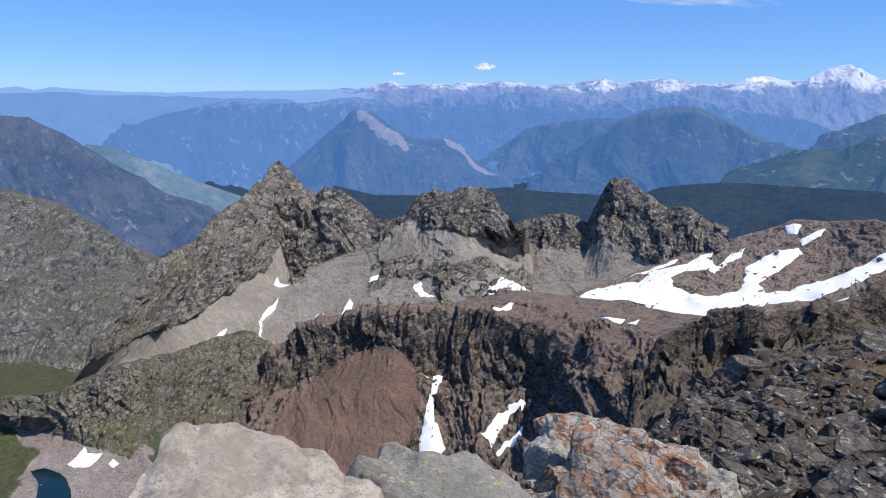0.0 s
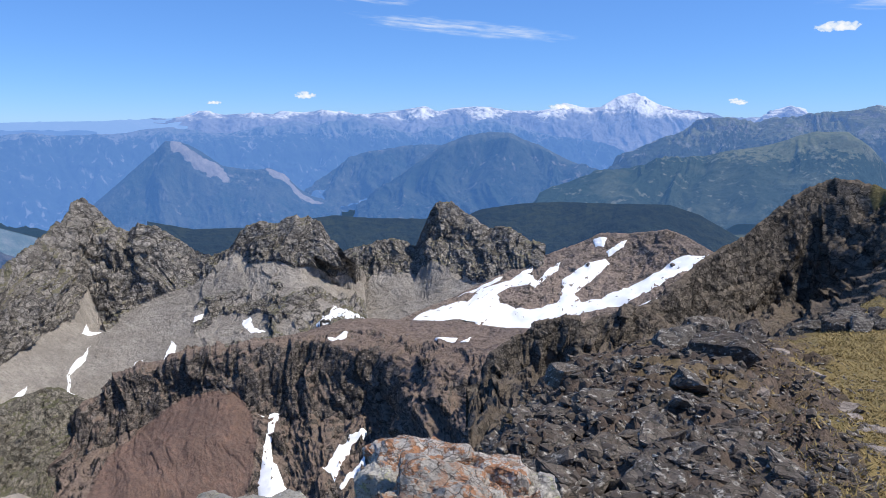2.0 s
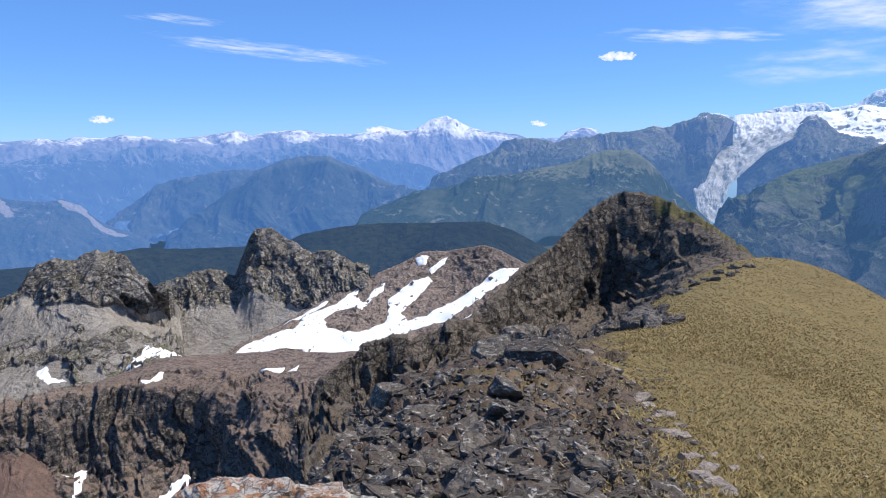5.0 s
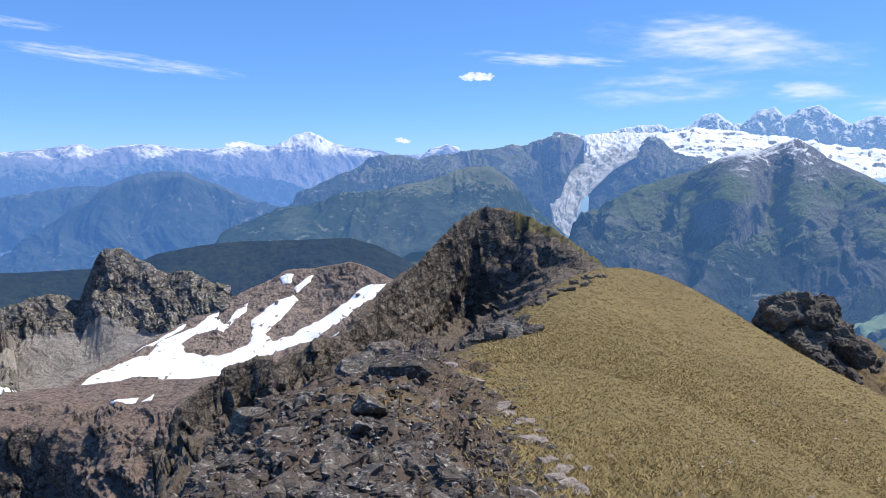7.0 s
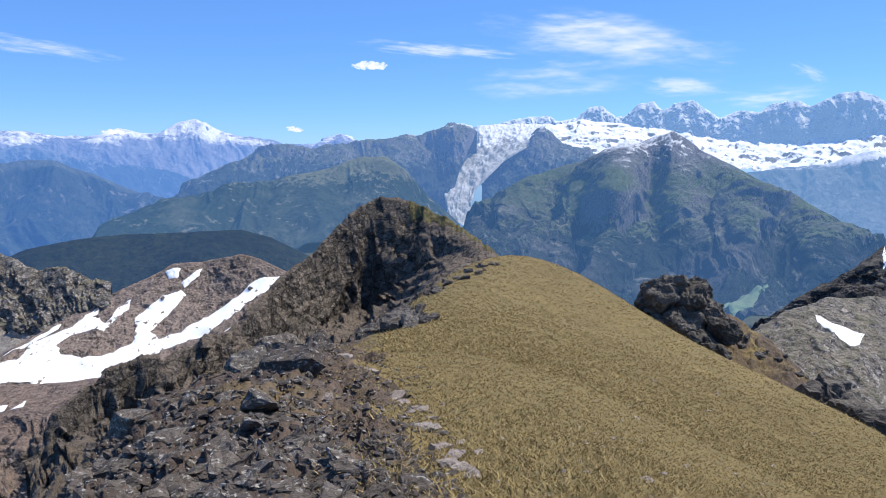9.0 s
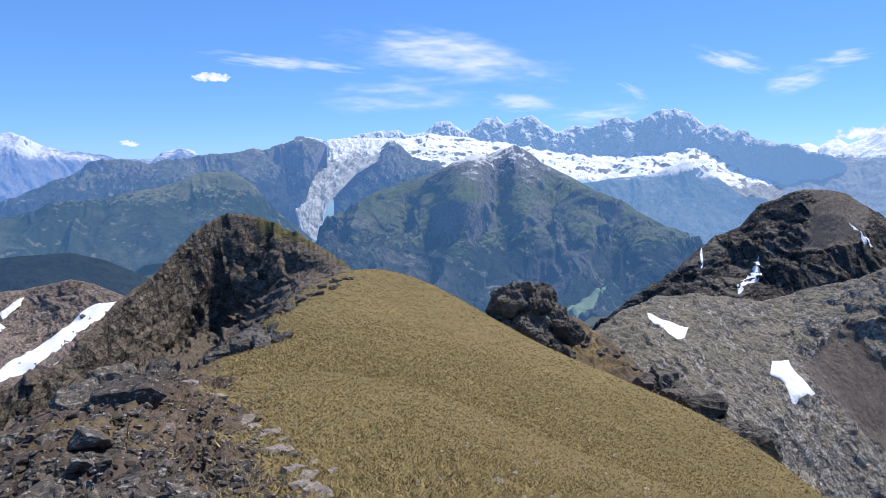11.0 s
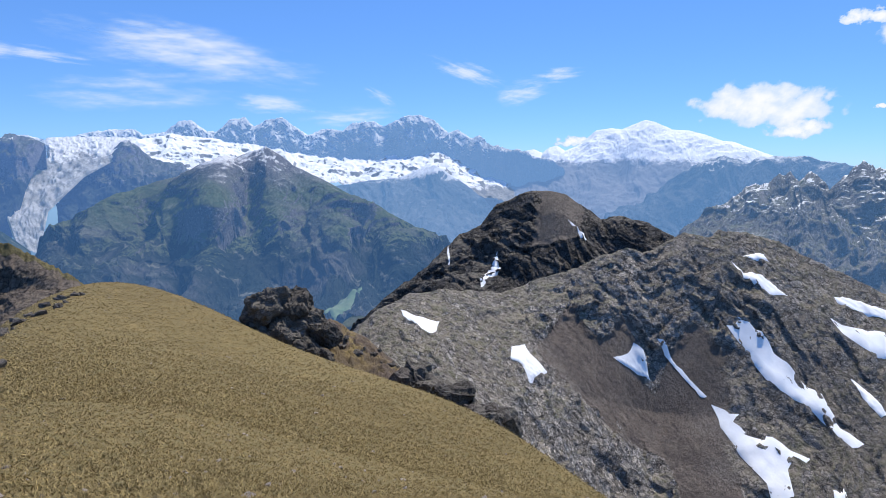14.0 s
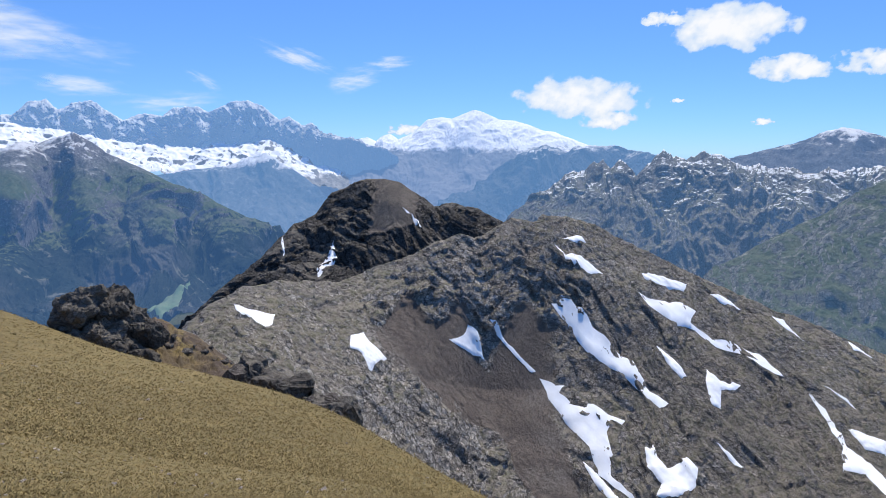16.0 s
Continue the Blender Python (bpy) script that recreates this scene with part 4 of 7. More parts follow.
mountain("crag_range", [
    [(-576, 168.9, -213), (-592, 184.4, -201.7), (-605, 208.4, -194.5), (-653, 251.4, -181.8), (-685, 279.6, -172.8), (-712, 319.2, -168.6), (-770, 382.9, -153.4), (-807, 442, -136.1), (-831, 481, -123.5), (-848, 510, -104.9), (-852, 524, -101.3), (-845, 535, -111.1), (-824, 549, -140.7), (-815, 562, -145.1), (-800, 566, -131.7), (-781, 576, -134.5), (-759, 588, -153.2), (-736, 600, -169.3), (-714, 612, -177.9), (-698, 629, -166), (-688, 641, -146.2), (-665, 651, -132.8), (-648, 667, -136.4), (-625, 675, -123.1), (-613, 686, -126.7), (-595, 688, -132.6), (-580, 688, -153.4), (-562, 690, -171.5), (-547, 702, -182), (-609, 808, -232)],
    [(-567, 162, -212.5), (-628, 234.4, -197.7), (-689, 319.8, -189.8), (-763, 407, -176.7), (-816, 496, -173.9), (-779, 535, -181.4), (-731, 575, -187.5), (-676, 609, -180), (-604, 654, -160.1), (-560, 668, -183), (-588, 781, -236)],
    [(-554, 155.4, -213.6), (-600, 222, -213.3), (-645, 283.8, -227.6), (-704, 358.1, -226.1), (-761, 443, -227.1), (-776, 476, -246.2), (-738, 523, -224), (-707, 556, -213.8), (-671, 585, -195), (-616, 614, -182.9), (-583, 632, -187.6), (-566, 754, -244)],
    [(-583, 149.2, -242), (-582, 189.8, -227.2), (-620, 265.9, -237.1), (-664, 369.5, -249.2), (-645, 439, -253.6), (-603, 525, -234.5), (-505, 568, -223.8), (-449, 601, -216.2)],
    [(-582, 144.2, -247), (-573, 185.4, -238.3), (-603, 256.5, -252.4), (-612, 319.6, -254.7), (-590, 357.9, -274.3), (-521, 453, -254.9), (-458, 516, -241.5), (-412, 554, -235.6)]], M["crag"], 1200, 420, 80, 34, gully=0.7, facet=0.2, block=0.24, lean=0.25, crest=0.2, jag=11, jag_size=26, relief=crag_relief, zone=crag_zone, parts=("rock_face", "scree_slope"), label="pointed grey rock peak and towers above pale scree", back=0.08, tall=0.3)
mountain("dark_crag", [
    [(-677, 811, -204.2), (-650, 833, -195.1), (-619, 841, -184.7), (-595, 858, -177.5), (-560, 867, -188.4), (-554, 871, -171), (-535, 868, -132.6), (-526, 874, -120.6), (-509, 884, -119.8), (-494, 892, -132.9), (-467, 893, -146.1), (-453, 900, -157.2), (-416, 892, -153), (-390.2, 890, -164.9), (-354.5, 879, -170.3)],
    [(-666, 786, -232.8), (-633, 813, -222.5), (-603, 822, -210.5), (-541, 841, -211.7), (-523, 852, -168.9), (-502, 865, -171.7), (-458, 866, -185.8), (-416, 865, -179.3), (-344.8, 858, -178.5)],
    [(-619, 733, -267), (-551, 749, -259.9), (-501, 784, -244.1), (-471, 790, -231.4), (-427, 815, -219.6), (-334.5, 836, -184.2)],
    [(-541, 642, -255.8), (-491, 669, -250), (-428, 723, -247.1), (-317.2, 799, -203.2)]], M["crag"], 620, 240, 60, 24, gully=0.55, facet=0.26, block=0.3, crest=0.2, jag=8, jag_size=20, relief=crag2_relief, zone=crag2_zone, parts=("rock_face", "scree_slope"), label="dark rock crag above pale rubble", back=0.08, tall=0.3)
def foot_relief(B, V, P, K):
    return 1 - 0.85 * np.clip((K - 1.5) / 0.45, 0, 1)


mountain("mossy_hummock", [
    [(-634, 85.1, -246.9), (-610, 111.4, -242.3), (-573, 142.6, -234.8), (-551, 179.7, -217.6), (-598, 255.4, -237.7), (-620, 325.1, -240), (-612, 339.6, -244.6), (-593, 353.6, -258.3), (-569, 371.7, -278.3)],
    [(-605, 80, -244.3), (-591, 106.3, -248.3), (-558, 136.9, -249.6), (-538, 171.3, -256.8), (-553, 231.8, -280.9), (-575, 303.3, -289.7), (-537, 348.5, -309.5)],
    [(-637, 83.6, -262), (-604, 107.8, -262), (-562, 136.1, -266), (-530, 146.5, -267), (-498, 155.7, -268), (-467, 163.8, -268), (-493, 193.7, -298.8), (-490, 238.8, -316.5), (-479, 308.4, -347.2)],
    [(-629, 79.9, -280), (-599, 104.5, -280), (-559, 133.4, -285), (-530, 144.6, -287), (-497, 153.4, -287), (-466, 162, -287), (-485, 188.3, -319.6), (-477, 230.8, -335.7), (-472, 302, -374.8)]], M["moss"], 700, 260, 60, 16, gully=0.35, facet=0.3, block=0.22, relief=foot_relief, zone=above(1.0), parts=("slab", "foot"), label="humped grey-green slabs of rock", category="rock", back=0.1)
def basin_zone(B, V, P, K):
    """Turf in the upper basin and on its eastern side; rubble round the tarn."""
    n = perlin(P.reshape(-1, 3) / 25).reshape(B.shape)
    return np.maximum(np.clip((-78.6 - B + 2 * n) / 1.5 + 0.5, 0, 1), np.clip((1.2 - K + 0.5 * n) / 0.3, 0, 1))


tagged(landform("lake_basin", [
    [(-993, 121.3, -298.2), (-924, 174.7, -316.1), (-858, 194.5, -309.4), (-733, 200.2, -284.9), (-585, 205.8, -272.5), (-447, 188.4, -267)],
    [(-682, 76.5, -258), (-631, 114.5, -257), (-606, 132.9, -258), (-555, 155.1, -262), (-495, 170.9, -266), (-434, 182.4, -268)],
    [(-614, 64.2, -268), (-588, 103.5, -268), (-565, 121, -268), (-525, 144.7, -268), (-467, 159.7, -268), (-420, 175.5, -268)],
    [(-532, 51.1, -268), (-501, 83.5, -268), (-458, 123, -268), (-425, 143.5, -268), (-390.5, 161.9, -268)],
    [(-475, 42, -268), (-447, 71.1, -268), (-390.2, 129.7, -268), (-356.3, 145.9, -268)]], M["basin"], 250, 140, 60, 6, back=0, zone=basin_zone), "grassy basin with rubble around a tarn", "basin", kind="structure")
mountain("snow_hill", [
    [(-474, 644, -247.7), (-456, 705, -237), (-431, 756, -225.3), (-402, 811, -208.1), (-354.4, 860, -181.7), (-306.7, 878, -161.9), (-278.4, 887, -146.5), (-241.5, 893, -144.8), (-192.3, 879, -133.9), (-167.9, 869, -138.1), (-127, 840, -151.8), (-66.8, 797, -172)],
    [(-466, 632, -248.9), (-412, 686, -232.9), (-358.3, 749, -211.9), (-297.8, 807, -191.2), (-225.8, 830, -181.1), (-165, 813, -169.7), (-63.5, 757, -182.8)],
    [(-429, 579, -255.1), (-373, 616, -249), (-311.9, 643, -255.2), (-247.2, 660, -238.9), (-183.2, 665, -221.2), (-128.9, 657, -200), (-53.7, 638, -203.8)]], M["hill"], 650, 180, 50, 8, gully=0.4, facet=0.25, block=0.2, label="brown rubble hill carrying snowfields", category="hill", back=0.1)


def red_zone(B, V, P, K):
    """A fan of red scree under the cliff, bounded by the snow gully."""
    E = rise(P) + 1.2 * fractal(P.reshape(-1, 3) / 40, 4).reshape(B.shape)
    left = np.interp(E, [-33, -28, -25, -23, -21.5, -20.5], [-60.5, -61, -58.5, -55.5, -52.8, -51])
    right = np.interp(E, [-33, -28, -25, -23, -21.5, -20.5], [-50, -47.4, -46.8, -47.2, -48, -49.5])
    return np.clip((B - left) / 1.5 + 0.5, 0, 1) * np.clip((right - B) / 0.8 + 0.5, 0, 1) * np.clip((-20.9 - E) / 0.8, 0, 1)


def cliff_relief(B, V, P, K):
    return (1 - 0.68 * red_zone(B, V, P, K)) * (0.15 + 0.85 * np.clip((V - 0.13) / 0.06, 0, 1))


def ridge_zone(B, V, P, K):
    """Brown scree below the crest rocks; slabs further west and broken rock at its foot."""
    n = fractal(P.reshape(-1, 3) / 35, 4).reshape(B.shape)
    top = 0.2 + 0.04 * np.sin(B * 1.3) + 0.05 * np.sin(B * 0.47 + 1) + 0.1 * np.abs(n)
    low = rise(P) + 14.5 + (B - 43) * 0.85 + 2.5 * n
    return np.clip((V - top) / 0.05, 0, 1) * np.clip((62 - B + 10 * (V - 0.5) + 3 * n) / 2, 0, 1) * np.clip((B - 38) / 3, 0, 1) * np.clip(low / 1.2, 0, 1)


def ridge_relief(B, V, P, K):
    ribs = np.clip((B - 44) / 3, 0, 1) * np.clip((63 - B) / 2, 0, 1) * np.clip((0.3 - V) / 0.1, 0, 1)
    return (1 + 0.8 * ribs) * (1 - 0.88 * ridge_zone(B, V, P, K))


def top_zone(B, V, P, K):
    """The brown slope that falls from the summit."""
    n = fractal(P.reshape(-1, 3) / 30, 3).reshape(B.shape)
    return np.clip((B - 44.2 + n) / 0.4, 0, 1) * np.clip((48.3 - B + n) / 0.6, 0, 1) * np.clip((rise(P) + 6.4 - 0.25 * (B - 46) + 0.8 * n) / 0.4, 0, 1)


def top_relief(B, V, P, K):
    return 1 - 0.9 * top_zone(B, V, P, K)


mountain("cliff", [
    [(-580, 271, -369.9), (-599, 343.2, -272.8), (-599, 408, -240.1), (-554, 483, -236.3), (-493, 545, -224.4), (-468, 574, -214.8), (-435, 592, -213.5), (-409, 598, -212.9), (-344.1, 604, -206.1), (-276.1, 588, -198.2), (-224.2, 589, -191)],
    [(-562, 262.2, -364.2), (-564, 302.7, -297.6), (-573, 328.1, -266.8), (-574, 349.4, -243), (-561, 374.8, -233.9), (-541, 395.2, -227.6), (-514, 417, -220), (-479, 447, -214.1), (-450, 466, -213.3), (-428, 483, -209.3), (-398.6, 490, -211.4), (-364.7, 499, -210.5), (-333.1, 499, -210.5), (-296.2, 487, -205.4), (-267.4, 475, -204.1), (-237.4, 457, -202.1), (-196.1, 427, -189.2), (-149.3, 403, -170.9)],
    [(-546, 248.4, -368.5), (-545, 285.4, -307.9), (-548, 330.9, -283.5), (-534, 361.3, -276.6), (-524, 381.5, -261.3), (-510, 399.4, -249.2), (-483, 420, -241), (-461, 422, -259.9), (-423, 439, -270.7), (-370.4, 459, -265.3), *polar((-35.9, -24.2, 588), (-33.9, -23.9, 528), (-31, -22.8, 508)), (-248.4, 445, -220.6), (-183, 400, -184.8), (-141.7, 384.7, -169.8)],
    [(-494, 218.7, -346), (-490, 249.8, -305.4), (-480, 288.1, -289.8), (-467, 326.4, -285.2), (-462, 367.2, -272.1), (-438, 394.9, -273.1), (-395.4, 396.6, -291.7), (-356.3, 406, -290.8), *polar((-36.6, -28.5, 532), (-34.7, -28.4, 482)), (-238.4, 393.4, -244.3), (-164.5, 364.6, -192.7), (-125.8, 347.9, -175.4)],
    [(-433, 181.8, -326.3), (-429, 215.3, -322), (-397.9, 285.9, -335.9), (-365.3, 341.4, -330.8), (-315.8, 361.5, -311.5), (-231.3, 350.6, -262.5), (-141.8, 320, -197.3), (-103.7, 292.2, -165.7)],
    [(-370.1, 151.7, -325.3), (-325.7, 232.2, -337.9), (-255.5, 294.6, -314.9), (-84.3, 246, -167.1)]], M["cliff"], 1000, 360, 75, 26, gully=0.6, facet=0.24, block=0.24, relief=cliff_relief, label="dark brown cliff with gullies and red scree", category="cliff", back=0.03, tall=0.3, zone=red_zone, parts=("rock_face", "red_scree"))
mountain("dark_mountain", [
    [(373.3, 685, -194.2), (399, 693, -181.5), (415, 684, -163.5), (452, 684, -142.9), (491, 682, -123.9), (536, 685, -90.4), (565, 675, -77.6), (587, 669, -53.4), (621, 651, -37.3), (642, 631, -34.4), (657, 615, -39.5), (664, 592, -53.5), (671, 569, -70.9), (669, 540, -63.5), (683, 506, -71.5), (693, 475, -86.2)],
    [(365.9, 672, -196.6), (435, 659, -156.8), (491, 650, -130.8), (535, 641, -114.5), (593, 623, -76.2), (611, 591, -54.5), (622, 564, -69), (639, 537, -77.5), (663, 491, -83), (668, 458, -91.1)],
    [(333.9, 615, -202.4), (422, 608, -153.8), (512, 575, -150.9), (557, 531, -132.4), (600, 483, -106.5), (636, 435, -99.3)],
    [(285, 528, -202.6), (341.1, 494, -159.2), (412, 464, -158), (456, 435, -145.5), (537, 366.5, -121.7)]], M["darkmt"], 800, 260, 85, 26, crest=0.2, jag=5, lean=-0.6, gully=0.85, facet=0.15, block=0.2, relief=top_relief, zone=top_zone, parts=("rock_face", "top_slope"), label="dark rocky mountain with a brown top slope", back=0.08, tall=0.4)
mountain("scree_ridge", [
    [(94.1, 231.6, -67.7), (123.8, 262.3, -76.3), (155.8, 290.9, -81), (169.5, 294.8, -78.9), (181.4, 299.3, -74.8), (206.3, 307.1, -70.3), (240.9, 319.3, -73.2), (285.8, 321.3, -80.6), (305.7, 316.5, -75.5), (325.8, 310.4, -71.4), (348.4, 300.4, -63), (368.3, 291.9, -55.7), (385.8, 285.5, -59.6), (411, 284.2, -52.3), (423, 284.8, -48.3), (440, 277.9, -52.4), (452, 276.1, -46.8), (470, 266.3, -49.6), (489, 251.9, -55.3), (499, 232.2, -65.8), (509, 208.5, -77.9), (519, 181, -91.5), (528, 154, -102.3), (538, 116.5, -115.4), (542, 91.1, -124.7), (557, 58.4, -138.1), (560, 15.6, -149.8)],
    [(89.9, 222.5, -72.3), (147.2, 261.4, -78.9), (189.2, 282.5, -77.9), (239.7, 288.4, -88.1), (296.7, 282.9, -90.6), (357.9, 264.4, -86.9), (399.7, 247.2, -83.1), (445, 205.5, -96.3), (490, 141.2, -122.8), (505, 73.1, -140.5), (520, 12.6, -160.4)],
    [(81.8, 204.2, -76.4), (136.7, 227, -76.8), (183, 244, -91.2), (256.8, 245.1, -115.2), (322.2, 237, -140.5), (362.6, 201.9, -143.3), (404, 146.8, -149), (431, 88.7, -160), (450, 7.6, -176.2)],
    [(70.5, 176.4, -68.7), (112.1, 177.6, -69.8), (159.2, 192.8, -97), (206, 196.9, -135.7), (266.3, 194.9, -175.5), (298, 163.6, -187.1), (338, 90.8, -189.8), (360, 2.5, -181.5)],
    [(62.8, 158, -66.7), (87.8, 139.7, -64.3), (144.5, 138.3, -113.3), (202, 109.9, -156.1), (260, -0.6, -157.1)]], M["ridge"], 1200, 420, 50, 10, crest=0.35, jag=3, ridged=0.5, gully=0.65, facet=0.16, block=0.24, relief=ridge_relief, lean=-0.6, label="brown scree slopes and slabs with snow patches", category="ridge", back=0.08, zone=ridge_zone, parts=("rock_face", "scree_slope"), tall=0.4)
def knoll_zone(B, V, P, K):
    """A thin cap of turf along the top, west of the summit."""
    return np.clip((B - 0.5) / 1.5, 0, 1) * np.clip((0.045 - V + 0.01 * np.sin(B * 5)) / 0.02, 0, 1)


def knoll_relief(B, V, P, K):
    return 1 - 0.8 * np.clip((B - 1) / 4, 0, 1)


mountain("knoll", [
    [(-62.1, 114.2, -51.1), (-60.4, 117.4, -49.7), (-59.8, 121, -46.1), (-57.2, 125.6, -43.2), (-53.9, 129.2, -40.3), (-49.5, 133.1, -39.4), (-47.4, 133.9, -39.3), (-44.8, 134.8, -40.6), (-42.9, 138.5, -39.3), (-38.9, 139.7, -37.9), (-36, 145.6, -38.3), (-33.4, 151.3, -36.8), (-30.6, 157.1, -34.4), (-26.8, 167.9, -30), (-20.9, 178.8, -26.4), (-15, 189.4, -20.4), (-9.7, 194.8, -16.1), (-5.1, 199.9, -13.6), (-0.2, 200, -13.3), (6.4, 199.9, -14.6), (12.6, 194.6, -16.8), (17.9, 184.1, -19.6), (21.5, 170.7, -21.7), (23.2, 158.3, -22.3), (24.7, 147.9, -23.7), (27, 143.5, -26.1)],
    polar((-28.6, -23.3, 127), (-25.2, -22.3, 133), (-22.5, -20.9, 136), (-20.2, -20.1, 138), (-17.5, -18.9, 139), (-14.6, -17.8, 144), (-12, -17.3, 150), (-9.6, -16.9, 160), (-7.4, -15.6, 172), (-4.5, -15, 184), (-2.4, -14.6, 188), (-0.2, -12.6, 186), (1.4, -10.8, 184), (3.3, -9.4, 178), (5.6, -8.9, 165), (7.9, -9.6, 140), (10.7, -11.3, 132)),
    [(-56.6, 103.6, -50.1), (-48.6, 115.1, -47.8), (-39.6, 119.6, -46.2), (-30.9, 128.3, -42.4), (-21.9, 143.3, -40.9), (-12.9, 161.5, -41.9), (-2.9, 176, -42.6), (4.4, 175.9, -36.4), (10.1, 175.7, -27.4), (15.6, 159.2, -23.3), (17.9, 128.8, -21.2), (23.7, 125.8, -24.3)],
    [(-48.1, 87.7, -45.5), (-40.7, 95.7, -44.9), (-32.8, 98.7, -43.2), (-25.4, 105, -40.1), (-17.4, 113.7, -37.1), (-8, 119.7, -34.8), (2, 115, -29.2), (8.2, 99.7, -19), (14.3, 96.9, -18.8), (19.5, 103.2, -22.2)],
    [(-38.7, 70, -40.1), (-21, 62.6, -31.5), (-10.1, 65.2, -27.7), (1.1, 60, -18.1), (8.7, 65.4, -15.2), (14.9, 78.6, -16.5)]], M["knoll"], 800, 260, 30, 7.5, ridged=0.6, crest=0.25, jag=1.5, jag_size=5, facet=0.35, block=0.22, relief=knoll_relief, zone=knoll_zone, parts=("rock_face", "turf_cap"), gully=0.35, label="dark rocky knoll with a grassy cap", category="knoll", back=0.08, tall=0.6)


def rocky_zone(B, V, P, K):
    """Rubble and soil east of the trodden path, turf west of it."""
    r = np.hypot(P[..., 0], P[..., 1])
    wob = perlin(np.stack([P[..., 0].ravel() / 2.5, P[..., 1].ravel() / 2.5, 0 * r.ravel()], -1)).reshape(r.shape)
    return np.clip(0.5 - (B + 6 - 85 / (r + 3) + 5 * wob) / 5.0, 0, 1)


def summit_relief(B, V, P, K):
    return 0.015 + 0.985 * rocky_zone(B, V, P, K) * np.clip(np.hypot(P[..., 0], P[..., 1]) / 8 - 0.4, 0, 1)


tagged(landform("summit_ground", [
    [(-2, 0.1, -0.3), (-1.4, 1.4, -0.3), (0, 2, -0.2), (1.4, 1.4, -0.3), (2, -0.1, -0.5)],
    [(-4, 0.1, -1.7), (-3.5, 2, -1.4), (-2.8, 2.8, -1.3), (-2.5, 4.3, -1.7), (-1.1, 6.4, -1.8), (0, 7, -2), (2.2, 7.7, -1.9), (5.8, 6.9, -3.2), (7.8, 4.5, -4.2), (9, -0.3, -6)],
    [(-6, 0.2, -4.5), (-5.2, 3, -4.2), (-4.2, 4.2, -3.7), (-3.8, 5.9, -2.9), (-3.8, 8.2, -2.7), (-4.2, 12.3, -3.2), (-2.3, 12.8, -2.5), (-0.5, 15, -3.5), (1.3, 14.9, -3.5), (5, 17.3, -5.5), (10, 17.3, -8), (15.6, 15.6, -9.5), (17.3, 10, -10.5), (20, -0.7, -15)],
    [(-12, 0.4, -12), (-10.4, 6, -12), (-8.5, 8.5, -11), (-7.6, 11.7, -9), (-7.6, 16.3, -6.2), (-7.2, 20.8, -6.4), (-5.8, 23.3, -6.2), (-3.3, 23.8, -5.4), (-0.8, 24, -5.9), (2.6, 29.9, -7), (7.3, 37.3, -9.3), (11, 38.5, -10.5), (20, 34.6, -14), (22.6, 22.6, -14), (21.7, 12.5, -14), (25, -0.9, -18)],
    [(-30, 1, -35), (-26, 15, -35), (-21.2, 21.2, -33), (-16.3, 25.2, -28), (-13.5, 29, -22), (-11.7, 34, -20), (-9.4, 44, -19), (-5.2, 49.7, -13.5), (0, 55, -12), (5.2, 59.8, -11.8), (14.3, 73.6, -15.5), (21.3, 71.9, -17), (23.9, 65.8, -17.5), (27.2, 53.5, -17.5), (30, 46.1, -18), (29.5, 34, -17.4), (27.2, 22, -17.4), (26, 15, -17), (28, -1, -21)],
    [(-60, 2.1, -70), (-42.4, 42.4, -68), (-25.4, 54.4, -50), (-14.6, 68.5, -45), (-8.4, 79.6, -30), (0, 95, -21), (9.6, 109.6, -17.6), (19.5, 138.6, -17.9), (28.6, 147.2, -20.1), (35.5, 119.9, -20.3), (33, 89.1, -20.2), (36.3, 71.3, -21.2), (38.1, 58.7, -20.7), (38.1, 43.8, -19.9), (32.6, 26.4, -18.9), (31.2, 18, -18.5), (32, -1.1, -24)],
    [(-89.9, 3.1, -110), (-63.6, 63.6, -105), (-38, 81.6, -90), (-19.8, 92.9, -75), (-10.5, 99.5, -45), (0, 125, -45), (12.2, 139.5, -40), (24.4, 173.3, -42), (35.3, 181.6, -50), (45.4, 153.4, -52), (45.1, 121.9, -52), (49.9, 98, -55), (51.7, 79.7, -55), (53.8, 61.9, -55), (50.5, 40.9, -50), (50.2, 29, -50), (52, -1.8, -55)]], M["turf"], 1100, 560, 3.0, 1.5, back=0, crest=1, ridged=0.5, gully=0.3, tall=1.0, soft=14, gain=0.6, zone=rocky_zone, relief=summit_relief, facet=0.2, block=0.3),
       "dry brown turf and rubble on the summit slope", "ground", kind="structure")

def edge_zone(B, V, P, K):
    return np.clip(0.72 + 0.9 * fractal(P.reshape(-1, 3) / 4, 3).reshape(B.shape), 0, 1)


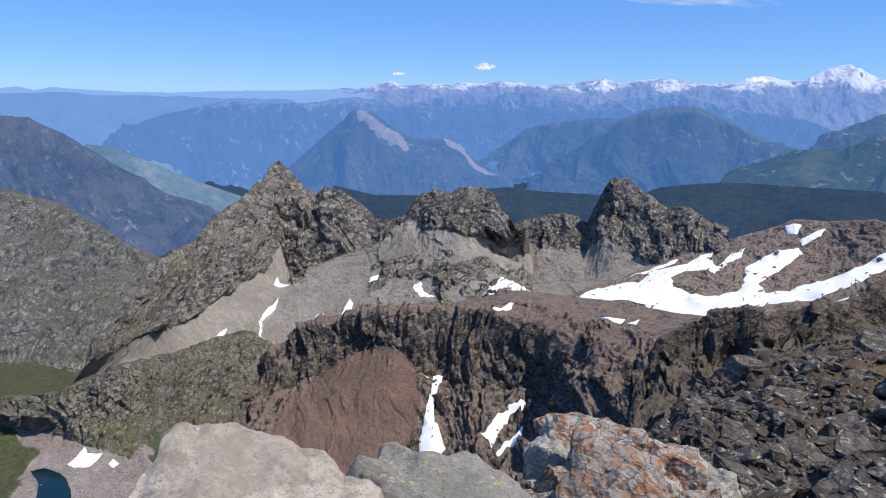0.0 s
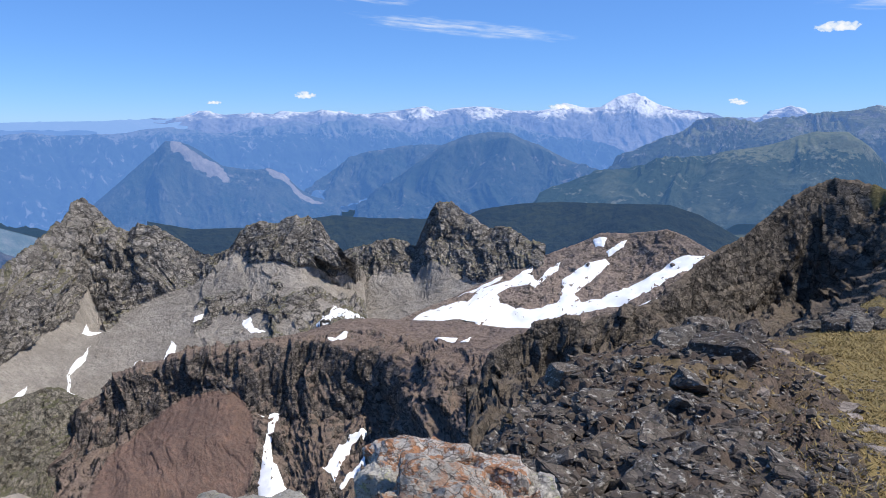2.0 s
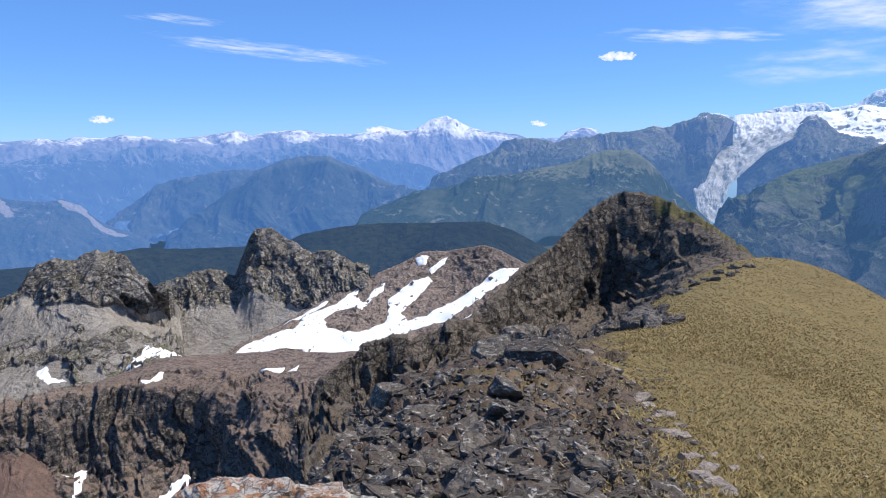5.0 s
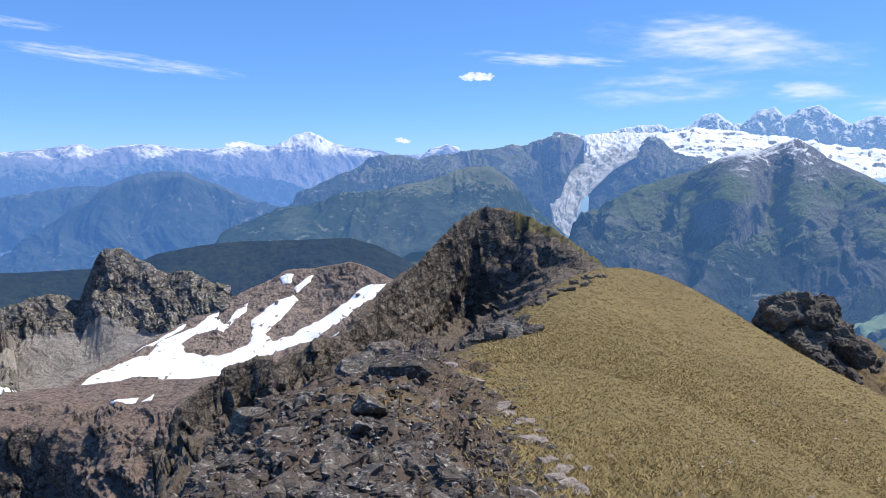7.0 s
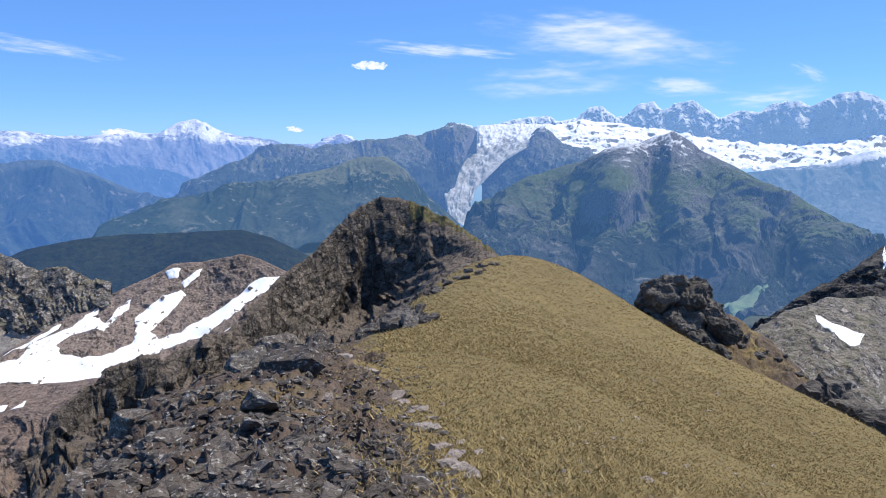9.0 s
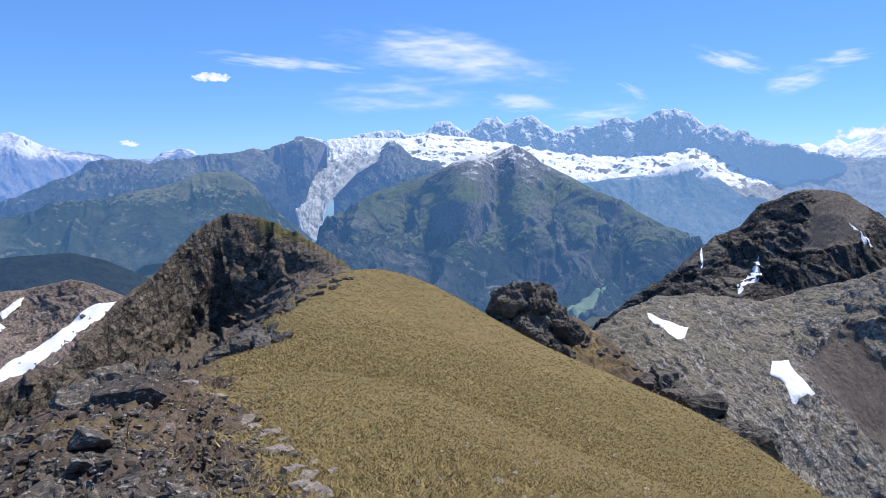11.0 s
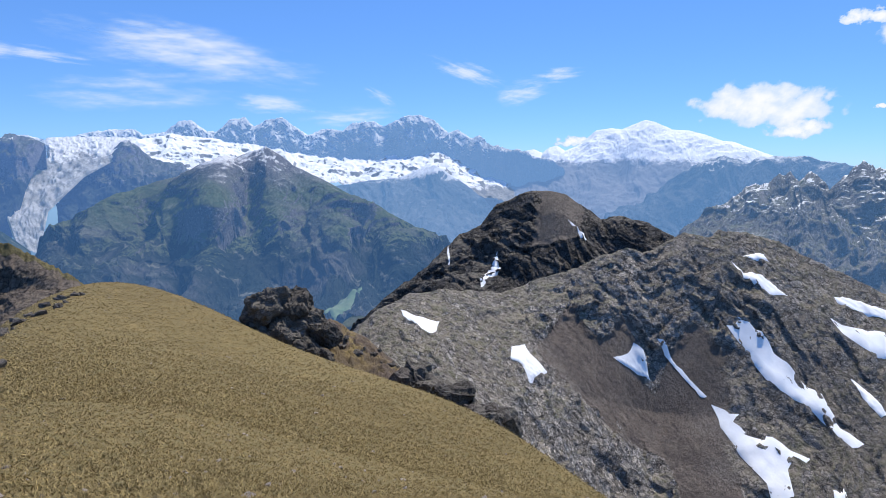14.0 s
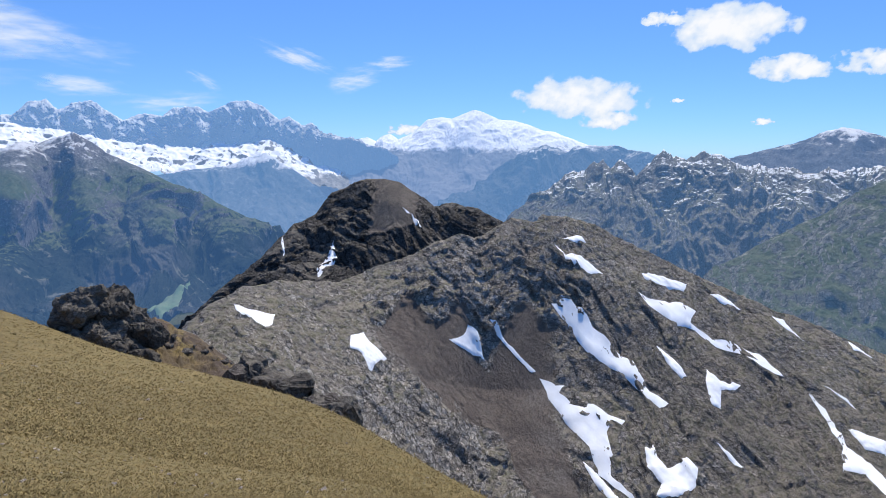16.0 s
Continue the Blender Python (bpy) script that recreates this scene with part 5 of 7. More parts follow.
# ---------------------------------------------------------------- rocks
def rock_mat(name, a, b, dark, size, lichen=None, bump=1.0, face=0.7):
    m = bpy.data.materials.new(name)
    m.use_nodes = True
    nt = m.node_tree
    bsdf = nt.nodes["Principled BSDF"]
    bsdf.inputs["Roughness"].default_value, bsdf.inputs["Specular IOR Level"].default_value = 0.85, 0.25
    n1, n2 = grain(nt, 1.0 / size, 8, 0.65), grain(nt, 9.0 / size, 8, 0.75)
    info = nt.nodes.new("ShaderNodeObjectInfo")
    col = mix(nt, step(nt, calc(nt, "ADD", n1, calc(nt, "MULTIPLY", calc(nt, "SUBTRACT", info.outputs["Random"], 0.5), 0.35)), 0.38, 0.62), a, b)
    if lichen:
        n3 = grain(nt, 2.3 / size, 6, 0.6)
        for k, (c, lo) in enumerate(lichen):
            n3 = grain(nt, (2.3 + k) / size, 7, 0.65, (1, 1, 1.3 + k))
            col = mix(nt, step(nt, n3, lo, lo + 0.06), col, c)
    col = mix(nt, step(nt, n2, 0.51, 0.66), col, dark)
    f1, v1, e1 = facets(nt, size * face, 1.8)
    col = mix(nt, calc(nt, "MULTIPLY", step(nt, v1, 0.4, 0.0), 0.5), col, tuple(c * 0.6 for c in a))
    col = mix(nt, calc(nt, "MULTIPLY", step(nt, e1, 0.05, 0.0), 0.75 if face < 0.9 else 0.15), col, tuple(c * 0.6 for c in dark))
    nt.links.new(col, bsdf.inputs["Base Color"])
    bp = nt.nodes.new("ShaderNodeBump")
    bp.inputs["Strength"].default_value, bp.inputs["Distance"].default_value = bump, size * 0.12
    nt.links.new(calc(nt, "ADD", calc(nt, "ADD", n1, n2), calc(nt, "MULTIPLY", f1, 5.0 * face if face < 2 else 3.0)), bp.inputs["Height"])
    nt.links.new(bp.outputs[0], bsdf.inputs["Normal"])
    return m


R = {
    "dark": rock_mat("dark_schist", (0.075, 0.064, 0.054), (0.145, 0.126, 0.107), (0.038, 0.038, 0.032), 0.24, [((0.38, 0.36, 0.32), 0.56)], bump=0.7),
    "brown": rock_mat("brown_schist", (0.085, 0.067, 0.055), (0.15, 0.124, 0.102), (0.04, 0.045, 0.037), 0.2, [((0.38, 0.355, 0.31), 0.56)], bump=0.7),
    "pale": rock_mat("pale_gneiss", (0.62, 0.54, 0.44), (0.38, 0.315, 0.25), (0.22, 0.165, 0.13), 0.16, [((0.64, 0.57, 0.49), 0.56), ((0.5, 0.5, 0.46), 0.62)], bump=1.0, face=3.2),
    "lichen": rock_mat("lichen_grey_rock", (0.36, 0.335, 0.285), (0.54, 0.5, 0.43), (0.13, 0.115, 0.1), 0.22, [((0.5, 0.49, 0.28), 0.57), ((0.6, 0.58, 0.53), 0.6)], face=1.2),
    "orange": rock_mat("rusty_orange_rock", (0.48, 0.27, 0.165), (0.43, 0.335, 0.27), (0.1, 0.07, 0.06), 0.16, [((0.52, 0.48, 0.43), 0.52), ((0.2, 0.15, 0.12), 0.62)], face=1.0),
    "mixed": rock_mat("lichened_rusty_rock", (0.4, 0.365, 0.315), (0.54, 0.49, 0.43), (0.11, 0.085, 0.07), 0.22, [((0.4, 0.2, 0.105), 0.49), ((0.52, 0.33, 0.22), 0.57), ((0.5, 0.49, 0.42), 0.6)], face=0.8),
    "black": rock_mat("black_outcrop_rock", (0.1, 0.086, 0.07), (0.175, 0.152, 0.123), (0.04, 0.034, 0.028), 1.6, [((0.2, 0.18, 0.12), 0.6)]),
    "stone": rock_mat("pale_path_stone", (0.4, 0.34, 0.29), (0.3, 0.25, 0.21), (0.16, 0.13, 0.11), 0.3),
}


def rock_bm(seed, dims, points=16, cuts=2, noise_amp=0.06, blocky=0.6):
    """An angular boulder: the hull of a few corners, roughened."""
    rnd = random.Random(seed)
    bm = bmesh.new()
    for _ in range(points):
        v = Vector([rnd.uniform(-1, 1) for _ in range(3)])
        v = v / max(v.length, 1e-3) * (1 - blocky) + v / max(max(abs(c) for c in v), 1e-3) * blocky * 0.8
        bm.verts.new([c * d / 2 for c, d in zip(v, dims)])
    hull = bmesh.ops.convex_hull(bm, input=bm.verts)
    bmesh.ops.delete(bm, geom=list({e for e in hull["geom_interior"] + hull["geom_unused"] if isinstance(e, bmesh.types.BMVert)}), context="VERTS")
    for _ in range(cuts):
        bmesh.ops.subdivide_edges(bm, edges=bm.edges, cuts=1, use_grid_fill=True)
        bmesh.ops.triangulate(bm, faces=[f for f in bm.faces if len(f.verts) > 4])
    if cuts:
        bm.normal_update()
        size = max(dims)
        for v in bm.verts:
            p = v.co / size
            n = noise.fractal(p * 5 + Vector((seed, 0, 0)), 0.8, 2.1, 4) + 0.6 * noise.noise(p * 2.2 + Vector((0, seed, 0)))
            v.co += v.normal * n * noise_amp * size
    bmesh.ops.recalc_face_normals(bm, faces=bm.faces)
    return bm


def rock_mesh(name, mat, *args, smooth=False, **kw):
    bm = rock_bm(*args, **kw)
    me = bpy.data.meshes.new(name)
    bm.to_mesh(me)
    bm.free()
    me.polygons.foreach_set("use_smooth", [smooth] * len(me.polygons))
    me.materials.append(mat)
    return me


bpy.context.view_layer.update()
summit = bpy.data.objects["summit_ground"]


meshes_of, tops = {}, {}


def ground_at(x, y, ob=None):
    """The height of the summit ground, or of another land form with its parts."""
    ob = ob or summit
    if ob.name not in meshes_of:
        meshes_of[ob.name] = [(o, o.matrix_world.translation.copy()) for o in (ob, *ob.children) if o.type == "MESH"]
    best = (None, None)
    for o, at in meshes_of[ob.name]:
        hit, p, n, _ = o.ray_cast(Vector((x, y, 400)) - at, (0, 0, -1))
        if hit and (best[0] is None or p.z + at.z > best[0]):
            best = (p.z + at.z, n)
    return best


def spot(bearing, r):
    return r * math.sin(radians(bearing)), r * math.cos(radians(bearing))


def lay(name, me, bearing, r, label, sink=0.3, turn=0, tilt=(0, 0), scale=1.0, group="", category="rock", ob=None, z=None):
    """A rock bedded in the ground at that bearing and distance."""
    x, y = spot(bearing, r)
    g = z if z is not None else ground_at(x, y, ob)[0]
    if g is None:
        return None
    rock = tagged(new(name, me), label, category, group)
    if me.name not in tops:
        tops[me.name] = max(v.co.z for v in me.vertices)
    h = tops[me.name] * scale
    rock.matrix_world = pose(x, y, g + h * (1 - 2 * sink), tilt[0], tilt[1], turn) @ Matrix.Scale(scale, 4)
    return rock


# boulders at the camera's feet
lay("boulder", rock_mesh("boulder", R["pale"], 3, (1.6, 1.3, 0.9), 26, 5, 0.028, 0.95, smooth=True), -60.8, 3.75, "large pale flat-topped boulder", 0.45, 25, (10, 14), z=-0.7)
lay("boulder", rock_mesh("boulder", R["lichen"], 8, (1.75, 1.15, 0.9), 24, 5, 0.04, 0.8, smooth=True), -43.4, 4.0, "grey boulder with yellow-green lichen", 0.5, 10, (0, 0), z=-0.84)
heap_rnd = random.Random(77)
for k, (b, e, r, w, tall, key) in enumerate([
        (-37.0, -32.4, 5.0, 0.52, 0.5, "mixed"), (-34.9, -29.6, 5.5, 0.5, 0.55, "lichen"), (-32.0, -28.6, 5.7, 0.75, 0.62, "mixed"), (-33.4, -31.8, 5.0, 0.5, 0.5, "mixed"),
        (-30.4, -31.6, 5.0, 0.85, 0.6, "mixed"), (-29.0, -29.6, 5.5, 0.46, 0.5, "mixed"), (-26.6, -29.6, 5.5, 0.6, 0.6, "mixed"), (-27.0, -32.0, 5.0, 0.55, 0.55, "mixed"),
        (-24.4, -30.6, 5.4, 0.5, 0.62, "lichen"), (-35.6, -34.6, 4.8, 0.6, 0.5, "mixed"), (-31.6, -34.2, 4.7, 0.6, 0.5, "mixed"), (-24.4, -33.0, 4.9, 0.6, 0.5, "mixed")]):
    w *= 1.35
    me = rock_mesh("boulder", R[key], 620 + k, (w, w * heap_rnd.uniform(0.75, 1.0), w * tall * 1.3), 20, 4, 0.05, 0.9)
    what = "rusty orange block of a broken outcrop" if key == "mixed" else "grey lichen-covered block of a broken outcrop"
    lay("boulder", me, b, r, what, 0.5, heap_rnd.uniform(0, 360), (heap_rnd.uniform(-22, 22), heap_rnd.uniform(-22, 22)), group="summit boulders", z=1.65 + r * math.tan(radians(e + 1.7)))
for k in range(26):
    b = heap_rnd.uniform(-37.5, -21.5)
    r, w = heap_rnd.uniform(5.0, 5.6), heap_rnd.uniform(0.1, 0.22)
    key = "orange" if -36 < b < -25 and heap_rnd.random() < 0.6 else "lichen"
    me = rock_mesh("boulder", R[key], 20 + k, (w, w * heap_rnd.uniform(0.65, 1.0), w * heap_rnd.uniform(0.7, 1.0)), 18, 3, 0.022, 0.95)
    what = "small rusty block wedged in the outcrop" if key == "orange" else "small grey block wedged in the outcrop"
    lay("boulder", me, b, r, what, 0.5, heap_rnd.uniform(0, 360), (heap_rnd.uniform(-16, 16), heap_rnd.uniform(-16, 16)), group="summit boulders", z=1.65 + r * math.tan(radians(-28.0 - 0.22 * abs(b + 29.0) + heap_rnd.uniform(-0.8, 0.6))))

# rubble on the ridge
kinds = [rock_mesh("rock", R["dark" if k % 3 == 0 else "brown"], 40 + k, (1.0, random.Random(k).uniform(0.6, 0.95), random.Random(k + 9).uniform(0.4, 0.75)), 14, 3, 0.05, 0.6) for k in range(12)]
rnd = random.Random(5)
made = 0
while made < 180:
    r = 6.5 + 21 * rnd.random() ** 0.8
    b = rnd.uniform(-38, 4)
    if b > 85 / (r + 3) - 11 - 0.1 * r:
        continue
    s = rnd.choice((0.18, 0.22, 0.26, 0.3, 0.36, 0.42, 0.55)) * rnd.uniform(0.7, 1.25) * (1.0 if r > 8 else 0.6)
    if lay("rock", kinds[rnd.randrange(12)], b, r, "angular dark schist block in ridge rubble", rnd.uniform(0.25, 0.42), rnd.uniform(0, 360), (rnd.uniform(-20, 20), rnd.uniform(-20, 20)), s, "ridge rubble"):
        made += 1
# larger slabs that stand out of the rubble
for k, (b, r, w) in enumerate([(-8.0, 13.5, 1.5), (-11.5, 15.0, 1.2), (-9.5, 18.5, 1.4), (-15.0, 12.0, 1.0), (-20.5, 13.5, 1.1), (-18.0, 10.0, 0.9), (-24.0, 11.5, 1.0), (-13.5, 20.5, 1.3), (-6.0, 22.0, 1.3)]):
    lay("slab", rock_mesh("slab", R["dark" if k % 2 else "brown"], 70 + k, (w, w * 0.75, w * 0.5), 18, 4, 0.04, 0.75), b, r, "big dark lichen-flecked slab on the ridge", 0.3, 37 * k, (10, -12 + 5 * k), group="ridge slabs")

# rock heap at the turf's edge, and slabs on the skyline
heap = [rock_mesh("rock", R["dark" if k % 2 else "brown"], 90 + k, (1.0, 0.8, 0.55), 16, 3, 0.06, 0.6) for k in range(6)]
for k in range(34):
    b, r = rnd.uniform(-3.2, 3.6), rnd.uniform(42, 60)
    lay("rock", heap[k % 6], b - (r - 42) * 0.06, r, "dark rock in a heap at the turf's edge", 0.3, rnd.uniform(0, 360), (rnd.uniform(-25, 25), rnd.uniform(-25, 25)), rnd.uniform(0.8, 2.6), "edge heap")
for k in range(30):
    u = rnd.random()
    b, r = 3.0 + 5.5 * u + rnd.uniform(-0.5, 0.5), 82 + 26 * u + rnd.uniform(-6, 6)
    lay("rock", heap[k % 6], b, r, "grey weathered rock on the path's crest", 0.3, rnd.uniform(0, 360), (rnd.uniform(-20, 20), rnd.uniform(-20, 20)), rnd.uniform(0.6, 1.9), "crest rocks")
for k in range(26):
    u = k / 25.0
    b, r = 8.8 + 4.2 * u, 147 - 4 * u + rnd.uniform(-2, 2)
    lay("rock", heap[k % 6], b, r, "dark slab on the grassy skyline", 0.25, rnd.uniform(0, 360), (rnd.uniform(-20, 20), rnd.uniform(-20, 20)), (2.2 + 3.6 * math.sin(math.pi * min(1, u * 1.25))) * rnd.uniform(0.6, 1.0), "skyline slabs")

# the brown slope west of the outcrop
tagged(landform("edge_slope", [
    polar((25.6, -12.6, 112), (27.6, -12.9, 112), (30.3, -14.5, 110), (32.5, -16.3, 106), (34.5, -18.2, 100), (37, -19.9, 94)),
    polar((25.0, -15.2, 100), (27, -16.0, 98), (30, -17.6, 94), (34, -20.2, 88), (36.8, -21.6, 84)),
    polar((24.0, -18.5, 88), (30, -21, 80), (36.5, -24.5, 72))], M["turf"], 260, 120, 5, 1.6, back=0.06, drop=0.8, ridged=0.6, facet=0.35, gully=0.3, seed=4, zone=edge_zone), "brown turf and rubble west of a dark outcrop", "ground", kind="structure")
for k in range(24):
    b, e = rnd.uniform(27.0, 35.5), rnd.uniform(0.2, 1.6)
    x, y = spot(b, 108 - 4 * e)
    g = ground_at(x, y, bpy.data.objects["edge_slope"])[0]
    if g is not None:
        lay("rock", heap[k % 6], b, 108 - 4 * e, "dark rock on the brown edge slope", 0.3, rnd.uniform(0, 360), (rnd.uniform(-20, 20), rnd.uniform(-20, 20)), rnd.uniform(0.6, 2.2), "edge rocks", z=g)

# the dark outcrop beyond the turf, and the broken cliff under its edge
outcrop = tagged(new("outcrop"), "dark rock outcrop standing above the turf", "rock")
outcrop.matrix_world = pose(*spot(24.0, 100), -30)
for k, (b, r, z, w) in enumerate([(22.6, 100, -20, 8.5), (24.3, 101, -20.5, 7.5), (21.3, 100, -22, 5.5), (23.2, 98, -24, 8), (25.6, 100, -22.5, 5.5), (26.8, 99, -24.0, 5.0), (25.0, 97, -26, 7), (21.8, 98, -24, 6), (25.9, 96, -26.6, 6)]):
    block = new("block", rock_mesh("block", R["black"], 120 + k, (w, w * 0.9, w * 0.85), 20, 4, 0.085, 0.6))
    block.parent = outcrop
    block.matrix_local = outcrop.matrix_world.inverted() @ pose(*spot(b, r), z + 1.0, 12 - 4 * k, 5 * k - 20, 40 * k)
for k in range(34):
    u = k / 33.0
    b, r = 34.0 + 8.0 * u + rnd.uniform(-0.6, 0.6), 88 - 14 * u + rnd.uniform(-2, 3)
    e = -16.7 - 4.4 * u
    z = 1.65 + r * math.tan(radians(e)) + rnd.uniform(-3.4, -1.2)
    w = rnd.uniform(3.6, 6.5)
    lay("crag", rock_mesh("crag", R["black" if k % 3 else "brown"], 150 + k, (w, w * 0.8, w * 1.1), 18, 3, 0.07, 0.6), b, r, "dark broken crag below the turf's edge", 0.5, 50 * k, (rnd.uniform(-15, 15), rnd.uniform(-15, 15)), z=z, group="edge crags")

# flat stones on the path
for k, (b, r, w) in enumerate([(-1.7, 15.0, 0.55), (0.2, 13.2, 0.5), (2.2, 12.2, 0.52), (2.6, 10.6, 0.42), (3.5, 10.5, 0.36), (-2.7, 16.6, 0.5), (-2.0, 17.4, 0.4), (4.4, 9.3, 0.3), (5.2, 8.7, 0.34), (3.6, 9.2, 0.3), (4.8, 8.1, 0.42), (5.9, 7.9, 0.36), (6.6, 7.6, 0.3), (3.2, 11.4, 0.28), (1.0, 12.8, 0.3), (5.6, 9.6, 0.22), (-5.5, 11.2, 0.35), (-4.0, 19.5, 0.5), (-0.4, 14.2, 0.26), (7.2, 9.0, 0.24), (4.0, 12.9, 0.22), (1.5, 11.8, 0.2)]):
    lay("stone", rock_mesh("stone", R["stone"], 200 + k, (1.1 * w, w * 0.8, w * 0.4), 12, 3, 0.03, 0.7), b, r, "flat pale stone on the trodden path", 0.36, 53 * k, (rnd.uniform(-8, 8), rnd.uniform(-14, 6)), group="path stones", category="stone")


def scatter(name, mat, places, sizes, label, seed, flatness=0.75, cuts=0):
    """Very many stones as one mesh, from a few angular shapes turned and squashed."""
    g = np.random.RandomState(seed)
    V, T, base = [], [], 0
    shape = g.randint(0, 8, len(places))
    for k in range(8):
        bm = rock_bm(300 + 10 * seed + k, (1.0, 0.8, 0.6), 13, cuts, 0.09, 0.5)
        bmesh.ops.triangulate(bm, faces=bm.faces)
        bm.verts.index_update()
        v0 = np.array([v.co[:] for v in bm.verts])
        t0 = np.array([[v.index for v in f.verts] for f in bm.faces])
        bm.free()
        pick = np.where(shape == k)[0]
        n = len(pick)
        a = g.uniform(0, 6.28, n)
        v = v0[None] * sizes[pick][:, None, None] * g.uniform(0.75, 1.25, (n, 1, 3))
        x = v[..., 0] * np.cos(a)[:, None] - v[..., 1] * np.sin(a)[:, None]
        y = v[..., 0] * np.sin(a)[:, None] + v[..., 1] * np.cos(a)[:, None]
        slant = g.uniform(-0.5, 0.5, (n, 1))
        V.append((np.stack([x, y, v[..., 2] * flatness + slant * x], -1) + places[pick][:, None]).reshape(-1, 3))
        T.append((t0[None] + len(v0) * np.arange(n)[:, None, None]).reshape(-1, 3) + base)
        base += n * len(v0)
    return sheet(name, np.concatenate(V), np.concatenate(T), mat, label)


def sheet(name, verts, tris, mat, label):
    me = bpy.data.meshes.new(name)
    me.vertices.add(len(verts))
    me.vertices.foreach_set("co", verts.astype(np.float32).ravel())
    me.loops.add(tris.size)
    me.loops.foreach_set("vertex_index", tris.astype(np.int32).ravel())
    me.polygons.add(len(tris))
    me.polygons.foreach_set("loop_start", np.arange(0, tris.size, 3, dtype=np.int32))
    me.polygons.foreach_set("use_smooth", np.zeros(len(tris), bool))
    me.update(calc_edges=True)
    me.materials.append(mat)
    return tagged(new(name, me), label, name.split("_")[-1], kind="stuff")


def sow(n, seed, near, far, left, right, keep):
    """Places on the summit ground, denser close by."""
    g = random.Random(seed)
    out = []
    while len(out) < n:
        r = near * (far / near) ** g.random()
        b = g.uniform(left, right)
        if keep(b, r, g):
            x, y = spot(b, r)
            z, _ = ground_at(x, y)
            if z is not None:
                out.append((x, y, z))
    return np.array(out)


def is_rubble(b, r):
    return b < 85 / (r + 3) - 6


p = sow(1100, 7, 6, 30, -40, 6, lambda b, r, g: is_rubble(b + 4 + g.gauss(0, 1), r))
scatter("rubble_blocks", R["brown"], p, np.random.RandomState(8).gamma(2.0, 0.08, len(p)) + 0.1, "jumbled brown and grey blocks on the ridge", 5, 0.85, 2)
p = sow(13000, 1, 5, 34, -42, 12, lambda b, r, g: is_rubble(b - 2 + g.gauss(0, 1.5), r))
scatter("rubble_stones", R["brown"], p, np.random.RandomState(3).gamma(2.0, 0.045, len(p)) + 0.03, "brown and grey stones strewn over the ridge", 11)
p = sow(420, 2, 6, 120, 4, 60, lambda b, r, g: True)
scatter("turf_stones", R["stone"], p, np.random.RandomState(4).gamma(2.0, 0.03, len(p)) * (1 + np.hypot(p[:, 0], p[:, 1]) / 40) + 0.02, "scattered pale stones in dry turf", 12)

# dry grass
def grass_mat():
    m = bpy.data.materials.new("dry_grass_blades")
    m.use_nodes = True
    nt = m.node_tree
    bsdf = nt.nodes["Principled BSDF"]
    bsdf.inputs["Roughness"].default_value, bsdf.inputs["Specular IOR Level"].default_value = 0.8, 0.15
    geo = nt.nodes.new("ShaderNodeNewGeometry")
    nt.links.new(ramp(nt, geo.outputs["Random Per Island"], [(0.0, (0.175, 0.13, 0.054)), (0.35, (0.27, 0.197, 0.08)), (0.7, (0.385, 0.292, 0.126)), (1.0, (0.225, 0.18, 0.07))]), bsdf.inputs["Base Color"])
    return m


def grass(n, seed, near, far, left, right, keep, tall, blades=3, spread=0.035):
    p = sow(n, seed, near, far, left, right, keep)
    g = np.random.RandomState(seed)
    p = np.repeat(p, blades, 0) + g.normal(size=(n * blades, 3)) * (spread, spread, 0)
    far_off = np.hypot(p[:, 0], p[:, 1])
    a = g.uniform(0, 6.28, len(p))
    w = (0.006 + 0.0008 * far_off)[:, None] * np.stack([np.cos(a), np.sin(a), 0 * a], -1)
    tip = p + np.stack([g.normal(size=len(p)) * 1.3, g.normal(size=len(p)) * 1.3, np.ones(len(p))], -1) * (tall * g.uniform(0.5, 1.2, len(p)))[:, None]
    V = np.stack([p - w - (0, 0, 0.01), p + w - (0, 0, 0.01), tip], 1)
    under = np.cross(V[:, 1] - V[:, 0], V[:, 2] - V[:, 0])[:, 2] < 0
    V[under] = V[under][:, [1, 0, 2]]
    return sheet("dry_grass", V.reshape(-1, 3), np.arange(len(p) * 3).reshape(-1, 3), grass_mat(), "short dry yellow-brown grass on the slope")


grass(70000, 21, 5.0, 60, -6, 75, lambda b, r, g: not is_rubble(b + g.gauss(0, 2.5), r) or (is_rubble(b + 9, r) is False and g.random() < 0.3) or g.random() < 0.04, 0.05)
grass(42000, 22, 26, 165, -1, 62, lambda b, r, g: not is_rubble(b - 1 + g.gauss(0, 1), r), 0.1, 3, spread=0.12)


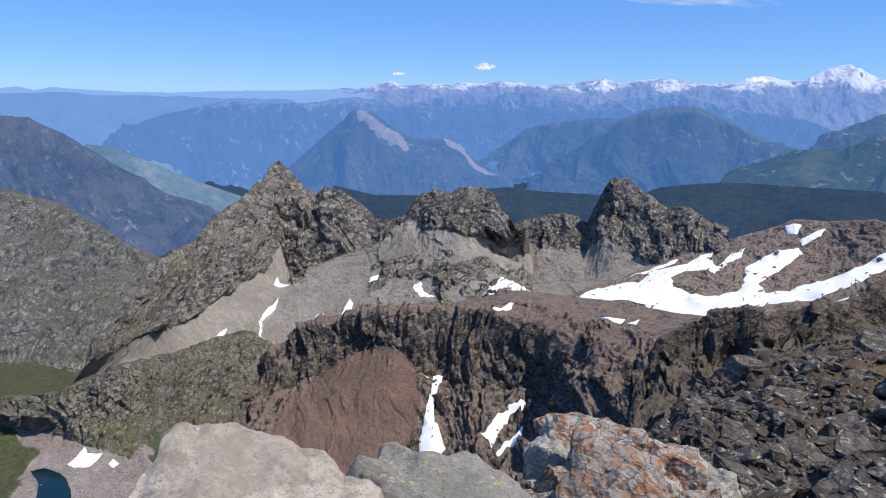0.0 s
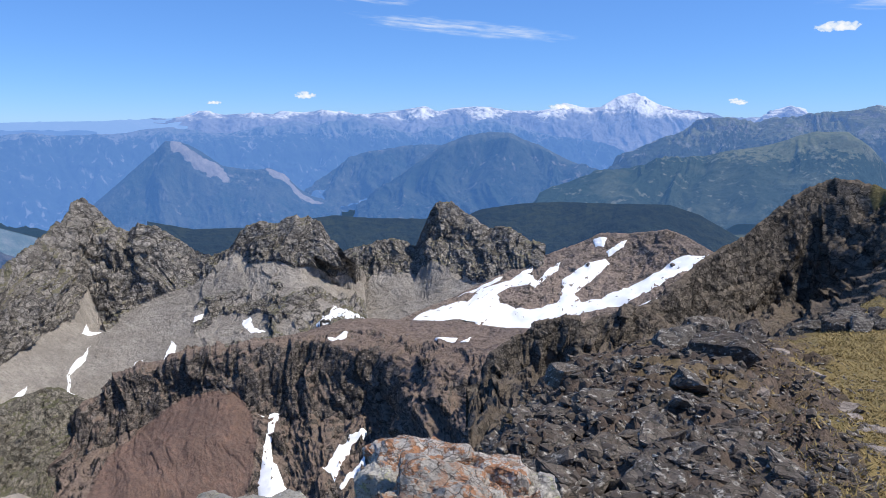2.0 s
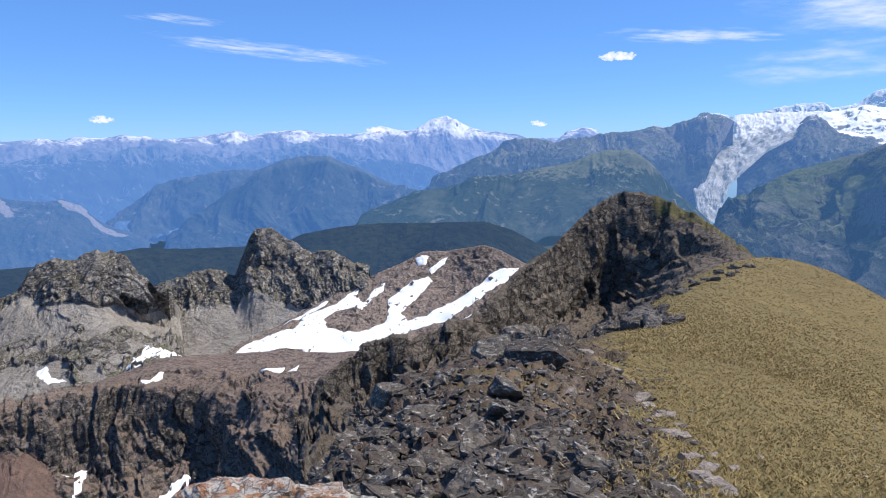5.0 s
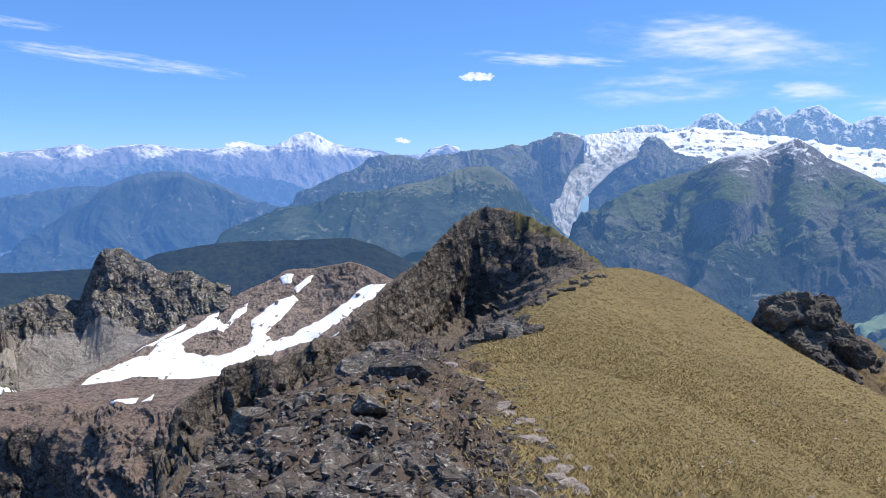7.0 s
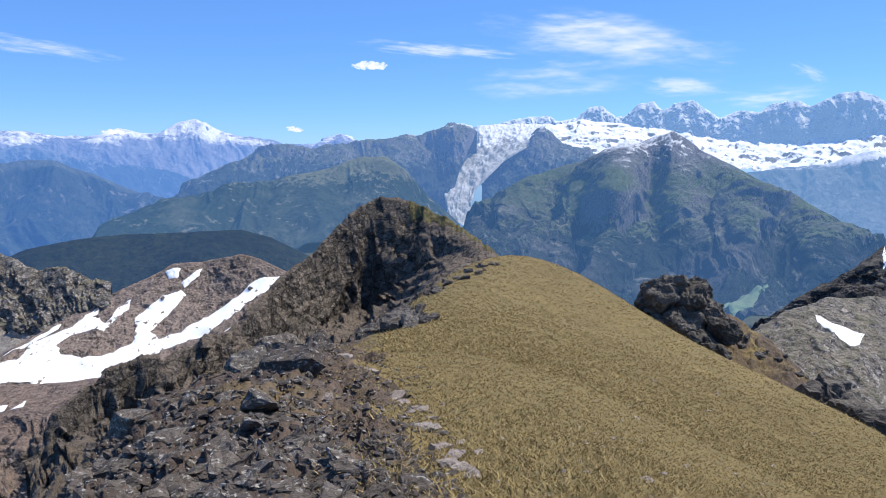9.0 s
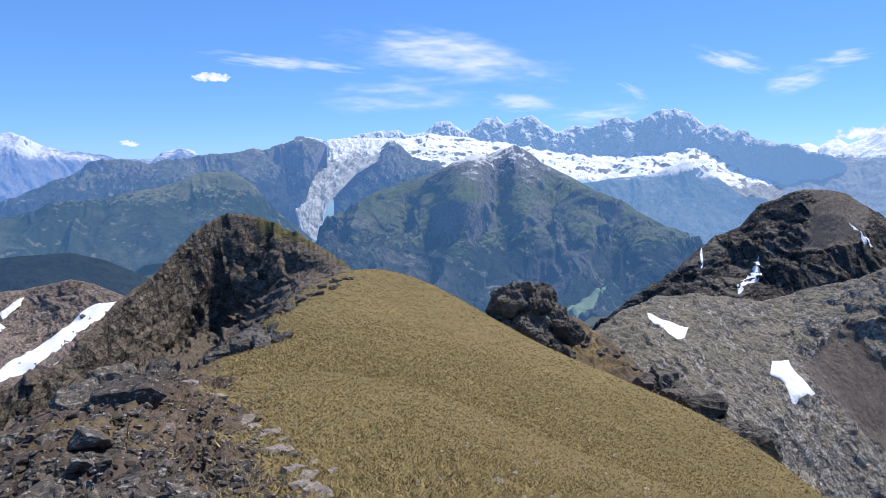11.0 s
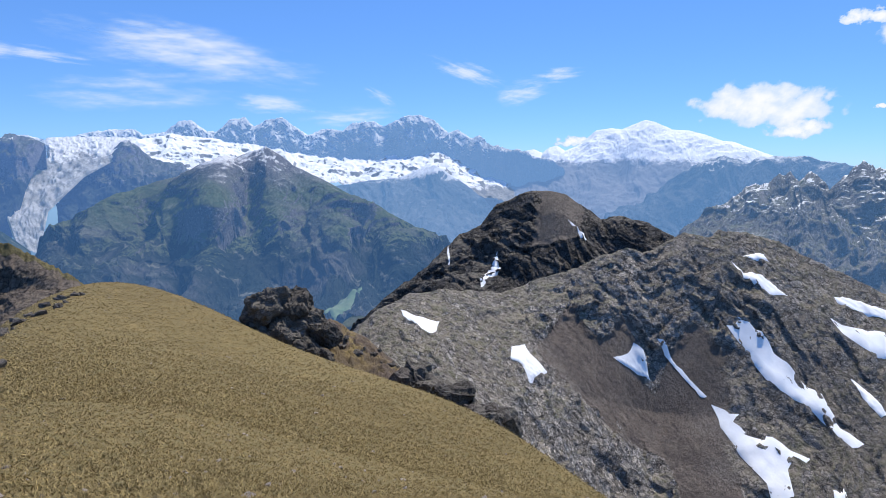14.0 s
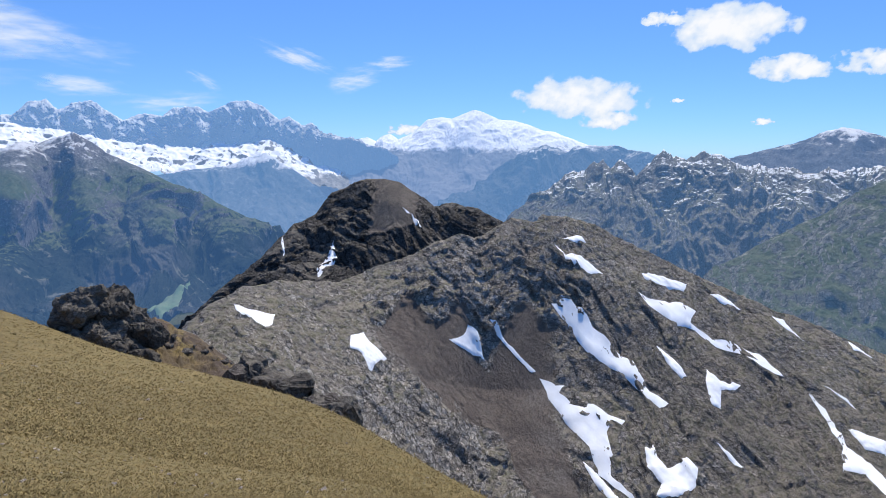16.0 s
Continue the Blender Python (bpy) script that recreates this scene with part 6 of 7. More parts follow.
# ---------------------------------------------------------------- snow and water
def snow_mat():
    m = bpy.data.materials.new("old_firn_snow")
    m.use_nodes = True
    nt = m.node_tree
    bsdf = nt.nodes["Principled BSDF"]
    bsdf.inputs["Roughness"].default_value = 0.6
    bsdf.inputs["Specular IOR Level"].default_value = 0.2
    n1, n2 = grain(nt, 0.06, 6, 0.6), grain(nt, 0.8, 6, 0.6)
    col = mix(nt, step(nt, n1, 0.4, 0.7), (0.92, 0.925, 0.93), (0.86, 0.855, 0.845))
    nt.links.new(mix(nt, step(nt, n2, 0.66, 0.8), col, (0.74, 0.72, 0.69)), bsdf.inputs["Base Color"])
    bp = nt.nodes.new("ShaderNodeBump")
    bp.inputs["Strength"].default_value, bp.inputs["Distance"].default_value = 0.2, 0.6
    nt.links.new(calc(nt, "ADD", n1, calc(nt, "MULTIPLY", n2, 0.4)), bp.inputs["Height"])
    nt.links.new(bp.outputs[0], bsdf.inputs["Normal"])
    return m


SNOW = snow_mat()
# nearly half of the meadow's colour is painted haze, as blue emission
MEADOW = land("hay_meadow", 40, (0.2, 0.28, 0.12), (0.24, 0.28, 0.14), haze_glow=0.45, haze_col=(0.12, 0.27, 0.5), bump=0.1, fleck=0.2)


def draped(name, outline, ob, mat, label, category, cell=4.0, ragged=2.0, lift=0.35, bulge=0.5, settle=False, **tags):
    """A sheet laid over the land inside an outline in plan, with a ragged edge; thicker away from the edge."""
    pts = np.array(outline, float)
    edge = []
    for a, b in zip(pts, np.roll(pts, -1, 0)):
        n = max(1, int(np.linalg.norm(b - a) / cell))
        edge += [a + (b - a) * k / n for k in range(n)]
    edge = np.array(edge)
    q = np.column_stack([edge / (cell * 2.2), np.zeros(len(edge))])
    edge = edge + ragged * np.column_stack([fractal(q + 3.3, 3), fractal(q + 9.1, 3)])
    lo, hi = edge.min(0), edge.max(0)
    gx, gy = np.meshgrid(np.arange(lo[0], hi[0], cell), np.arange(lo[1], hi[1], cell))
    inner = np.column_stack([gx.ravel(), gy.ravel()]) + np.random.RandomState(1).uniform(-0.3, 0.3, (gx.size, 2)) * cell
    e2 = np.roll(edge, -1, 0)
    cross = ((edge[None, :, 1] > inner[:, None, 1]) != (e2[None, :, 1] > inner[:, None, 1])) & (
        inner[:, None, 0] < (e2[:, 0] - edge[:, 0])[None] * (inner[:, None, 1] - edge[None, :, 1]) / ((e2[:, 1] - edge[:, 1])[None] + 1e-9) + edge[None, :, 0])
    inner = inner[cross.sum(1) % 2 == 1]
    gap = np.sqrt(((inner[:, None] - edge[None]) ** 2).sum(2)).min(1) if len(inner) else np.zeros(0)
    inner, gap = inner[gap > cell * 0.5], gap[gap > cell * 0.5]
    allp = [Vector(v) for v in np.concatenate([edge, inner])]
    n = len(edge)
    verts, _, faces, *_ = delaunay_2d_cdt(allp, [(k, (k + 1) % n) for k in range(n)], [list(range(n))], 1, 1e-4)
    co = []
    for v in verts:
        g = ground_at(v.x, v.y, ob)[0]
        d = math.sqrt(((edge - (v.x, v.y)) ** 2).sum(1).min())
        co.append([v.x, v.y, (-9999 if g is None else g) + lift * min(1, 0.3 + d / cell) + bulge * min(1, d / (3 * cell))])
    co = np.array(co)
    bad = co[:, 2] < -5000
    if bad.any():
        co[bad, 2] = co[~bad, 2].mean()
    if settle:
        near = [[] for _ in verts]
        for f in faces:
            for a, b in zip(f, f[1:] + f[:1]):
                near[a].append(b)
                near[b].append(a)
        z = co[:, 2].copy()
        for _ in range(6):
            z = np.array([0.4 * z[k] + 0.6 * np.mean(z[w]) if w else z[k] for k, w in enumerate(near)])
        rim = np.sqrt(((co[:, None, :2] - edge[None]) ** 2).sum(2)).min(1) < 0.05 * cell
        co[:, 2] = np.where(rim, co[:, 2], np.maximum(co[:, 2] - 0.4, z))
    me = bpy.data.meshes.new(name)
    me.from_pydata(co.tolist(), [], [list(f) for f in faces])
    me.polygons.foreach_set("use_smooth", [True] * len(me.polygons))
    me.update()
    if len(me.polygons) and me.polygons[0].normal.z < 0:
        me.flip_normals()
    me.materials.append(mat)
    return tagged(new(name, me), label, category, **tags)


draped("snow_patch", [(-446, 664), (-439, 709), (-422, 720), (-394.7, 733), (-403, 777), (-389.5, 772), (-366.6, 791), (-355.9, 826), (-358.5, 847), (-343.6, 805), (-326.2, 788), (-324.4, 821), (-316.8, 841), (-311, 814), (-319.2, 788), (-322.3, 770), (-338.8, 776), (-356.1, 768), (-365.5, 750), (-351.2, 733), (-341.3, 733), (-309.4, 728), (-292.9, 736), (-282.7, 754), (-297.3, 796), (-282.5, 826), (-257.5, 841), (-250.4, 836), (-259.9, 800), (-269.4, 764), (-256.5, 746), (-233.9, 758), (-208.8, 791), (-196, 796), (-190, 800), (-180, 818), (-168, 830), (-133.1, 834), (-155.7, 802), (-181.7, 763), (-202.5, 740), (-232.7, 732), (-265.5, 714), (-289.1, 692), (-313.1, 674), (-348.9, 660), (-381.7, 665), (-355.3, 680), (-362.7, 688), (-385.7, 684), (-404, 672)], bpy.data.objects["snow_hill"], SNOW, "wide old snowfield on the brown hill", "snow", 6.0, 3.6, lift=1.2, group="snow patches")
draped("snow_patch", [(-428, 750), (-385.3, 808), (-379.5, 790), (-421, 757)], bpy.data.objects["snow_hill"], SNOW, "wide old snowfield on the brown hill", "snow", 2.7, 1.6, lift=1.2, group="snow patches")
draped("snow_patch", [(-286.3, 875), (-268.3, 879), (-267.2, 862), (-278.8, 863)], bpy.data.objects["snow_hill"], SNOW, "wide old snowfield on the brown hill", "snow", 1.0, 0.6, lift=1.2, group="snow patches")
draped("snow_patch", [(-261.3, 854), (-241.8, 879), (-241.6, 864), (-255.6, 847)], bpy.data.objects["snow_hill"], SNOW, "wide old snowfield on the brown hill", "snow", 1.5, 0.9, lift=1.2, group="snow patches")
draped("snow_patch", [(-187, 730), (-164, 742), (-139.1, 777), (-139.9, 759), (-167.5, 729)], bpy.data.objects["snow_hill"], SNOW, "wide old snowfield on the brown hill", "snow", 2.2, 1.3, lift=1.2, group="snow patches")
draped("snow_patch", [(-330, 542), (-309.2, 551), (-305.7, 540), (-322.9, 534)], bpy.data.objects["cliff"], SNOW, "snow lying in a cliff gully", "snow", 1.1, 0.7, lift=1.8, settle=True, group="snow patches")
draped("snow_patch", [(-301.1, 540), (-295.7, 554), (-292.9, 542)], bpy.data.objects["cliff"], SNOW, "snow lying in a cliff gully", "snow", 1.0, 0.6, lift=1.8, settle=True, group="snow patches")
draped("snow_patch", [(-415, 484), (-415, 518), (-404, 501), (-408, 484)], bpy.data.objects["cliff"], SNOW, "snow lying in a cliff gully", "snow", 1.6, 0.9, lift=1.8, settle=True, group="snow patches")
draped("snow_patch", [(-383, 357.7), (-401, 376.1), (-409, 388.3), (-428, 418), (-434, 430), (-446, 422), (-443, 428), (-434, 438), (-432, 438), (-425, 422), (-414, 406), (-403, 396.7), (-377.8, 386.1), (-374.4, 369.3), (-378.4, 356.6)], bpy.data.objects["cliff"], SNOW, "snow lying in a cliff gully", "snow", 3.7, 2.2, lift=1.8, settle=True, group="snow patches")
draped("snow_patch", [(-353.7, 402), (-356.3, 423), (-354.4, 440), (-345, 453), (-340.4, 446), (-348.8, 437), (-344.7, 418), (-336.4, 397.3), (-343.4, 402)], bpy.data.objects["cliff"], SNOW, "snow lying in a cliff gully", "snow", 2.5, 1.5, lift=1.8, settle=True, group="snow patches")
draped("snow_patch", [(-330.3, 395.9), (-331.5, 413), (-332.3, 432), (-319.2, 418), (-326, 410), (-327.4, 395.4)], bpy.data.objects["cliff"], SNOW, "snow lying in a cliff gully", "snow", 1.7, 1.0, lift=1.8, settle=True, group="snow patches")
draped("snow_patch", [(-499, 561), (-503, 605), (-518, 618), (-521, 626), (-492, 598), (-452, 595), (-469, 575), (-490, 561)], bpy.data.objects["crag_range"], SNOW, "old snow patch lying in pale scree", "snow", 3.1, 1.9, group="snow patches")
draped("snow_patch", [(-587, 538), (-582, 547), (-565, 536), (-544, 534), (-558, 524), (-573, 530)], bpy.data.objects["crag_range"], SNOW, "old snow patch lying in pale scree", "snow", 2.0, 1.2, group="snow patches")
draped("snow_patch", [(-646, 521), (-640, 531), (-636, 521), (-640, 514)], bpy.data.objects["crag_range"], SNOW, "old snow patch lying in pale scree", "snow", 1.0, 0.6, group="snow patches")
draped("snow_patch", [(-743, 443), (-768, 464), (-750, 456), (-738, 465), (-738, 448), (-739, 439)], bpy.data.objects["crag_range"], SNOW, "old snow patch lying in pale scree", "snow", 1.4, 0.8, group="snow patches")
draped("snow_patch", [(-676, 391.4), (-696, 418), (-712, 432), (-676, 404), (-654, 373.8), (-629, 357.2), (-623, 358.6), (-630, 355), (-655, 371)], bpy.data.objects["crag_range"], SNOW, "old snow patch lying in pale scree", "snow", 4.0, 2.4, group="snow patches")
draped("snow_patch", [(-615, 453), (-636, 481), (-624, 477), (-602, 457), (-590, 445), (-601, 441)], bpy.data.objects["crag_range"], SNOW, "old snow patch lying in pale scree", "snow", 2.1, 1.3, group="snow patches")
draped("snow_patch", [(-615, 285.4), (-627, 300.5), (-646, 327.9), (-628, 313.6), (-617, 292.2)], bpy.data.objects["crag_range"], SNOW, "old snow patch lying in pale scree", "snow", 1.9, 1.2, group="snow patches")
draped("snow_patch", [(-639, 435), (-635, 442), (-625, 437), (-630, 427)], bpy.data.objects["crag_range"], SNOW, "old snow patch lying in pale scree", "snow", 1.0, 0.6, group="snow patches")
draped("snow_patch", [(-512, 129.1), (-528, 146.1), (-520, 145.3), (-508, 152.1), (-498, 139.8), (-505, 130.6)], bpy.data.objects["lake_basin"], SNOW, "snow patch near the tarn", "snow", 1.4, 0.8, group="snow patches")
draped("snow_patch", [(-491, 150.1), (-496, 155.2), (-486, 156), (-484, 150.8)], bpy.data.objects["lake_basin"], SNOW, "snow patch near the tarn", "snow", 1.0, 0.6, group="snow patches")
draped("snow_patch", [(189.8, 290.4), (195, 286), (210.2, 285.3), (199.1, 272.8), (191.9, 268.2), (190.4, 279.5), (187.2, 284.2)], bpy.data.objects["scree_ridge"], SNOW, "old snow patch on scree and slabs", "snow", 1.0, 0.6, lift=0.9, bulge=0.3, settle=True, group="snow patches")
draped("snow_patch", [(241.4, 263.2), (253.2, 264.9), (251.2, 260.6), (255.1, 249.7), (242, 245), (235.5, 242.5), (238.1, 251.3), (234.7, 256.1)], bpy.data.objects["scree_ridge"], SNOW, "old snow patch on scree and slabs", "snow", 1.0, 0.6, lift=0.9, bulge=0.3, settle=True, group="snow patches")
draped("snow_patch", [(313.6, 254.5), (326.3, 253.6), (333, 255.3), (336.7, 250.5), (332.8, 241.7), (322.7, 248.4)], bpy.data.objects["scree_ridge"], SNOW, "old snow patch on scree and slabs", "snow", 1.0, 0.6, lift=0.9, bulge=0.3, settle=True, group="snow patches")
draped("snow_patch", [(348, 251.3), (351.4, 245.7), (352.3, 237.6), (353.8, 229.8), (355.7, 219.1), (352.8, 220.5), (350.6, 234.1), (349.2, 244.1)], bpy.data.objects["scree_ridge"], SNOW, "old snow patch on scree and slabs", "snow", 1.5, 0.9, lift=0.9, bulge=0.3, settle=True, group="snow patches")
draped("snow_patch", [(355, 215.7), (358, 205.3), (363, 202.3), (355.8, 201.9), (355.7, 193.9), (359, 188.1), (364.3, 183.5), (365.4, 174.7), (368.1, 165), (363.6, 164.6), (363.4, 171.8), (354.2, 168.8), (343.4, 159.7), (333.2, 156.2), (331.3, 141.9), (329.3, 137.7), (328.9, 147.3), (329, 160.8), (338.8, 173.1), (343.5, 190.7), (348.7, 205.5)], bpy.data.objects["scree_ridge"], SNOW, "old snow patch on scree and slabs", "snow", 3.5, 2.1, lift=0.9, bulge=0.3, settle=True, group="snow patches")
draped("snow_patch", [(391.6, 230.7), (403, 226.3), (401, 229.7), (406, 215.4), (405, 201.8), (404, 188.9), (407, 178.2), (396.3, 161.9), (397.6, 149.5), (388.5, 152.8), (393.2, 171.5), (390.5, 185.8), (388.6, 201), (391.4, 217.4)], bpy.data.objects["scree_ridge"], SNOW, "old snow patch on scree and slabs", "snow", 3.7, 2.2, lift=0.9, bulge=0.3, settle=True, group="snow patches")
draped("snow_patch", [(435, 255.4), (432, 244.2), (447, 233.9), (447, 221), (433, 226), (428, 241.4)], bpy.data.objects["scree_ridge"], SNOW, "old snow patch on scree and slabs", "snow", 1.6, 0.9, lift=0.9, bulge=0.3, settle=True, group="snow patches")
draped("snow_patch", [(448, 256.1), (464, 248.2), (461, 242.6), (451, 247.7)], bpy.data.objects["scree_ridge"], SNOW, "old snow patch on scree and slabs", "snow", 1.0, 0.6, lift=0.9, bulge=0.3, settle=True, group="snow patches")
draped("snow_patch", [(479, 206.5), (487, 198.7), (501, 180.5), (490, 178.3), (477, 194.3), (476, 202.7)], bpy.data.objects["scree_ridge"], SNOW, "old snow patch on scree and slabs", "snow", 1.3, 0.8, lift=0.9, bulge=0.3, settle=True, group="snow patches")
draped("snow_patch", [(454, 196.8), (460, 186.7), (477, 174.8), (479, 165.3), (465, 163.8), (469, 149.4), (472, 143.1), (478, 122.2), (469, 103.7), (466, 108.2), (468, 130.2), (464, 143.9), (462, 160.6), (452, 171.1), (450, 186.8)], bpy.data.objects["scree_ridge"], SNOW, "old snow patch on scree and slabs", "snow", 4.2, 2.5, lift=0.9, bulge=0.3, settle=True, group="snow patches")
draped("snow_patch", [(429, 172.5), (430, 161.5), (421, 148.4), (417, 150.3), (419, 158.5)], bpy.data.objects["scree_ridge"], SNOW, "old snow patch on scree and slabs", "snow", 1.1, 0.7, lift=0.9, bulge=0.3, settle=True, group="snow patches")
draped("snow_patch", [(439, 142.3), (434, 133.1), (441, 121.4), (434, 122.6), (428, 129.1), (414, 124.4), (413, 129.9), (425, 137.8)], bpy.data.objects["scree_ridge"], SNOW, "old snow patch on scree and slabs", "snow", 1.3, 0.8, lift=0.9, bulge=0.3, settle=True, group="snow patches")
draped("snow_patch", [(357.9, 147.8), (362.7, 144.7), (354.7, 133.1), (368.6, 127.5), (365.9, 119.9), (354.3, 117.1), (342.1, 121.4), (335.5, 131), (343.9, 131.6), (347.9, 141.5)], bpy.data.objects["scree_ridge"], SNOW, "old snow patch on scree and slabs", "snow", 1.5, 0.9, lift=0.9, bulge=0.3, settle=True, group="snow patches")
draped("snow_patch", [(330, 171.7), (329.7, 164.6), (327, 152.9), (323.2, 144.4), (320.3, 149.5), (323.8, 161.3)], bpy.data.objects["scree_ridge"], SNOW, "old snow patch on scree and slabs", "snow", 1.2, 0.7, lift=0.9, bulge=0.3, settle=True, group="snow patches")
draped("snow_patch", [(509, 166.4), (516, 154.3), (513, 144.8), (506, 154.8)], bpy.data.objects["scree_ridge"], SNOW, "old snow patch on scree and slabs", "snow", 1.0, 0.6, lift=0.9, bulge=0.3, settle=True, group="snow patches")
draped("snow_patch", [(529, 120.2), (516, 103.7), (516, 100.7), (519, 115.5), (525, 126.8)], bpy.data.objects["scree_ridge"], SNOW, "old snow patch on scree and slabs", "snow", 1.2, 0.7, lift=0.9, bulge=0.3, settle=True, group="snow patches")
draped("snow_patch", [(479, 82.5), (480, 68.5), (475, 62.7), (478, 74)], bpy.data.objects["scree_ridge"], SNOW, "old snow patch on scree and slabs", "snow", 1.0, 0.6, lift=0.9, bulge=0.3, settle=True, group="snow patches")
draped("snow_patch", [(464, 87.3), (458, 76.4), (436, 59.9), (428, 47.4), (419, 38.5), (405, 36.4), (417, 48), (412, 57.9), (432, 61.9), (449, 74.4)], bpy.data.objects["scree_ridge"], SNOW, "old snow patch on scree and slabs", "snow", 2.7, 1.6, lift=0.9, bulge=0.3, settle=True, group="snow patches")
draped("snow_patch", [(451, 62.7), (458, 44.1), (444, 42.2), (441, 52.1)], bpy.data.objects["scree_ridge"], SNOW, "old snow patch on scree and slabs", "snow", 1.0, 0.6, lift=0.9, bulge=0.3, settle=True, group="snow patches")
draped("snow_patch", [(388.5, 118.4), (387, 110), (383.1, 101.1), (381.6, 105.2)], bpy.data.objects["scree_ridge"], SNOW, "old snow patch on scree and slabs", "snow", 1.0, 0.6, lift=0.9, bulge=0.3, settle=True, group="snow patches")
draped("snow_patch", [(544, 80.7), (540, 69.3), (539, 64), (534, 75.3)], bpy.data.objects["scree_ridge"], SNOW, "old snow patch on scree and slabs", "snow", 1.0, 0.6, lift=0.9, bulge=0.3, settle=True, group="snow patches")
draped("snow_patch", [(517, 683), (500, 656), (494, 651), (506, 671)], bpy.data.objects["dark_mountain"], SNOW, "thin snow strip on the dark mountain", "snow", 1.4, 0.9, group="snow patches")
draped("snow_patch", [(503, 603), (546, 623), (532, 601), (512, 599), (495, 590)], bpy.data.objects["dark_mountain"], SNOW, "thin snow strip on the dark mountain", "snow", 2.3, 1.4, group="snow patches")
draped("snow_patch", [(614, 573), (616, 561), (612, 564)], bpy.data.objects["dark_mountain"], SNOW, "thin snow strip on the dark mountain", "snow", 1.0, 0.6, group="snow patches")
draped("snow_patch", [(616, 560), (607, 535), (603, 542)], bpy.data.objects["dark_mountain"], SNOW, "thin snow strip on the dark mountain", "snow", 1.1, 0.7, group="snow patches")
draped("meadow", [(796, 1585), (860, 1620), (958, 1683), (937, 1627), (761, 1420)], bpy.data.objects["middle_mountain"], MEADOW, "pale green hay meadow on the valley floor", "meadow", 5.0, 2.0, lift=6.0)



def water():
    m = bpy.data.materials.new("dark_tarn_water")
    m.use_nodes = True
    bsdf = m.node_tree.nodes["Principled BSDF"]
    bsdf.inputs["Base Color"].default_value = (0.004, 0.02, 0.026, 1)
    bsdf.inputs["Roughness"].default_value = 0.12
    return m


tarn = [(-521.9, 107.6), (-519.9, 116.2), (-505.5, 121.4), (-492.5, 122.2), (-475.4, 119.8), (-450.1, 113.4), (-451.1, 103.6), (-467.3, 95.6), (-483.9, 101.4), (-496.3, 106.1)]
draped("tarn", tarn, bpy.data.objects["lake_basin"], water(), "small dark blue-green tarn in the basin", "lake", 3.0, 1.0, 0.6, 0.0, True)

# ---------------------------------------------------------------- clouds
def cloud_mat(name, soft, strength, scale=0.02, stretch=(1, 1, 1)):
    m = bpy.data.materials.new(name)
    m.use_nodes = True
    nt = m.node_tree
    nt.nodes.remove(nt.nodes["Principled BSDF"])
    at = nt.nodes.new("ShaderNodeAttribute")
    at.attribute_name = "zone"
    d = calc(nt, "ADD", at.outputs["Fac"], calc(nt, "MULTIPLY", calc(nt, "SUBTRACT", grain(nt, scale, 8, 0.62, stretch), 0.5), soft))
    fac = calc(nt, "MULTIPLY", step(nt, d, 0.05, 0.05 + soft), strength)
    # clouds shine by emission in place of sunlight: white cores, bluish edges
    glow, clear, ms = nt.nodes.new("ShaderNodeEmission"), nt.nodes.new("ShaderNodeBsdfTransparent"), nt.nodes.new("ShaderNodeMixShader")
    nt.links.new(mix(nt, step(nt, d, 0.2, 1.0), (0.62, 0.75, 0.93), (0.97, 0.97, 0.97)), glow.inputs[0])
    for a, b in ((fac, ms.inputs[0]), (clear.outputs[0], ms.inputs[1]), (glow.outputs[0], ms.inputs[2])):
        nt.links.new(a, b)
    nt.links.new(ms.outputs[0], nt.nodes["Material Output"].inputs[0])
    return m


PUFF, WISP = cloud_mat("cumulus_vapour", 0.35, 0.95), cloud_mat("cirrus_vapour", 0.9, 0.62, 0.006, (1, 1, 5))
FAINT = cloud_mat("thin_cirrus_vapour", 1.0, 0.5, 0.004, (1, 1, 5))


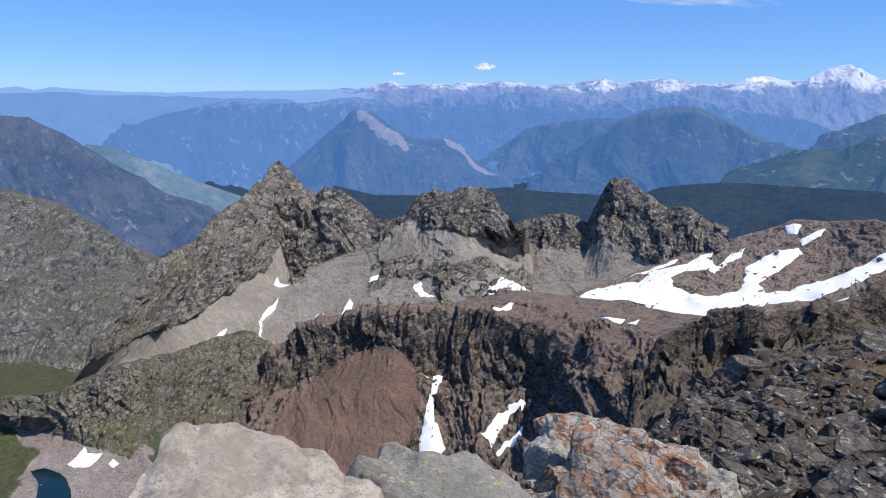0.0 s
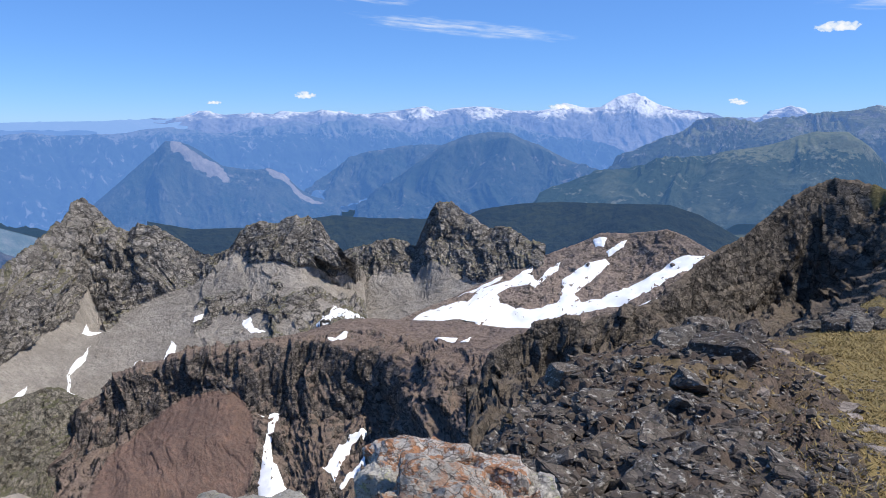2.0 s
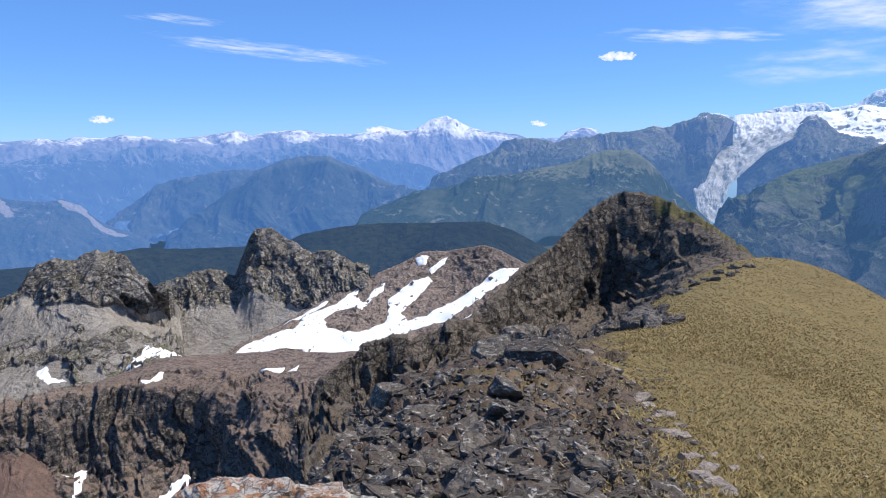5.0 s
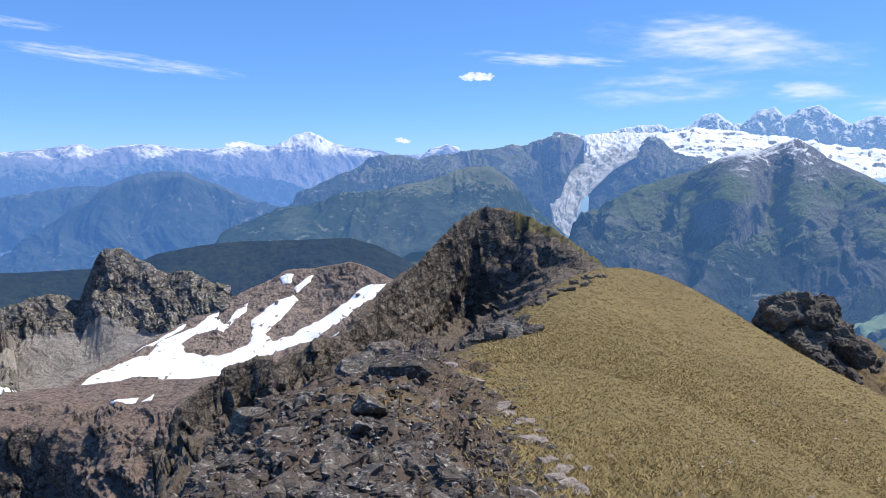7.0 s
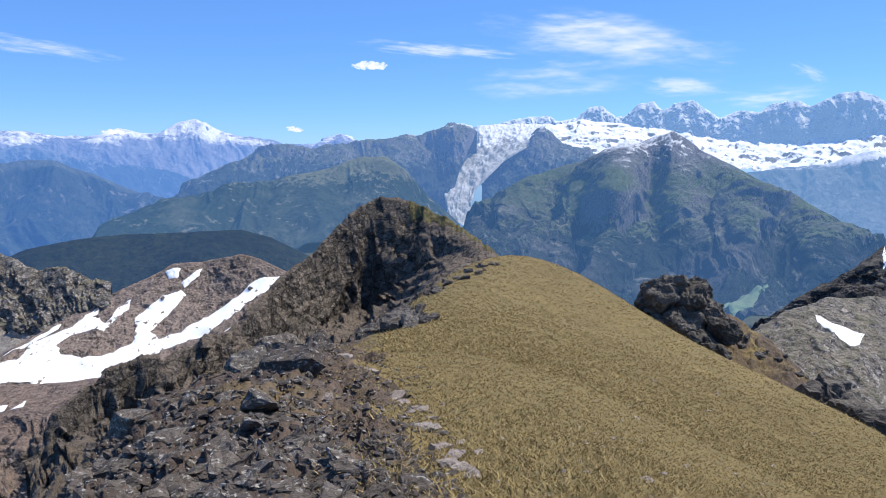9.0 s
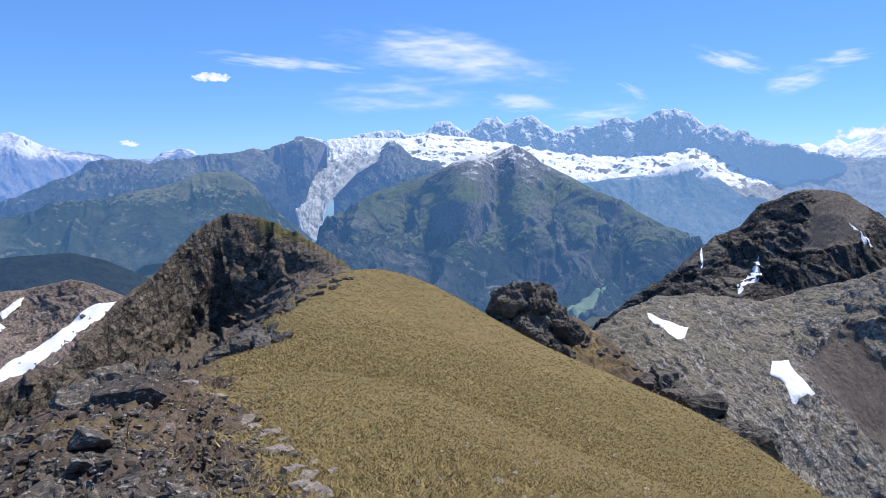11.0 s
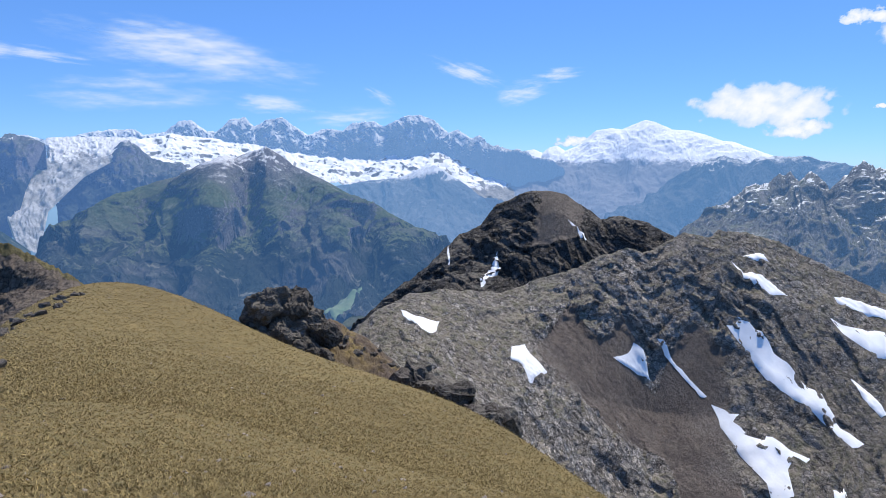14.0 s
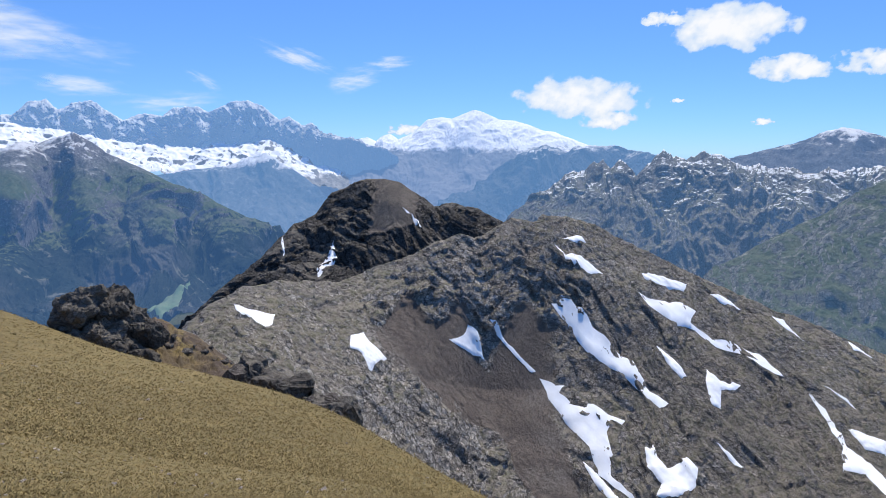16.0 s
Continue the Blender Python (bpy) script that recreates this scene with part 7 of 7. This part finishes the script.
def cloud(bearing, height, wide, tall, mat, label, tilt=0.0, seed=0, lean=0.0):
    """A far cloud round that bearing and height (degrees), of that width and height, bulging towards its middle."""
    nu, nv = (90, 46) if wide > 3 else (40, 24)
    s, t = np.meshgrid(np.linspace(-1, 1, nu), np.linspace(-1, 1, nv))
    wisp = mat is not PUFF
    q = np.stack([s.ravel() * (0.9 if wisp else 2.4) * min(3, max(1, wide / tall / 2)) + (0.6 * t.ravel() if wisp else 0), t.ravel() * (2.4 if wisp else 1.5), 0 * s.ravel() + seed * 3.1], -1)
    n = fractal(q, 5, 0.2 if wisp else 0.0, 0.55).reshape(s.shape)
    d = (1 - s ** 2 - t ** 2 * (1 if wisp else np.where(t < 0, 2.2, 1.0))) * (0.75 if wisp else 1.0) + n * (0.8 if wisp else 1.1) - 0.2
    d *= np.clip((1 - np.abs(s)) * 5, 0, 1) * np.clip((1 - np.abs(t)) * 4, 0, 1)
    c, k = math.cos(radians(tilt)), math.sin(radians(tilt))
    u, v = s * wide / 2, t * tall / 2 + lean * s * s
    B, H = np.radians(bearing + u * c - v * k), np.radians(height + u * k + v * c)
    R0 = 4750 - 60 * np.clip(d, 0, 1)
    P = np.stack([R0 * np.sin(B) * np.cos(H), R0 * np.cos(B) * np.cos(H), R0 * np.sin(H)], -1)
    ob = grid_mesh("cloud", P, mat, np.clip(d, 0, 2))
    bm = bmesh.new()
    bm.from_mesh(ob.data)
    bm.verts.ensure_lookup_table()
    dens = d.ravel()
    bmesh.ops.delete(bm, geom=[w for w in bm.verts if dens[w.index] < -0.02], context="VERTS")
    bm.to_mesh(ob.data)
    bm.free()
    ob.visible_shadow = False
    return tagged(ob, label, "cloud", "clouds")


for k, (b, h, w, t) in enumerate([(61.3, 4.1, 13, 4.6), (63.6, 2.5, 5, 2.4), (72.6, 9.0, 11, 4.8), (67.5, 10.0, 4.2, 1.7), (76.5, 6.0, 7.5, 2.8), (81.8, 6.2, 7, 2.6), (74.9, 2.3, 2, 0.8),
                               (68.8, 4.0, 1.3, 0.5), (-1.7, 6.4, 3.4, 1.0), (-7.6, 1.3, 1.1, 0.5), (-41.7, 1.9, 2.2, 0.8), (-48.6, 1.3, 1.4, 0.4), (47.3, 1.7, 3.6, 1.3), (-21.0, 1.0, 2.6, 0.8), (-8.0, 1.4, 1.2, 0.6)]):
    cloud(b, h, w, t, PUFF, "small white cumulus cloud in a blue sky", seed=k)
for k, (b, h, w, t, tilt, mat) in enumerate([(-29.0, 7.2, 21, 1.6, -5, WISP), (3.9, 7.7, 16, 1.6, -4, WISP), (15.9, 8.5, 22, 5.0, -8, FAINT), (13.1, 5.3, 17, 4.0, 2, FAINT), (23.3, 4.5, 8, 2.0, 0, FAINT),
                                         (-36.1, 9.3, 9, 1.0, -3, FAINT), (38.5, 7.4, 8, 2.0, -18, WISP), (43.1, 5.7, 5.5, 2.4, 12, WISP), (45.9, 7.0, 5, 1.6, 5, WISP), (31.6, 5.3, 3.5, 1.2, -25, FAINT), (23.2, 4.7, 8, 1.6, -4, FAINT),
                                         (16.6, 8.4, 15, 4.0, -4, FAINT), (19.0, 8.2, 19, 4.6, -11, FAINT), (29.0, 3.7, 10, 2.2, 4, FAINT)]):
    cloud(b, h, w, t, mat, "thin streak of white cirrus cloud", tilt, 40 + k)
